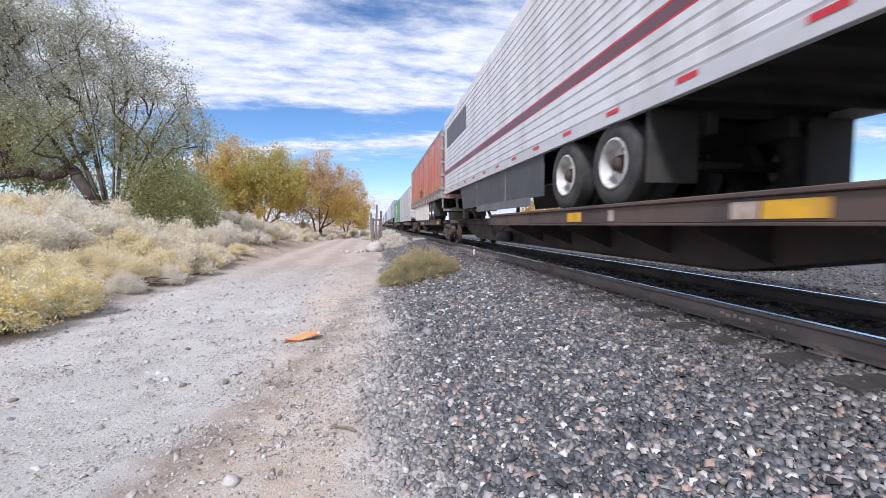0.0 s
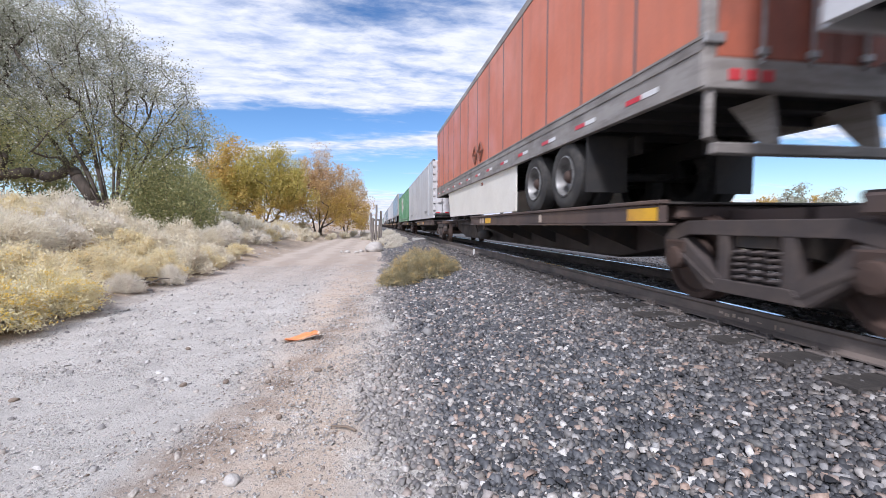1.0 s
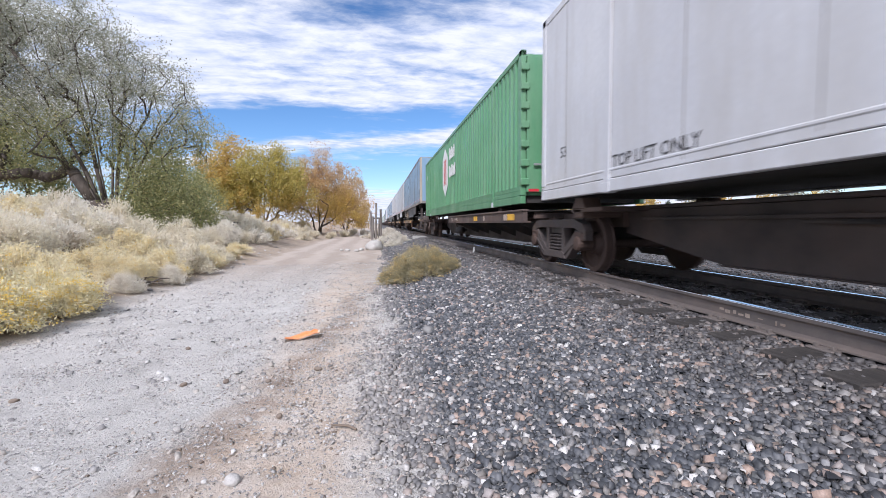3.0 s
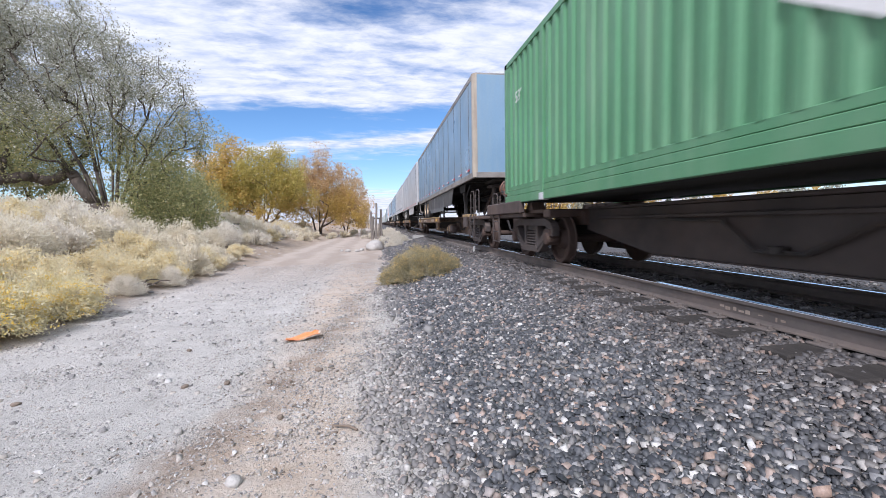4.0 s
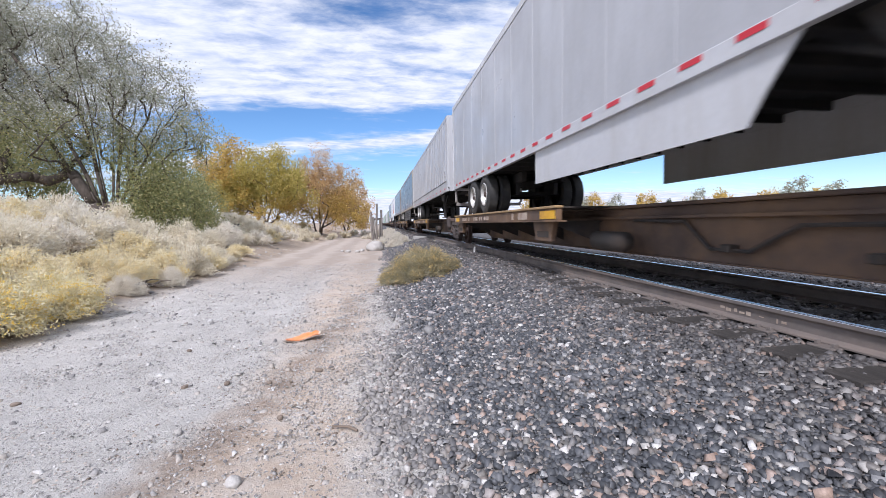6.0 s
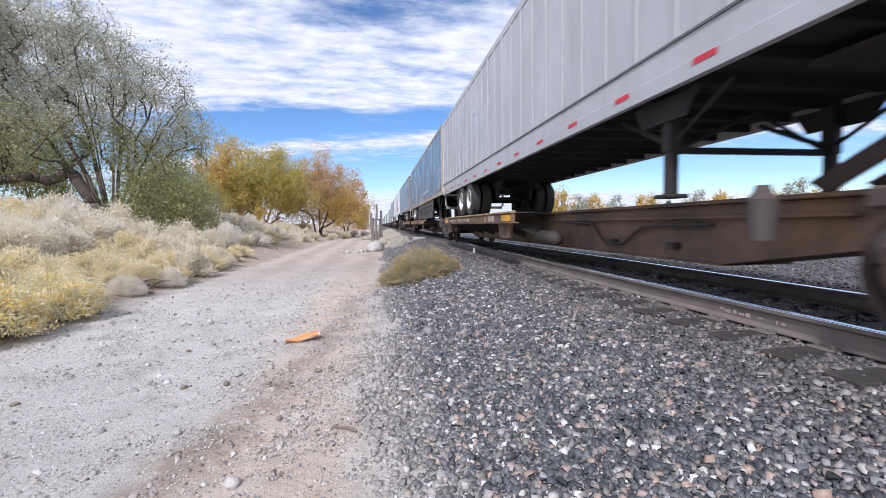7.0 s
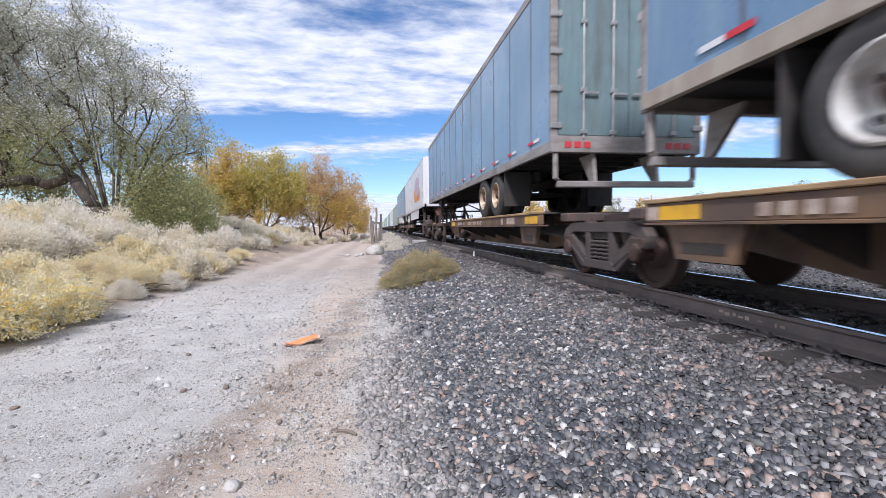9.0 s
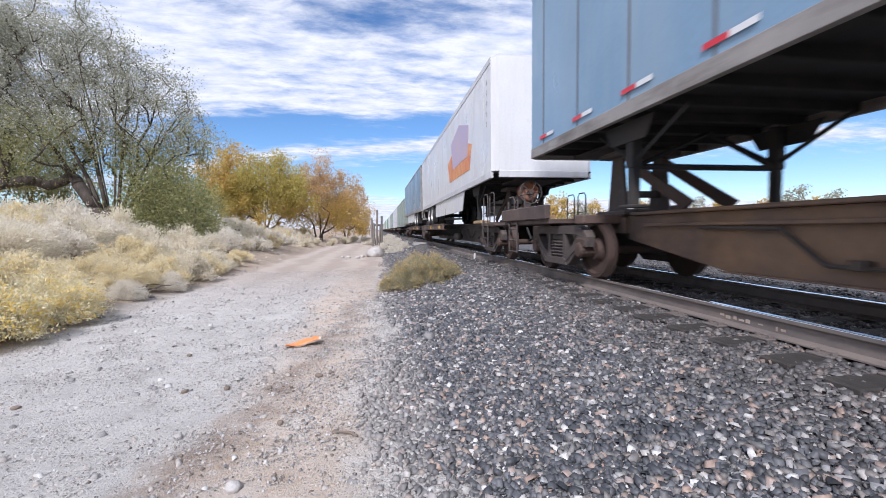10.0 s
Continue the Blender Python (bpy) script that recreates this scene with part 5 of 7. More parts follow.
def bars(n, y, z, w, hgt, gap, material, upright=True):
    """Unreadable characters as plain bars, in a column or a row, on both sides."""
    def put(tr, low, top):
        for sd in (-1, 1):
            x = sd * (BOX_W + 0.016)
            for k in range(n):
                yy, zz = (y, z - k * gap) if upright else (y + k * gap, z)
                part("lettering", Geo().box((min(x, x + sd * 0.004), yy, low + zz), (max(x, x + sd * 0.004), yy + w, low + zz + hgt)), material, tr)
    return put


def column(text, size, gap, y, z, material):
    """Characters one under another on both sides."""
    def put(tr, low, top):
        for k, ch in enumerate(text):
            words("lettering", ch, size, material, tr, pose(-BOX_W - 0.018, y + size * 0.3, low + z - k * gap, 90, 0, -90))
            words("lettering", ch, size, material, tr, pose(BOX_W + 0.018, y - size * 0.3, low + z - k * gap, 90, 0, 90))
    return put


def front_units(tr, low, top):
    """Boxes, cable sockets and a number plate's place on the front wall."""
    part("document_box", Geo().box((-0.35, -0.10, top - 0.75), (-0.05, 0.0, top - 0.25), 0.02), CORNER, tr, "cream document box")
    part("junction_box", Geo().box((-0.35, -0.09, low + 0.35), (-0.1, 0.0, low + 0.75), 0.02), WHITE, tr)
    part("cable_socket", Geo().box((-0.02, -0.12, low + 0.25), (0.28, 0.0, low + 0.7), 0.04), RIM_GREY, tr, "grey cable sockets")
    part("gauge_panel", Geo().box((0.45, -0.03, low + 0.3), (0.85, 0.0, low + 0.62), 0.01), WHITE_BOX, tr)


def emblem(tr, low, top):
    """A bright picture on the side, as plain shapes of its colours."""
    for sd in (-1, 1):
        x = sd * (BOX_W + 0.006)
        part("emblem", Geo().prism([(2.6, low + 0.55), (6.2, low + 0.55), (6.6, low + 1.3), (4.4, low + 1.75), (2.3, low + 1.25)], "x", x - 0.003, x + 0.003), LOGO_GOLD, tr, "faded orange and mauve picture")
        part("emblem", Geo().prism([(2.9, low + 1.0), (5.4, low + 0.95), (5.8, low + 1.9), (4.2, low + 2.25), (2.7, low + 1.9)], "x", x - 0.006 + sd * 0.004, x + 0.006 + sd * 0.002), LOGO_MAUVE, tr)


def diamond(tr, low, top):
    for sd in (-1, 1):
        x = sd * (BOX_W + 0.012)
        for y in (7.45, 8.08):
            g = Geo()
            for a, b in (((y, 0.75), (y + 0.26, 0.98)), ((y + 0.26, 0.98), (y + 0.52, 0.75)), ((y + 0.52, 0.75), (y + 0.26, 0.5)), ((y + 0.26, 0.5), (y, 0.75)), ((y + 0.14, 0.75), (y + 0.38, 0.75))):
                g.tube([(x, a[0], low + a[1]), (x, b[0], low + b[1])], 0.03, 4)
            part("emblem", g, EMBLEM_BROWN, tr, "dark brown diamond emblem")
        part("marker_lamp", Geo().box((min(sd * 1.25, sd * 1.275), 8.3, low - 0.16), (max(sd * 1.25, sd * 1.275), 8.45, low - 0.08), 0.01), EMBLEM_BROWN, tr, "brown oval marker lamp")


def white_line(tr, low, top):
    for sd in (-1, 1):
        x = sd * (BOX_W + 0.004)
        part("side_stripe", Geo().box((min(x, x + sd * 0.004), 5.2, low + 0.52), (max(x, x + sd * 0.004), 8.0, low + 0.6)), WHITE_TAPE, tr)


def container(s, paint, style, length, label, low=0.0, door_first=True, extras=()):
    """A steel container standing on the deck; its own y runs from its leading end."""
    tall, h = 2.9, 1.29
    c = thing("container", label, "container", "trailers and containers on the train")
    L = length
    body = Geo()
    if style == "corrugated":
        depth, pitch = 0.036, 0.28
        n = int((L - 0.3) / pitch)
        for sd in (-1, 1):
            vs, fs = [], []
            prof = [(0.15, 0.0)]
            for k in range(n):
                y = 0.15 + k * pitch
                prof += [(y + 0.07, 0.0), (y + 0.11, depth), (y + 0.21, depth), (y + 0.25, 0.0)]
            prof.append((L - 0.15, 0.0))
            for y, d in prof:
                vs += [(sd * (h - d), y, low + 0.33), (sd * (h - d), y, low + tall - 0.1)]
            for k in range(len(prof) - 1):
                fs.append((2 * k, 2 * k + 2, 2 * k + 3, 2 * k + 1))
            body.add(vs, fs)
        body.box((-h + 0.05, 0.05, low + 0.16), (h - 0.05, L - 0.05, low + tall - 0.06))
    else:
        body.box((-h, 0.04, low + 0.16), (h, L - 0.04, low + tall - 0.06), 0.008)
    bd = part("box", body, paint, c)
    fr = Geo()
    for sd in (-1, 1):
        o = sd * h
        fr.box((min(o + sd * 0.01, o - sd * 0.09), 0, low + 0.16), (max(o + sd * 0.01, o - sd * 0.09), 0.14, low + tall), 0.008)
        fr.box((min(o + sd * 0.01, o - sd * 0.09), L - 0.14, low + 0.22), (max(o + sd * 0.01, o - sd * 0.09), L, low + tall), 0.008)
        fr.box((min(o + sd * 0.01, o - sd * 0.09), 0, low + tall - 0.11), (max(o + sd * 0.01, o - sd * 0.09), L, low + tall - 0.004), 0.008)
        fr.box((min(o + sd * 0.012, o - sd * 0.09), 0, low), (max(o + sd * 0.012, o - sd * 0.09), L, low + 0.15), 0.008)
        if style == "corrugated":
            fr.box((min(o + sd * 0.004, o - sd * 0.07), 0.1, low + 0.155), (max(o + sd * 0.004, o - sd * 0.07), L - 0.1, low + 0.25), 0.006)
            fr.box((min(o - sd * 0.004, o - sd * 0.07), 0.1, low + 0.255), (max(o - sd * 0.004, o - sd * 0.07), L - 0.1, low + 0.34), 0.006)
    part("frame", fr, paint, c)
    for sd in (-1, 1):
        o = sd * h
        # lifting posts a good two metres in from the ends, and castings at their feet
        for y in (1.98, L - 2.12):
            part("lifting_post", Geo().box((min(o - sd * 0.05, o + sd * 0.016), y, low + 0.005), (max(o - sd * 0.05, o + sd * 0.016), y + 0.15, low + tall - 0.01), 0.01), paint if style == "corrugated" else WHITE_BOX, c)
            part("corner_casting", Geo().box((min(o - sd * 0.1, o + sd * 0.02), y - 0.01, low - 0.012), (max(o - sd * 0.1, o + sd * 0.02), y + 0.17, low + 0.12), 0.012), WHITE_BOX, c)
        if style == "smooth":
            g = Geo()
            y = 0.6
            while y < L - 0.4:
                g.box((min(o, o + sd * 0.002), y, low + 0.2), (max(o, o + sd * 0.002), y + 0.012, low + tall - 0.12))
                y += 1.22
            part("panel_seam", g, SEAM if paint is not WHITE_BOX else GREY_RAIL, bd)
            part("side_fold", Geo().prism([(o, low + 0.275), (o + sd * 0.006, low + 0.265), (o + sd * 0.006, low + 0.25), (o, low + 0.24)], "y", 0.2, L - 0.2), paint, bd)
    # doors on the leading end: gaskets, lock rods and hinges
    if door_first:
        for sd in (-1, 1):
            d = part("door", Geo().box((min(sd * 0.012, sd * (h - 0.1)), -0.03, low + 0.22), (max(sd * 0.012, sd * (h - 0.1)), 0.04, low + tall - 0.12), 0.006), paint, c, "closed container door")
            g = Geo()
            for x in (0.35, 0.85):
                g.tube([(sd * x, -0.06, low + 0.12), (sd * x, -0.06, low + tall - 0.06)], 0.018, 6)
                for z in (low + 0.25, low + 0.8, low + 1.8, low + tall - 0.3):
                    g.box((sd * x - 0.05, -0.09, z - 0.04), (sd * x + 0.05, -0.03, z + 0.04), 0.008)
                g.box((sd * x - 0.22, -0.09, low + 0.72), (sd * x, -0.065, low + 0.76), 0.004)
            part("lock_rod", g, BRONZE, d, "steel lock rods and handles")
            hg = Geo()
            for k in range(7):
                z = low + 0.35 + k * 0.36
                hg.box((min(sd * (h - 0.14), sd * (h + 0.02)), -0.06, z), (max(sd * (h - 0.14), sd * (h + 0.02)), 0.02, z + 0.13), 0.01)
            part("hinge", hg, WHITE_BOX if style == "smooth" else paint, d)
            for x in (0.5, 0.95):
                part("reflector", Geo().box((min(sd * x, sd * (x + 0.2)), -0.036, low + 0.23), (max(sd * x, sd * (x + 0.2)), -0.03, low + 0.28)), RED_TAPE, c)
        part("door_gasket", Geo().box((-0.014, -0.035, low + 0.22), (0.014, -0.02, low + tall - 0.12)), BLACK_MARK, c)
    part("floor_beam", Geo().box((-h + 0.15, 0.1, low + 0.02), (h - 0.15, L - 0.1, low + 0.16)), UNDER, c)
    for f in extras:
        f(c)
    m = pose(TRACK_X, s, TRAIN_Z + 1.145)
    c.matrix_basis = m
    # pedestals that carry it over the deck
    p = Geo()
    for y in (1.5, L - 1.5):
        for sd in (-1, 1):
            p.prism([(y + 0.3, -0.16), (y + 0.7, -0.16), (y + 0.6, -0.012), (y + 0.4, -0.012)], "x", sd * 1.0 - 0.13, sd * 1.0 + 0.13)
    p.box((-1.1, 1.4, -0.22), (1.1, 2.3, -0.155), 0.01)
    p.box((-1.1, L - 1.6, -0.22), (1.1, L - 0.7, -0.155), 0.01)
    part("support", p, CAR_BROWN, c)
    LOADS.append((c, m))
    return c


def box_words(text, size, y, z, material, squeeze=1.0, pos=1.294):
    def put(c):
        half = len(text) * size * 0.3 * squeeze
        words("lettering", text, size, material, c, pose(-pos, y + half, z, 90, 0, -90), squeeze)
    return put


def box_emblem(y, z):
    def put(c):
        x = -1.296
        part("emblem", Geo().prism([(y - 0.62, z - 0.55), (y, z - 0.95), (y + 0.62, z - 0.55), (y + 0.62, z + 0.55), (y, z + 0.95), (y - 0.62, z + 0.55)], "x", x - 0.004, x), WHITE_MARK, c, "white six-sided emblem")
        for a in (-0.28, 0.12):
            part("emblem", Geo().prism([(y + a, z - 0.5), (y + a + 0.18, z - 0.5), (y + a + 0.18, z + 0.5), (y + a, z + 0.5)], "x", x - 0.009, x - 0.004), LOGO_RED, c, "red bars")
    return put


def box_blocks(y0, y1, z):
    """A trade name on the side, as plain white blocks."""
    def put(c):
        n = 5
        w = (y1 - y0) / n
        for k in range(n):
            part("emblem", Geo().box((-1.298, y0 + k * w + 0.03, z), (-1.293, y0 + (k + 1) * w - 0.03, z + 0.42 - 0.08 * (k % 2)), 0.0), WHITE_MARK, c, "white block lettering")
    return put


def door_column(text, size, gap, x, z):
    def put(c):
        for k, ch in enumerate(text):
            words("lettering", ch, size, BLACK_MARK, c, pose(x, -0.034, z - k * gap, 90, 0, 0))
    return put


GREY_SKIRT = (SKIRT_GREY, 3.6, 11.0, 0.74, True, False)
trailer(1.42, False, SILVER, "silver", WHITE, "white", (3.35, 4.65), (SKIRT_GREY, 3.3, 10.6, 0.86, True, False), WHITE_BOX,
        "silver ribbed trailer with a maroon stripe and dark skirt", lean=0)
trailer(18.5, False, ORANGE, "orange", ORANGE_DOOR, "grey", (2.75, 4.0), (SKIRT_WHITE, 2.9, 11.2, 0.92, False, False), GREY_RAIL,
        "faded orange trailer with grey lower rail and cream skirt", extras=(diamond,), stretch=0.1)
container(36.25, WHITE_BOX, "smooth", 16.15, "dull white smooth-sided container on low supports",
          extras=(box_words("TOP LIFT ONLY", 0.2, 3.12, 0.30, BLACK_MARK), box_words("TOP LIFT ONLY", 0.2, 13.2, 0.28, BLACK_MARK), box_words("53", 0.22, 15.3, 0.6, BLACK_MARK), door_column("910029", 0.15, 0.24, -1.1, 2.2)))
container(53.45, GREEN, "corrugated", 16.15, "green corrugated container with a white emblem",
          extras=(box_emblem(9.2, 1.65), box_blocks(6.95, 8.35, 1.36), box_blocks(7.1, 8.3, 2.02), box_words("53'", 0.3, 15.2, 1.95, WHITE_MARK)))
trailer(72.6, True, BLUE, "panel", TEAL_DOOR, "rust", (3.44, 4.69), GREY_SKIRT, GREY_RAIL,
        "pale blue panelled trailer with charcoal skirt", corner=CORNER, extras=(front_units,))
trailer(90.1, True, WHITE_DULL, "smooth", WHITE, "white", (3.0, 4.3), (WHITE_BOX, 3.4, 8.2, 0.55, False, False), WHITE_BOX,
        "plain white smooth trailer with short white skirt", extras=(bars(5, 0.55, 2.3, 0.1, 0.13, 0.22, BLACK_MARK),))
trailer(107.6, True, WHITE_DULL, "post", WHITE, "white", (3.6, 4.8), None, WHITE_DULL, "white trailer with upright side posts and red reflectors")
trailer(124.15, True, BLUE_DARK, "panel", TEAL_DOOR, "white", (2.15, 3.45), (SKIRT_GREY, 3.2, 11.2, 0.90, False, True), CORNER,
        "blue panelled trailer with louvred charcoal skirt", corner=CORNER, extras=(white_line,), stretch=0.33)
trailer(143.0, False, BLUE, "panel", TEAL_DOOR, "rust", (3.3, 4.5), None, GREY_RAIL, "pale blue trailer with grimy teal doors and rusty wheels")
trailer(161.7, True, WHITE, "smooth", WHITE, "white", (3.0, 4.3), (WHITE, 3.6, 10.6, 0.62, False, False), WHITE_BOX,
        "white trailer with a bright faded picture", tape=False, extras=(emblem, column("53055", 0.17, 0.26, 0.5, 2.35, BLACK_MARK)))
trailer(179.0, False, BLUE, "panel", TEAL_DOOR, "white", (3.0, 4.3), (WHITE, 3.6, 10.6, 0.62, False, False), GREY_RAIL, "pale blue trailer with white skirt far down the train")
far_kinds = [(SAGE, "corrugated", "grey-green corrugated container far down the train"), (WHITE_BOX, "smooth", "dull white container far down the train"),
             (SAGE, "corrugated", "grey-green corrugated container far down the train"), (WHITE_BOX, "smooth", "dull white container far down the train"),
             (GREEN, "corrugated", "green corrugated container far down the train"), (WHITE_BOX, "smooth", "dull white container far down the train")]
made = {}
for k in range(14):
    paint, style, label = far_kinds[k % 6]
    s = 196.4 + 17.5 * k
    if paint.name in made:
        m = pose(TRACK_X, s, TRAIN_Z + 1.145)
        LOADS.append((copy_thing(made[paint.name], m), m))
    else:
        made[paint.name] = container(s, paint, style, 16.15, label)

# ---- units of the train: where each leading truck stands ----
DULL = [(0.5, 0.47, YELLOW), (1.0, 0.24, PALE_MARK), (2.9, 0.12, PALE_MARK), (3.7, 0.42, YELLOW)]
DULL_MID = [(0.03, 0.5, YELLOW), (3.0, 0.12, PALE_MARK), (6.25, 0.5, YELLOW), (6.9, 0.2, PALE_MARK), (7.16, 0.18, PALE_MARK)]
DULL_FAR = [(4.05, 0.5, YELLOW), (4.62, 0.25, PALE_MARK), (5.4, 0.12, PALE_MARK), (7.28, 0.5, YELLOW)]
LETTER = [(0.06, 0.62, YELLOW), (1.3, 0.5, PALE_MARK), (2.1, 0.12, PALE_MARK), (7.86, 0.52, YELLOW), (8.4, 0.17, PALE_MARK)]


def reporting(car, y):
    """The car's own stencilled mark on its side beam."""
    words("lettering", "TTAX", 0.15, PALE_MARK, car, pose(-1.348, y, 0.835, 90, 0, -90), 1.2)
    words("lettering", "554100", 0.15, PALE_MARK, car, pose(-1.348, y - 0.75, 0.835, 90, 0, -90), 1.3)


TRUCKS_A = [0.95, 18.2, 35.4, 52.45, 68.8]
TRUCKS_B = [73.4, 89.95, 107.3, 124.7, 142.0, 158.6]
TRUCKS_C = [162.9, 179.8, 197.1, 214.4, 231.7, 248.8]
for trucks, firsts, hitches, paint, edge, marks in (
        (TRUCKS_A, (1, 1, 1, 1), (1, 1, 0, 0), CAR_BROWN, CAR_BROWN, DULL),
        (TRUCKS_B, (0, 0, 0, 0, 1), (1, 1, 1, 1, 1), CAR_RUST, CAR_EDGE, LETTER),
        (TRUCKS_C, (0, 1, 0, 0, 0), (1, 1, 0, 0, 0), CAR_BROWN, CAR_BROWN, DULL)):
    n = len(trucks) - 1
    for i in range(n):
        u = spine_car(trucks[i], trucks[i + 1] - trucks[i], bool(firsts[i]), bool(hitches[i]), i == 0 and trucks is not TRUCKS_A, i == n - 1, paint, edge, {1: DULL_MID, 2: DULL_FAR}.get(i, marks) if trucks is TRUCKS_A else marks, trucks[i] < 170)
        if trucks is TRUCKS_A and i == 3:
            reporting(u, 8.6)
        if trucks is TRUCKS_B:
            d0 = 1.4 if firsts[i] else trucks[i + 1] - trucks[i] - 10.1
            words("lettering", "53", 0.15, PALE_MARK, u, pose(-1.348, d0 + 6.4, 0.835, 90, 0, -90), 1.3)
            for q in (7.2, 7.03, 6.86, 6.69, 5.6, 5.42, 5.24, 4.9, 4.72, 4.4, 4.22, 4.04):
                part("marking", Geo().box((-1.348, d0 + q, 0.835), (-1.3425, d0 + q + 0.1, 0.93)), PALE_MARK, u, "worn stencilled characters")
plain = CARS[-3][0]
for k in range(12):
    s = 252.8 + 17.5 * k
    CARS.append((copy_thing(plain, pose(TRACK_X, s, TRAIN_Z)), s))


def motions():
    """The whole train rolls towards -y at one speed; its wheels turn with it."""
    def rows(m):
        return [(t, Matrix.Translation((0, -SPEED * t, 0)) @ m) for t in range(11)]
    for car, s in CARS:
        walk(car, rows(pose(TRACK_X, s, TRAIN_Z)))
    for load, m in LOADS:
        walk(load, rows(m))
    turn = math.degrees(SPEED / 30 / 0.42)
    for w, e in WHEELS:
        walk(w, [(k / 30, pose(0, e, 0.42, turn * k, 0, 0)) for k in range(301)])

# ---- plants ----


def leaf_cloud(points, size, seed, name, material, droop=0.3):
    """Small pointed leaves, one at each point."""
    r = np.random.default_rng(seed)
    n = len(points)
    a = r.normal(size=(n, 3))
    a[:, 2] -= droop
    a /= np.linalg.norm(a, axis=1)[:, None]
    b = np.cross(a, r.normal(size=(n, 3)))
    b /= np.linalg.norm(b, axis=1)[:, None] + 1e-9
    ln = (size * r.uniform(0.6, 1.3, n))[:, None]
    wd = ln * r.uniform(0.25, 0.4, n)[:, None]
    c = np.cross(a, b) * ln * 0.12
    p = np.asarray(points)
    v = np.stack([p, p + a * ln * 0.5 + b * wd + c, p + a * ln, p + a * ln * 0.5 - b * wd + c], 1).reshape(-1, 3)
    f = np.arange(4 * n).reshape(-1, 4)
    return fast_mesh(name, v, f, material)


def tree(name, label, x, y, lobes, stems, clumps, leaves, leaf, materials, seed, spread=0.55, bark=BARK, thick=0.2, split=None):
    """A tree whose limbs grow from its stems to clumps spread through its lobes. lobes: across, along, height, radius."""
    r = np.random.default_rng(seed)
    z0 = float(ground_z(x, y)) - 0.08
    t = thing(name, label, "tree", at=pose(x, y, z0))
    wts = np.array([q[3] ** 3 for q in lobes])
    pick = r.choice(len(lobes), clumps, p=wts / wts.sum())
    L = np.array(lobes)[pick]
    d = r.normal(size=(clumps, 3))
    d /= np.linalg.norm(d, axis=1)[:, None]
    tips = L[:, :3] + d * (L[:, 3] * r.random(clumps) ** 0.45)[:, None] * np.array([1, 1, 1.1])
    tips = tips[tips[:, 2] > 0.35]
    nodes, parent, = [np.zeros(3)], [-1]
    for sx, sy, sh in stems:
        last, base = 0, np.array([sx * 0.12, sy * 0.12, 0.0])
        for k in range(1, 7):
            q = k / 6
            nodes.append(base + np.array([sx * q ** 1.45, sy * q ** 1.45, sh * q]) + r.normal(0, 0.05, 3))
            parent.append(last if k > 1 else 0)
            last = len(nodes) - 1
    order = np.argsort(np.linalg.norm(tips - np.array([0, 0, 1.5]), axis=1))
    ends = []
    for i in order:
        p = tips[i]
        A = np.array(nodes)
        flat = np.linalg.norm(A[:, :2] - p[:2], axis=1)
        dist = np.linalg.norm(A - p, axis=1) + 1.6 * np.clip(A[:, 2] + 0.75 * flat - p[2], 0, None) + 1.0 * (A[:, 2] < 0.5)
        dist[0] = 1e9
        j = int(np.argmin(dist))
        q0 = np.array(nodes[j])
        prev = j
        steps = 3
        for k in range(1, steps + 1):
            q = k / steps
            nodes.append(q0 + (p - q0) * q + np.array([0, 0, -0.06 * math.sin(q * math.pi) * np.linalg.norm(p - q0)]) + (r.normal(0, 0.03, 3) if k < steps else 0))
            parent.append(prev)
            prev = len(nodes) - 1
        ends.append(prev)
    n = len(nodes)
    load = np.zeros(n)
    for e in ends:
        load[e] += 1
    for i in range(n - 1, 0, -1):
        load[parent[i]] += load[i]
    rad = np.clip(thick * np.sqrt(load / max(load[1:].max(), 1)), 0.008, None)
    g = Geo()
    for i in range(1, n):
        p = parent[i]
        if p == 0 and i > 0:
            continue
        g.tube([nodes[p], nodes[i]], [rad[p] if rad[p] < rad[i] * 1.8 else rad[i] * 1.3, rad[i]], 5 if rad[i] < 0.05 else 8)
    for sx, sy, sh in stems:
        i = [k for k in range(1, n) if parent[k] == 0 and np.linalg.norm(nodes[k][:2] - np.array([sx, sy]) * (0.12 + (1 / 6) ** 1.45)) < 0.35]
        for k in i:
            g.tube([(sx * 0.1, sy * 0.1, -0.1), nodes[k]], [rad[k] * 1.35, rad[k]], 8)
    part("trunk", fast_mesh_from(g, "trunk", bark), bark, t, "furrowed dark stems and limbs")
    per = leaves // max(len(tips), 1)
    pts = np.repeat(tips, per, 0)
    off = np.clip(r.normal(size=pts.shape), -1.7, 1.7) * spread * np.repeat(r.uniform(0.55, 1.25, len(tips)), per)[:, None] * np.array([0.5, 0.5, 0.62])
    pts = pts + off
    pts = pts[pts[:, 2] > 0.15]
    if split is None:
        part("crown", leaf_cloud(pts, leaf, seed, "crown", materials[0]), materials[0], t)
    else:
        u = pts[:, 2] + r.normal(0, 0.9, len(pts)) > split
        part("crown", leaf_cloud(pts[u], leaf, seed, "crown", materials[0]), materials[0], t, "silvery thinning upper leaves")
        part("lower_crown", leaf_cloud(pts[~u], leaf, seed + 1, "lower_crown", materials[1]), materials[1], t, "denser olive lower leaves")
    return t


def fast_mesh_from(g, name, material):
    me = bpy.data.meshes.new(name)
    me.from_pydata(g.v, [], g.f)
    me.materials.append(material)
    me.polygons.foreach_set("use_smooth", [True] * len(me.polygons))
    return me


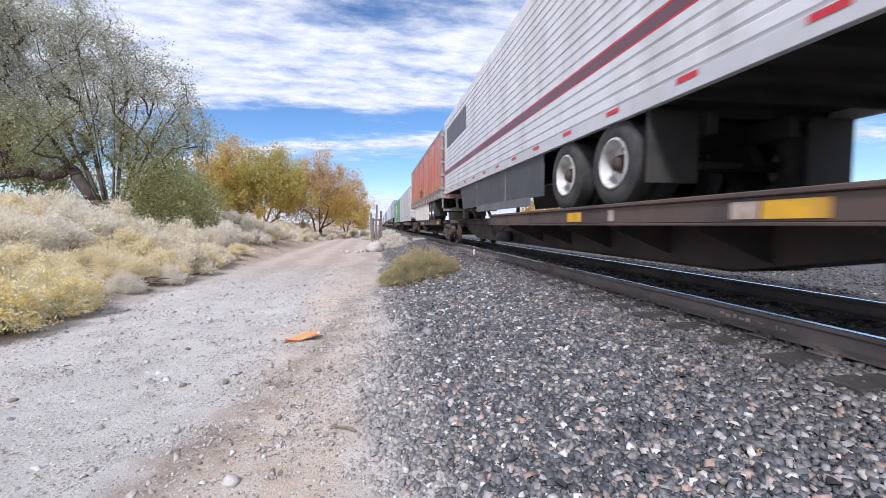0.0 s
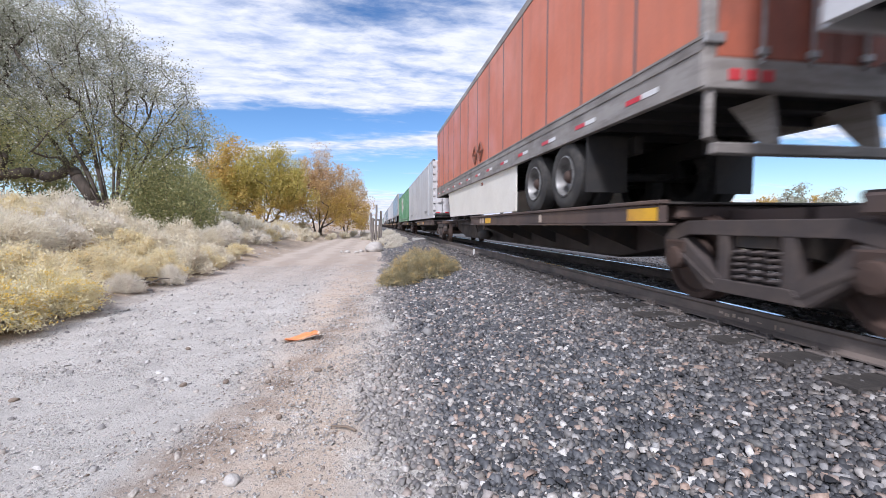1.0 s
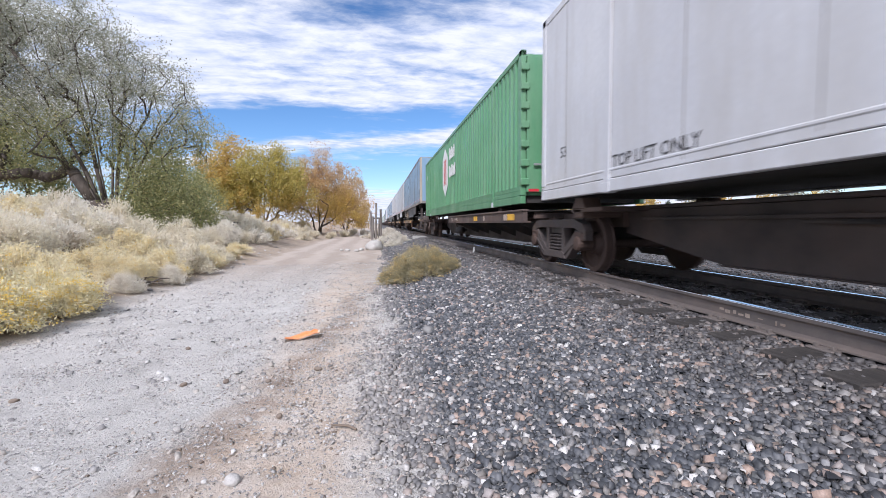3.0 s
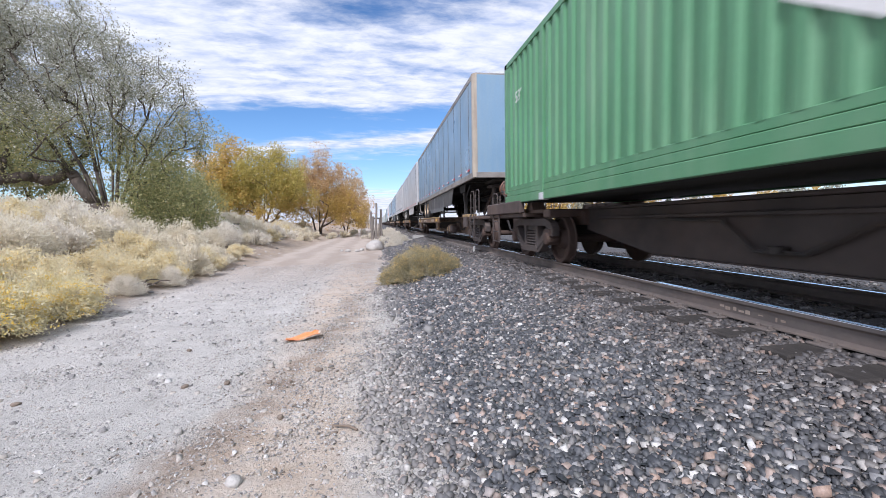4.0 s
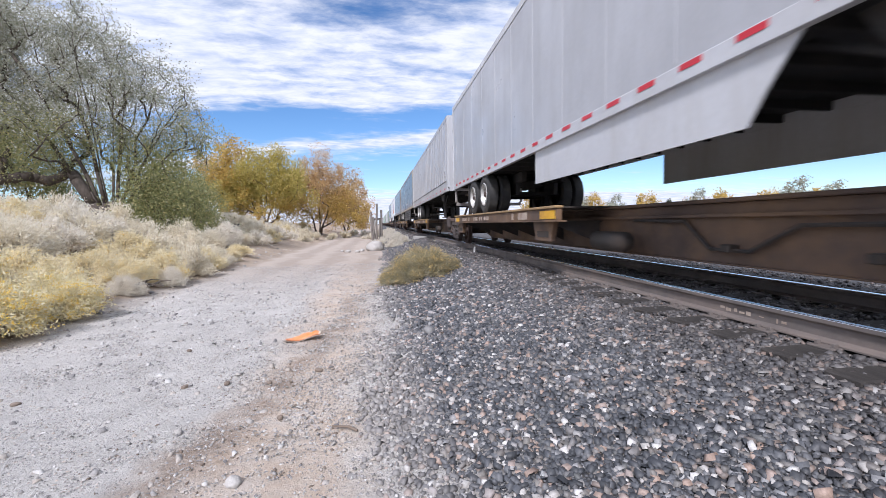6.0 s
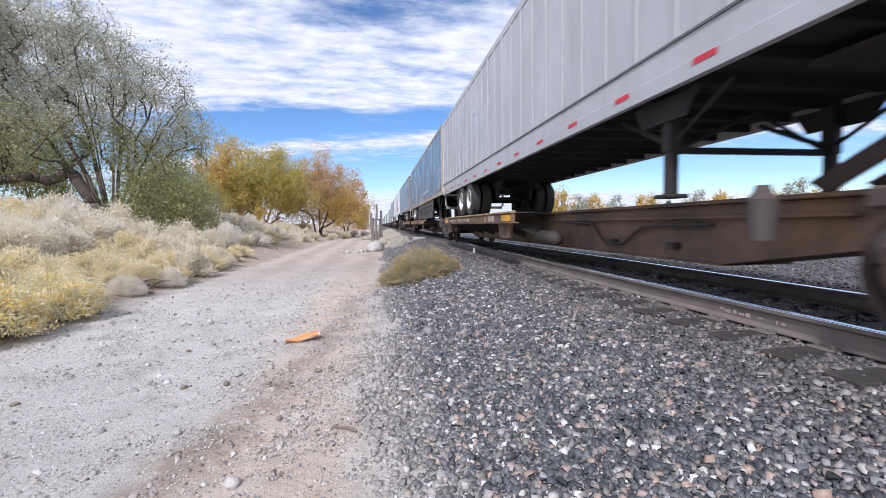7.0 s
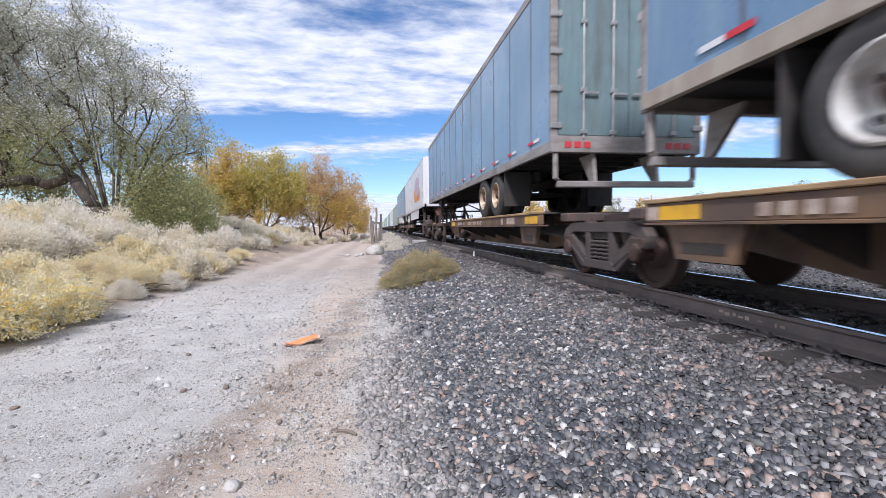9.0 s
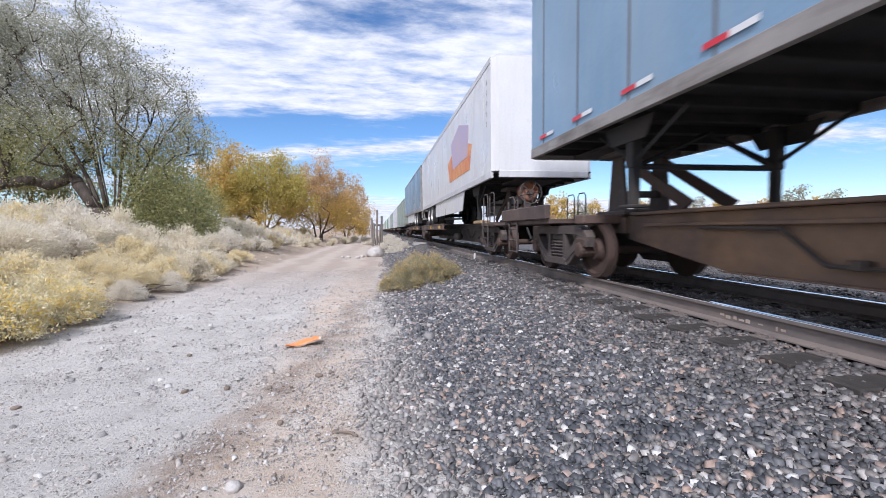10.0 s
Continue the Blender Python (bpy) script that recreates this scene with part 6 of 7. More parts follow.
tree("broadleaf_tree", "tall many-stemmed tree with silver-green leaves on the bank", -11.55, 21.0,
     [(-0.2, 0, 5.6, 2.0), (0.4, 0, 7.6, 1.3), (0.2, -0.2, 8.7, 0.9), (-1.5, 0, 8.0, 1.6), (-1.2, 0, 9.6, 1.2), (-3.3, 0.3, 7.2, 2.1), (-3.7, 0, 9.4, 1.8), (-5.5, 0.3, 6.0, 2.1), (-5.8, 0, 8.5, 2.1), (-7.0, 0.3, 7.0, 1.8), (1.8, 0, 6.1, 1.2), (1.8, 0.2, 7.3, 0.7), (3.2, 0.2, 6.3, 0.85), (3.3, 0, 7.2, 0.5), (3.5, 0.2, 5.1, 1.0), (2.6, 0, 4.3, 1.3), (3.6, 0, 3.7, 0.9), (1.6, 0, 3.6, 1.3), (0.3, 0.4, 3.8, 1.5), (-2.5, -0.3, 4.1, 1.8), (-5.0, 0, 3.4, 1.7), (-7.0, 0, 4.4, 1.6)],
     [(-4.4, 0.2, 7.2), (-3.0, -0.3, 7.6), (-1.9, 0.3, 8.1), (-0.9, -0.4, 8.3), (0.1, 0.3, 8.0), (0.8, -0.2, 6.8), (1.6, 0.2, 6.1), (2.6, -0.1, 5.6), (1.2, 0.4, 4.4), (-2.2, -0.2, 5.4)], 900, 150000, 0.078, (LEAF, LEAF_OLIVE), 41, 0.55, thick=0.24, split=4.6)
tree("broadleaf_tree", "dense green-olive thicket at the foot of the tall tree", -8.6, 20.6,
     [(0.0, 0, 1.3, 1.2), (0.9, 0.2, 1.0, 0.8), (-1.2, 0, 1.3, 1.1), (0.5, 0, 2.5, 0.7), (-0.6, 0.2, 2.9, 0.9), (-1.5, 0.2, 2.4, 1.0), (-2.3, 0.3, 1.2, 1.0), (0.1, 0.1, 3.4, 0.5)], [(-0.8, 0, 2.6), (0.2, 0.2, 2.9), (0.8, -0.1, 1.8)], 150, 30000, 0.085, (LEAF_OLIVE,), 42, 0.85, thick=0.06)
tree("broadleaf_tree", "dark olive tree behind the bank brush", -21.0, 27.0,
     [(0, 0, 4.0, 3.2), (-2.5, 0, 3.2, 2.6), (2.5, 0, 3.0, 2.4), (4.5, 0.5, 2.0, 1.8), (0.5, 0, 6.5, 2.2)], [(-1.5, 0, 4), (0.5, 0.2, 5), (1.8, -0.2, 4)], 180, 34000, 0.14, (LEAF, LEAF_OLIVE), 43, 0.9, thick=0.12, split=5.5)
tree("broadleaf_tree", "rounded olive tree with green and gold leaves", -13.6, 33.0,
     [(0, 0, 2.6, 1.9), (1.2, 0, 1.7, 1.5), (-1.4, 0, 2.2, 1.6), (-2.4, 0.3, 1.4, 1.3)], [(-0.7, 0, 2.5), (0.5, 0.2, 2.8), (1.0, -0.2, 2.0)], 90, 22000, 0.125, (LEAF_OLIVE,), 44, 0.95, thick=0.08)
tree("broadleaf_tree", "yellow-green autumn tree beyond the lane's bend", -10.6, 42.5,
     [(0, 0, 5.2, 2.5), (-2.0, 0, 4.4, 2.2), (2.2, 0, 4.6, 2.2), (0.3, 0, 3.0, 2.4), (-3.2, 0, 2.8, 1.8), (3.0, 0.3, 3.0, 1.8), (0.8, 0, 6.8, 1.3)], [(-1.6, 0, 4.5), (0.2, 0.3, 5.5), (1.6, -0.2, 4.6)], 150, 36000, 0.16, (LEAF_LIME, LEAF_GOLD), 45, 0.85, thick=0.1, split=2.6)
tree("broadleaf_tree", "golden autumn tree behind its neighbours", -14.2, 43.5,
     [(0, 0, 4.0, 2.0), (1.5, 0, 3.0, 1.7), (-1.3, 0, 5.2, 1.6), (0.5, 0, 7.0, 1.4)], [(-0.6, 0, 5), (0.6, 0, 4.6)], 80, 12000, 0.19, (LEAF_GOLD,), 46, 0.8, thick=0.09)
tree("broadleaf_tree", "russet autumn tree with thin bare top twigs", -6.4, 48.5,
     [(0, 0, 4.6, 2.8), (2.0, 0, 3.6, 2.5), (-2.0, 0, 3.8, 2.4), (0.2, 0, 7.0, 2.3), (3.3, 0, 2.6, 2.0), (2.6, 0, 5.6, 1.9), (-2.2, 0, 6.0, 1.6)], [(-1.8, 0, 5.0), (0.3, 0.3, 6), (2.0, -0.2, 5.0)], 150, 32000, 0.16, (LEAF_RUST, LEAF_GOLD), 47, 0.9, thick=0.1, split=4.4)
tree("broadleaf_tree", "russet autumn tree beside the far lane", -4.2, 60.0,
     [(0, 0, 4.2, 2.6), (1.8, 0, 3.0, 2.0), (-2.0, 0, 3.6, 2.2), (0.8, 0, 6.2, 1.8)], [(-1.4, 0, 5.0), (0.8, 0.3, 5)], 110, 18000, 0.2, (LEAF_RUST,), 48, 0.9, thick=0.1)
tree("broadleaf_tree", "thin bare-topped tree behind the gold ones", -17.5, 52.0,
     [(0, 0, 7.0, 2.0), (0.6, 0, 9.2, 1.4), (-1.2, 0, 5.0, 2.0)], [(-0.6, 0, 7), (0.6, 0, 8)], 90, 3500, 0.16, (LEAF_OLIVE,), 49, 0.7, bark=PALE_BARK, thick=0.12)

# the line of trees far beyond the train
far_trees = [
    tree("broadleaf_tree", "distant golden tree beyond the railway", 62.0, 92.0, [(0, 0, 4.2, 2.6), (2.2, 0, 3.2, 2.0), (-2.0, 0, 3.4, 2.2), (0.3, 0, 6.0, 1.8)], [(-0.8, 0, 4), (0.8, 0, 4)], 60, 2600, 0.40, (LEAF_GOLD,), 61, 0.9, thick=0.18),
    tree("broadleaf_tree", "distant green tree beyond the railway", 70.0, 86.0, [(0, 0, 4.6, 2.4), (1.4, 0, 3.4, 2.0), (-1.6, 0, 3.4, 2.0), (0, 0, 6.6, 1.6)], [(-0.6, 0, 4), (0.7, 0, 4)], 60, 2600, 0.40, (LEAF,), 62, 0.9, thick=0.18),
    tree("broadleaf_tree", "distant russet tree beyond the railway", 78.0, 84.0, [(0, 0, 3.6, 2.4), (2.0, 0, 3.0, 1.8), (-2.0, 0, 3.0, 1.8)], [(-0.6, 0, 3.5), (0.7, 0, 3.5)], 50, 2200, 0.40, (LEAF_RUST,), 63, 0.9, thick=0.16),
    tree("conifer_tree", "distant dark narrow conifer beyond the railway", 86.0, 76.0, [(0, 0, 1.6, 1.3), (0, 0, 3.2, 1.1), (0, 0, 4.8, 0.9), (0, 0, 6.4, 0.7), (0, 0, 7.6, 0.4)], [(0.0, 0, 7.5)], 60, 2800, 0.34, (LEAF_DARK,), 64, 0.45, thick=0.14)]
pick = random.Random(77)
for k in range(34):
    a = radians(20 + k * 1.65 + pick.uniform(-0.6, 0.6))
    dist = pick.uniform(105, 170)
    src = far_trees[pick.choice((0, 0, 0, 1, 1, 2, 3))]
    x, y = dist * math.sin(a), dist * math.cos(a)
    c = copy_thing(src, pose(x, y, -0.1, 0, 0, pick.uniform(0, 360)))
    q = pick.uniform(0.75, 1.25)
    c.scale = (q, q, q)


def brush(stems, height, radius, tufts, tuft, material, seed, stem_mat=STEM_GREY, wide=0.005, flower=None, loose=0.74):
    """Meshes of a dry shrub: thin stems fanning from its foot, and fine tufts along their upper parts."""
    r = np.random.default_rng(seed)
    kids = max(9, stems // 18)
    ca, ct = r.uniform(0, 2 * math.pi, kids), np.arccos(r.uniform(0.12, 1.0, kids))
    who = r.integers(0, kids, stems)
    az = ca[who] + r.normal(0, 0.22, stems)
    th = np.clip(ct[who] + r.normal(0, 0.15, stems), 0, 1.5)
    ln = r.uniform(0.78, 1.0, stems) * r.uniform(loose, 1.08, kids)[who]
    tip = np.stack([np.sin(th) * np.cos(az) * radius, np.sin(th) * np.sin(az) * radius, np.cos(th) * height * 0.92 + 0.08 * height], 1) * ln[:, None]
    foot = tip * np.array([0.12, 0.12, 0]) + r.normal(0, 0.02, (stems, 3)) * np.array([1, 1, 0])
    mid = foot * 0.45 + tip * 0.55 + np.array([0, 0, 1.0]) * (0.10 * height)
    side = np.cross(tip - foot, r.normal(size=(stems, 3)))
    side = side / (np.linalg.norm(side, axis=1)[:, None] + 1e-9) * wide
    v = np.stack([foot - side, foot + side, mid + side * 0.7, mid - side * 0.7, tip + side * 0.25, tip - side * 0.25], 1).reshape(-1, 3)
    k = np.arange(stems)[:, None] * 6
    f = np.concatenate([k + np.array([[0, 1, 2, 3]]), k + np.array([[3, 2, 4, 5]])])
    me_s = fast_mesh("stalk", v, f, stem_mat)
    who = r.integers(0, stems, tufts)
    q = (0.35 + 0.67 * r.random(tufts) ** 0.7)[:, None]
    base = np.where(q < 0.55, foot[who] + (mid[who] - foot[who]) * (q / 0.55), mid[who] + (tip[who] - mid[who]) * ((q - 0.55) / 0.45))
    base = base + r.normal(0, 0.075 * radius, (tufts, 3))
    a = (tip - mid)[who]
    a = a / (np.linalg.norm(a, axis=1)[:, None] + 1e-9) + r.normal(0, 0.8, (tufts, 3)) + np.array([0, 0, 0.15])
    a /= np.linalg.norm(a, axis=1)[:, None] + 1e-9
    b = np.cross(a, r.normal(size=(tufts, 3)))
    b /= np.linalg.norm(b, axis=1)[:, None] + 1e-9
    s = (tuft * r.uniform(0.6, 1.4, tufts))[:, None]
    v = np.stack([base - b * s * 0.2, base + b * s * 0.2, base + a * s], 1).reshape(-1, 3)
    v[:, 2] = np.maximum(v[:, 2], 0.01)
    f = np.arange(3 * tufts).reshape(-1, 3)
    leaves = fast_mesh("foliage", v, f, material)
    if flower is None:
        return me_s, leaves
    # small flat-topped heads of flowers on about half of the stems
    heads = r.choice(stems, stems // 2, replace=False)
    per = max(4, tufts // (5 * len(heads)))
    base = np.repeat(tip[heads], per, 0) + r.normal(0, 0.04 * radius, (len(heads) * per, 3)) * np.array([1, 1, 0.5])
    a = r.normal(size=base.shape) + np.array([0, 0, 0.6])
    a /= np.linalg.norm(a, axis=1)[:, None] + 1e-9
    b = np.cross(a, r.normal(size=base.shape))
    b /= np.linalg.norm(b, axis=1)[:, None] + 1e-9
    s = (tuft * r.uniform(0.4, 0.8, len(base)))[:, None]
    v = np.stack([base - b * s * 0.35, base + b * s * 0.35, base + a * s], 1).reshape(-1, 3)
    v[:, 2] = np.maximum(v[:, 2], 0.01)
    return me_s, leaves, fast_mesh("flower_head", v, np.arange(len(v)).reshape(-1, 3), flower)


SHRUBS = {}
FLOWERS = {"yellow": FLOWER_YELLOW, "olive": FLOWER_GOLD, "straw": TUFT_YELLOW}
for kind, mat, seed in (("cream", TUFT_CREAM, 70), ("grey", TUFT_GREY, 80), ("straw", TUFT_STRAW, 90), ("yellow", TUFT_GREEN, 100), ("olive", TUFT_OLIVE, 110)):
    for k in range(3):
        fl = FLOWERS[kind] if kind in FLOWERS else None
        SHRUBS[kind, k] = brush(560, 0.8, 0.8, 17000, 0.04, mat, seed + k, flower=fl)
        SHRUBS[kind, k, "mid"] = brush(260, 0.8, 0.8, 7000, 0.062, mat, seed + k + 300, wide=0.007, flower=fl)
        SHRUBS[kind, k, "far"] = brush(140, 0.8, 0.8, 2400, 0.105, mat, seed + k + 500, wide=0.011, flower=fl)
SHRUB_LABEL = {"cream": "dry cream rabbitbrush gone to seed", "grey": "pale grey leafless sagebrush", "straw": "straw-coloured dry rabbitbrush on the bank", "yellow": "rabbitbrush with bright yellow flower heads", "olive": "olive-gold shrub at the foot of the ballast"}


def shrub(kind, k, x, y, radius, height, turn):
    t = thing("shrub", SHRUB_LABEL[kind], "shrub", "dry brush beside the lane")
    meshes = SHRUBS[kind, k % 3] if y < 11.5 else SHRUBS[kind, k % 3, "mid" if y < 22 else "far"]
    for name, me in zip(("stalk", "foliage", "flower_head"), meshes):
        part(name, me, None, t)
    t.matrix_basis = pose(x, y, float(ground_z(x, y)) - 0.04, 0, 0, turn) @ Matrix.Diagonal((radius / 0.80, radius / 0.80, height / 0.64, 1))


for kind, x, y, rad, hgt in (
        ("yellow", -5.02, 6.2, 0.82, 0.68), ("yellow", -4.95, 7.35, 0.72, 0.66), ("yellow", -6.2, 7.2, 0.85, 0.75), ("straw", -5.5, 8.0, 0.75, 0.62), ("straw", -6.3, 8.5, 0.8, 0.6), ("yellow", -6.0, 5.7, 0.8, 0.68),
        ("grey", -5.05, 9.45, 0.38, 0.36), ("grey", -4.85, 10.75, 0.42, 0.40), ("straw", -5.5, 10.3, 0.75, 0.55), ("straw", -5.2, 11.6, 0.75, 0.62), ("straw", -6.4, 10.6, 0.85, 0.6), ("cream", -5.2, 12.6, 0.8, 0.7),
        ("straw", -5.35, 13.9, 0.8, 0.6), ("straw", -6.2, 12.6, 0.9, 0.7), ("cream", -5.2, 15.2, 0.7, 0.5), ("straw", -5.2, 16.6, 0.55, 0.35), ("straw", -5.5, 18.0, 0.6, 0.4), ("cream", -6.2, 15.5, 0.9, 0.8),
        ("cream", -7.6, 9.9, 0.95, 0.85), ("cream", -8.3, 11.1, 1.05, 0.95), ("cream", -9.3, 10.4, 1.1, 1.0), ("grey", -8.5, 12.8, 1.0, 0.9), ("cream", -9.9, 12.3, 1.1, 1.05), ("straw", -7.4, 13.6, 0.9, 0.75),
        ("cream", -7.6, 15.2, 0.95, 0.8), ("grey", -8.8, 15.0, 0.9, 0.85), ("cream", -7.4, 17.6, 0.95, 0.85), ("grey", -6.7, 19.6, 0.9, 0.9), ("cream", -6.5, 18.4, 0.7, 0.65),
        ("olive", 0.62, 9.75, 0.55, 0.55), ("olive", 1.22, 9.95, 0.62, 0.66), ("olive", 0.95, 10.4, 0.6, 0.74), ("olive", 1.62, 10.2, 0.42, 0.42), ("olive", 0.35, 10.1, 0.4, 0.35)):
    shrub(kind, int(abs(x * 7 + y * 3)), x, y, rad, hgt, (x * 131 + y * 57) % 360)
fill = random.Random(21)
placed = []
tries = 0
while len(placed) < 150 and tries < 6000:
    tries += 1
    y = fill.uniform(5.5, 46)
    x = fill.uniform(-19, -5.7 - 0.02 * y)
    if y < 19 and x > -8.6:
        continue
    if abs(x + 11.9) < 0.8 and abs(y - 21) < 0.8 or y < 0.62 * -x - 0.5:
        continue
    if all((x - a) ** 2 + (y - b) ** 2 > (0.95 + 0.012 * b) ** 2 for a, b in placed):
        placed.append((x, y))
        kind = fill.choice(("cream", "cream", "cream", "grey", "straw"))
        q = fill.uniform(0.75, 1.15)
        shrub(kind, fill.randrange(3), x, y, q, q * fill.uniform(0.75, 0.95), fill.uniform(0, 360))
for x, y, q in ((0.9, 24.6, 0.6), (1.5, 27, 0.7), (0.4, 28, 0.6), (1.2, 31, 0.8), (0.2, 33, 0.7), (1.6, 36, 0.8), (0.7, 39, 0.8), (-0.9, 42, 0.8), (1.4, 44, 0.9), (0.3, 50, 1.0), (-1.6, 55, 1.0), (1.2, 58, 1.0)):
    shrub("grey", int(y), x, y, q, q * 0.7, y * 77)
for x, y, q in ((-4.4, 42, 0.8), (-3.6, 47, 0.9), (-3.0, 54, 0.9), (-5.4, 38, 0.8), (-5.6, 34, 0.8)):
    shrub("cream", int(y), x, y, q, q * 0.75, y * 31)

# ---- rocks, posts and litter ----


def rock(name, label, x, y, size, seed, material, group=""):
    bm = bmesh.new()
    bmesh.ops.create_icosphere(bm, subdivisions=3, radius=0.5)
    for v in bm.verts:
        q = v.co.copy()
        v.co *= 1 + 0.22 * noise.fractal(q * 1.9 + Vector((seed, 0, 0)), 0.9, 2.0, 4)
        v.co = Vector((v.co.x * size[0], v.co.y * size[1], v.co.z * size[2]))
    me = bpy.data.meshes.new(name)
    bm.to_mesh(me)
    bm.free()
    me.materials.append(material)
    me.polygons.foreach_set("use_smooth", [True] * len(me.polygons))
    ob = new(name, me)
    ob.matrix_basis = pose(x, y, float(ground_z(x, y)) + size[2] * 0.27, 0, 0, seed * 40)
    return tagged(ob, label, "rock", group)


rock("boulder", "pale rounded granite boulder beside the lane", -0.12, 23.4, (1.05, 0.8, 0.72), 1, BOULDER)
rock("rock", "large grey rock lying in the ballast", 0.62, 5.25, (0.17, 0.14, 0.12), 2, GREY_ROCK)
rock("rock", "pale loose stone on the wheel track", -0.82, 2.46, (0.115, 0.085, 0.06), 3, BOULDER)
for k, (x, y, q) in enumerate(((-1.55, 22.6, 0.3), (-1.05, 22.3, 0.26), (-0.85, 23.0, 0.3), (-1.9, 23.2, 0.22), (-10.2, 24.0, 0.75), (-9.7, 25.0, 0.5), (-12.4, 22.0, 0.5), (-8.6, 23.5, 0.3))):
    rock("rock", "small pale rock beside the lane", x, y, (q, q * 0.8, q * 0.6), 4 + k, BOULDER, "pale rocks")
for k, (x, y, q) in enumerate(((-1.38, 4.07, 0.05), (-1.0, 4.02, 0.05), (-0.6, 4.3, 0.06), (-2.95, 3.9, 0.05), (-1.75, 4.1, 0.05), (-0.75, 3.3, 0.045), (-2.2, 5.3, 0.05))):
    rock("clod", "dark crumbly clod on the lane", x, y, (q * 1.4, q, q * 0.8), 20 + k, SOIL, "dark clods")


def post(x, y, tall, lean, turn, r=0.075):
    g = Geo()
    pts = [(0.02 * math.sin(k * 1.3 + turn), 0.015 * math.cos(k * 1.7 + turn), tall * k / 6) for k in range(7)]
    g.tube(pts, [r * (1.05 - 0.03 * k + 0.05 * math.sin(k * 2 + turn)) for k in range(7)], 8)
    ob = part("fence_post", g, OLD_WOOD)
    ob.matrix_basis = pose(x, y, float(ground_z(x, y)) - 0.15, lean, lean * 0.6, turn * 60)
    return tagged(ob, "weathered leaning wooden fence post", "fence post", "old fence posts")


for x, y, tall, lean, turn in ((-0.42, 35.5, 2.6, -2.5, 0.3), (-0.12, 35.2, 3.25, 1.2, 1.1), (0.30, 35.8, 2.75, 1.0, 2.0), (-0.28, 36.4, 2.2, 3.0, 3.2), (0.12, 36.2, 2.0, -2.0, 4.0)):
    post(x, y, tall, lean, turn, 0.10)


def litter():
    t = thing("plastic_scrap", "torn orange plastic scrap lying on the wheel track", "litter", at=pose(-0.95, 5.5, 0.022, 0, 0, 12))
    r = random.Random(3)
    for name, mat, lift, grow in (("backing", LITTER_WHITE, 0.0, 1.12), ("sheet", LITTER_ORANGE, 0.008, 1.0)):
        xs, ys = [-0.2 + 0.4 * k / 8 for k in range(9)], [-0.085 + 0.17 * k / 4 for k in range(5)]
        vs, fs = [], []
        for j, b in enumerate(ys):
            for i, a in enumerate(xs):
                edge = 1 + 0.16 * math.sin(i * 2.3 + j) * (abs(j - 2) > 1)
                vs.append((a * grow + 0.015 * math.sin(j * 2.1), b * grow * edge + 0.03 * math.sin(a * 9), lift + 0.025 + 0.022 * math.sin(a * 14 + b * 9) + (0.03 if i > 6 and j > 2 else 0)))
        for j in range(4):
            for i in range(8):
                fs.append((j * 9 + i, j * 9 + i + 1, j * 9 + i + 10, j * 9 + i + 9))
        k = len(vs)
        vs += [(x, y, z - 0.006) for x, y, z in vs]
        fs += [tuple(k + q for q in reversed(f)) for f in fs]
        part(name, Geo().add(vs, fs), mat, t)


litter()


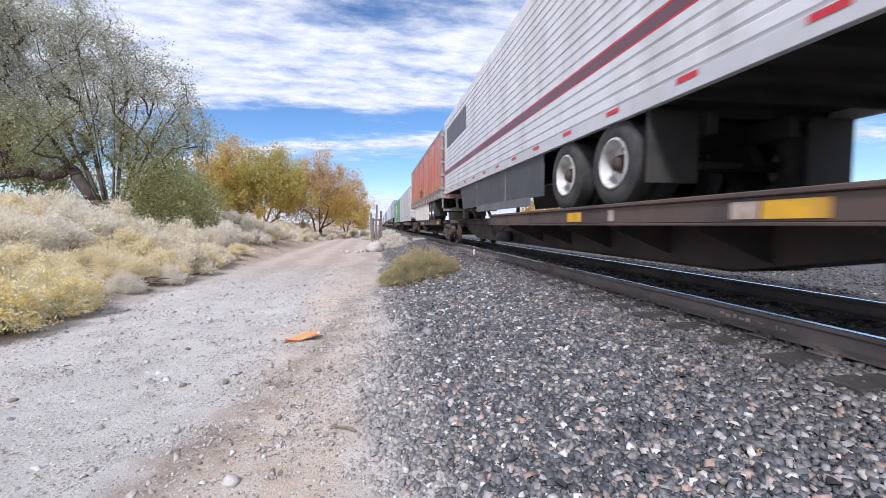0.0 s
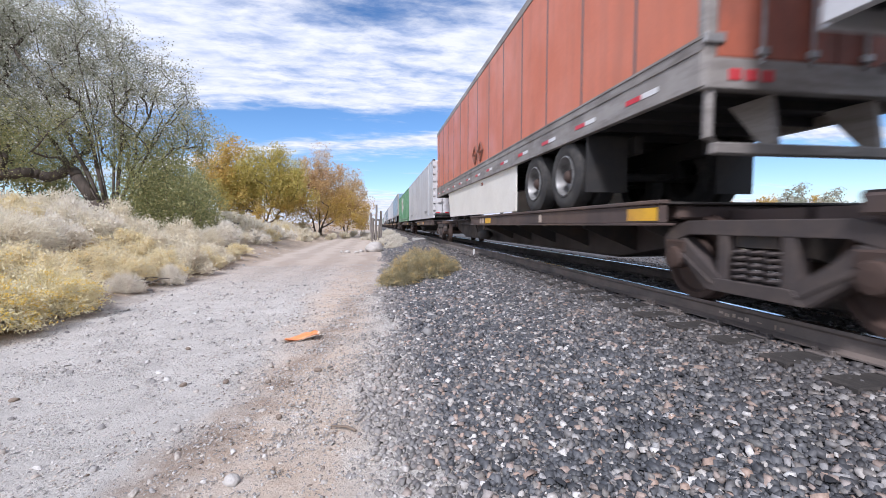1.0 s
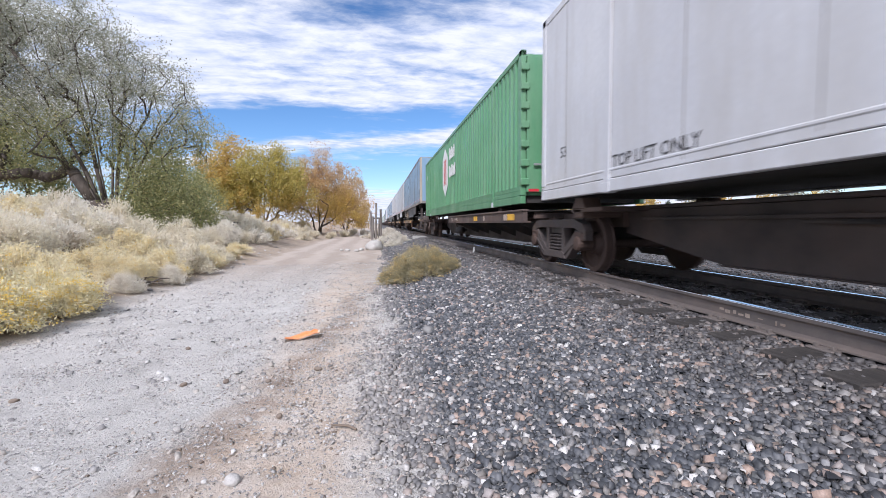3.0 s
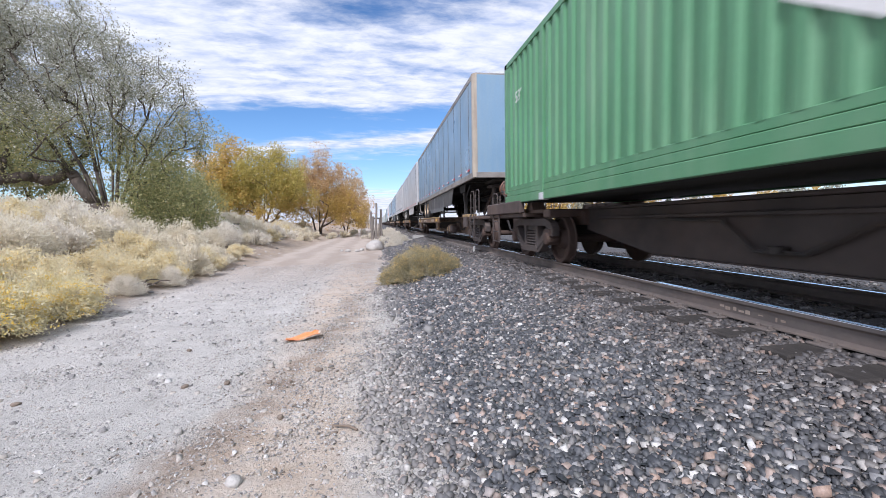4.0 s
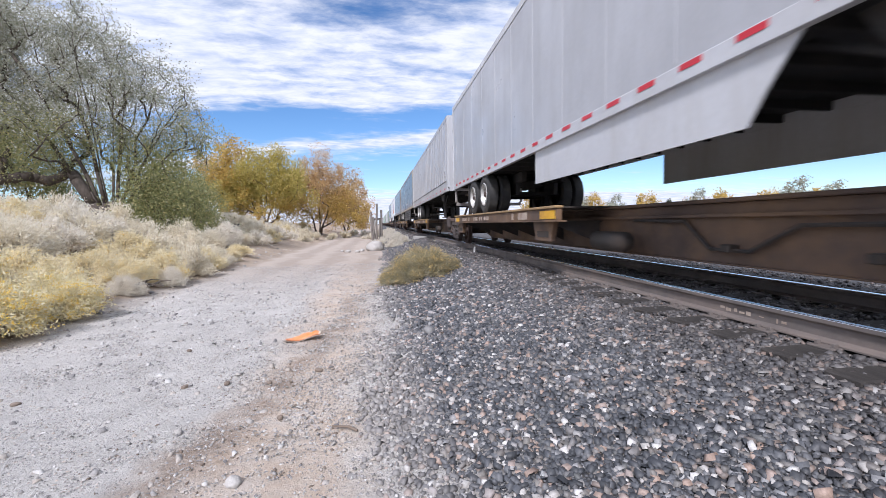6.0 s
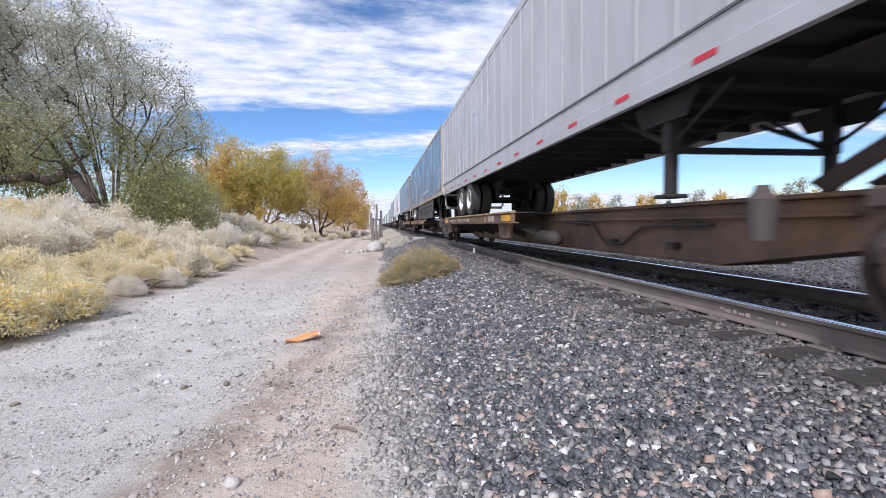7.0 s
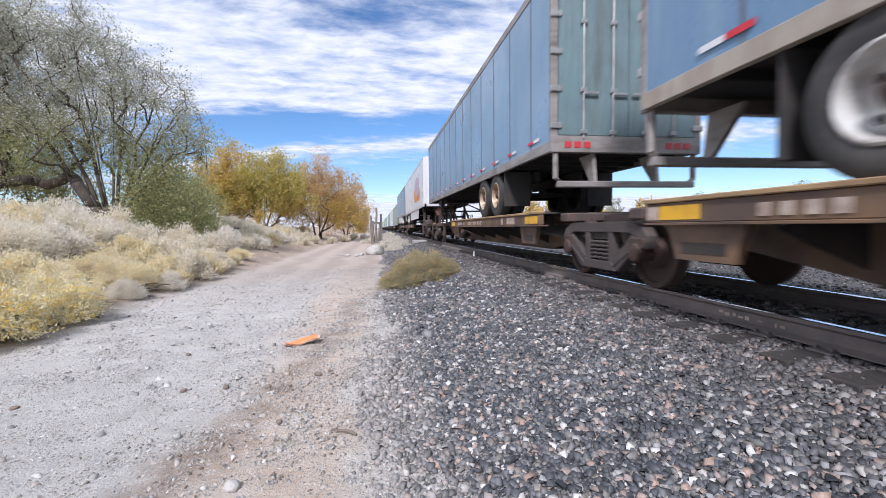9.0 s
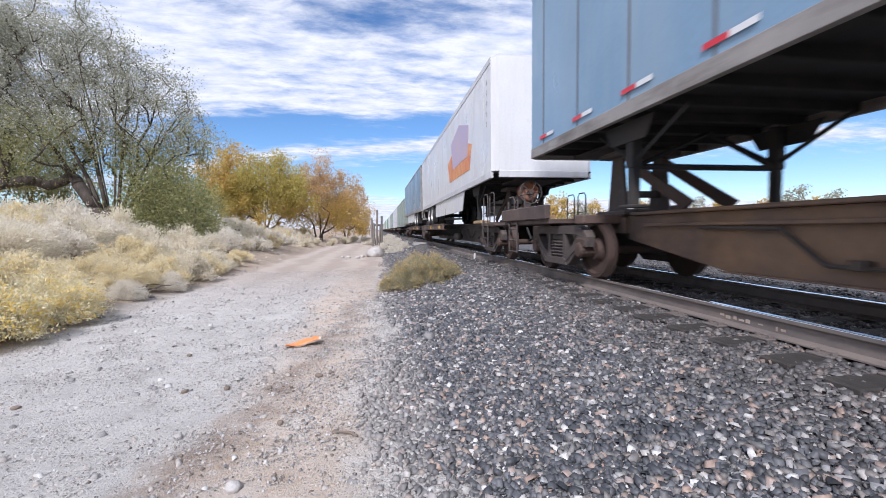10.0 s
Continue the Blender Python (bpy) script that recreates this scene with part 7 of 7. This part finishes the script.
def debris():
    t = thing("brush_pile", "dark pile of old boards and branches on the bank", "debris", at=pose(-9.3, 26.0, float(ground_z(-9.3, 26.0)), 0, 0, 15))
    r = random.Random(8)
    for k in range(14):
        a = r.uniform(0, math.pi)
        ln, z = r.uniform(0.5, 1.2), r.uniform(0.1, 0.6)
        x, y = r.uniform(-0.7, 0.7), r.uniform(-0.5, 0.5)
        d = Vector((math.cos(a), math.sin(a), r.uniform(-0.15, 0.2))) * ln
        part("branch", Geo().tube([Vector((x, y, z)) - d, Vector((x, y, z + 0.05)), Vector((x, y, z)) + d], [0.07, 0.085, 0.05], 6), TIE if k % 3 else OLD_WOOD, t)


debris()


def dead_branch():
    t = thing("fallen_branch", "dark dead branch lying between grey brush", "branch", at=pose(-5.0, 10.05, float(ground_z(-5.0, 10.05)) + 0.03))
    r = random.Random(12)
    for k in range(9):
        p = Vector((r.uniform(-0.35, 0.1), r.uniform(-0.2, 0.2), r.uniform(0.02, 0.12)))
        q = p + Vector((r.uniform(0.2, 0.6), r.uniform(-0.3, 0.3), r.uniform(-0.02, 0.14)))
        part("twig", Geo().tube([p, (p + q) / 2 + Vector((0, 0, 0.05)), q], [0.022, 0.018, 0.008], 5), BARK, t)


dead_branch()
stick = part("stick", Geo().tube([(0, 0, 0.012), (0.06, 0.05, 0.02), (0.13, 0.16, 0.012)], [0.009, 0.010, 0.006], 6), PALE_BARK)
stick.matrix_basis = pose(-0.16, 2.95, 0.006, 0, 0, 100)
tagged(stick, "short pale stick on the gravel", "stick")

# white marker stakes by the near rail, a crossing slab and the road bridge far down the line
for x, y, tall in ((3.02, 13.2, 0.20),):
    g = Geo().box((-0.03, -0.012, 0), (0.03, 0.012, tall), 0.006)
    ob = part("marker_stake", g, WHITE_MARK)
    ob.matrix_basis = pose(x, y, float(ground_z(x, y)), 3, 2, 20)
    tagged(ob, "thin white marker stake in the ballast", "stake", "marker stakes")
slab = part("crossing_panel", Geo().box((2.3, 27.6, 0.36), (3.18, 28.6, 0.60), 0.02), CONCRETE)
tagged(slab, "pale concrete crossing panel beside the rail", "crossing panel")
b = thing("road_bridge", "dark road bridge over the line in the distance", "bridge", at=pose(0, 420, 0))
part("bridge_deck", Geo().box((-4, -4, 5.6), (60, 4, 7.0), 0.1), CAR_DARK, b)
for x in (-3.2, 14.0, 32.0, 50.0):
    part("pier", Geo().box((x - 0.6, -3, -0.5), (x + 0.6, 3, 5.6), 0.05), CONCRETE, b)


motions()
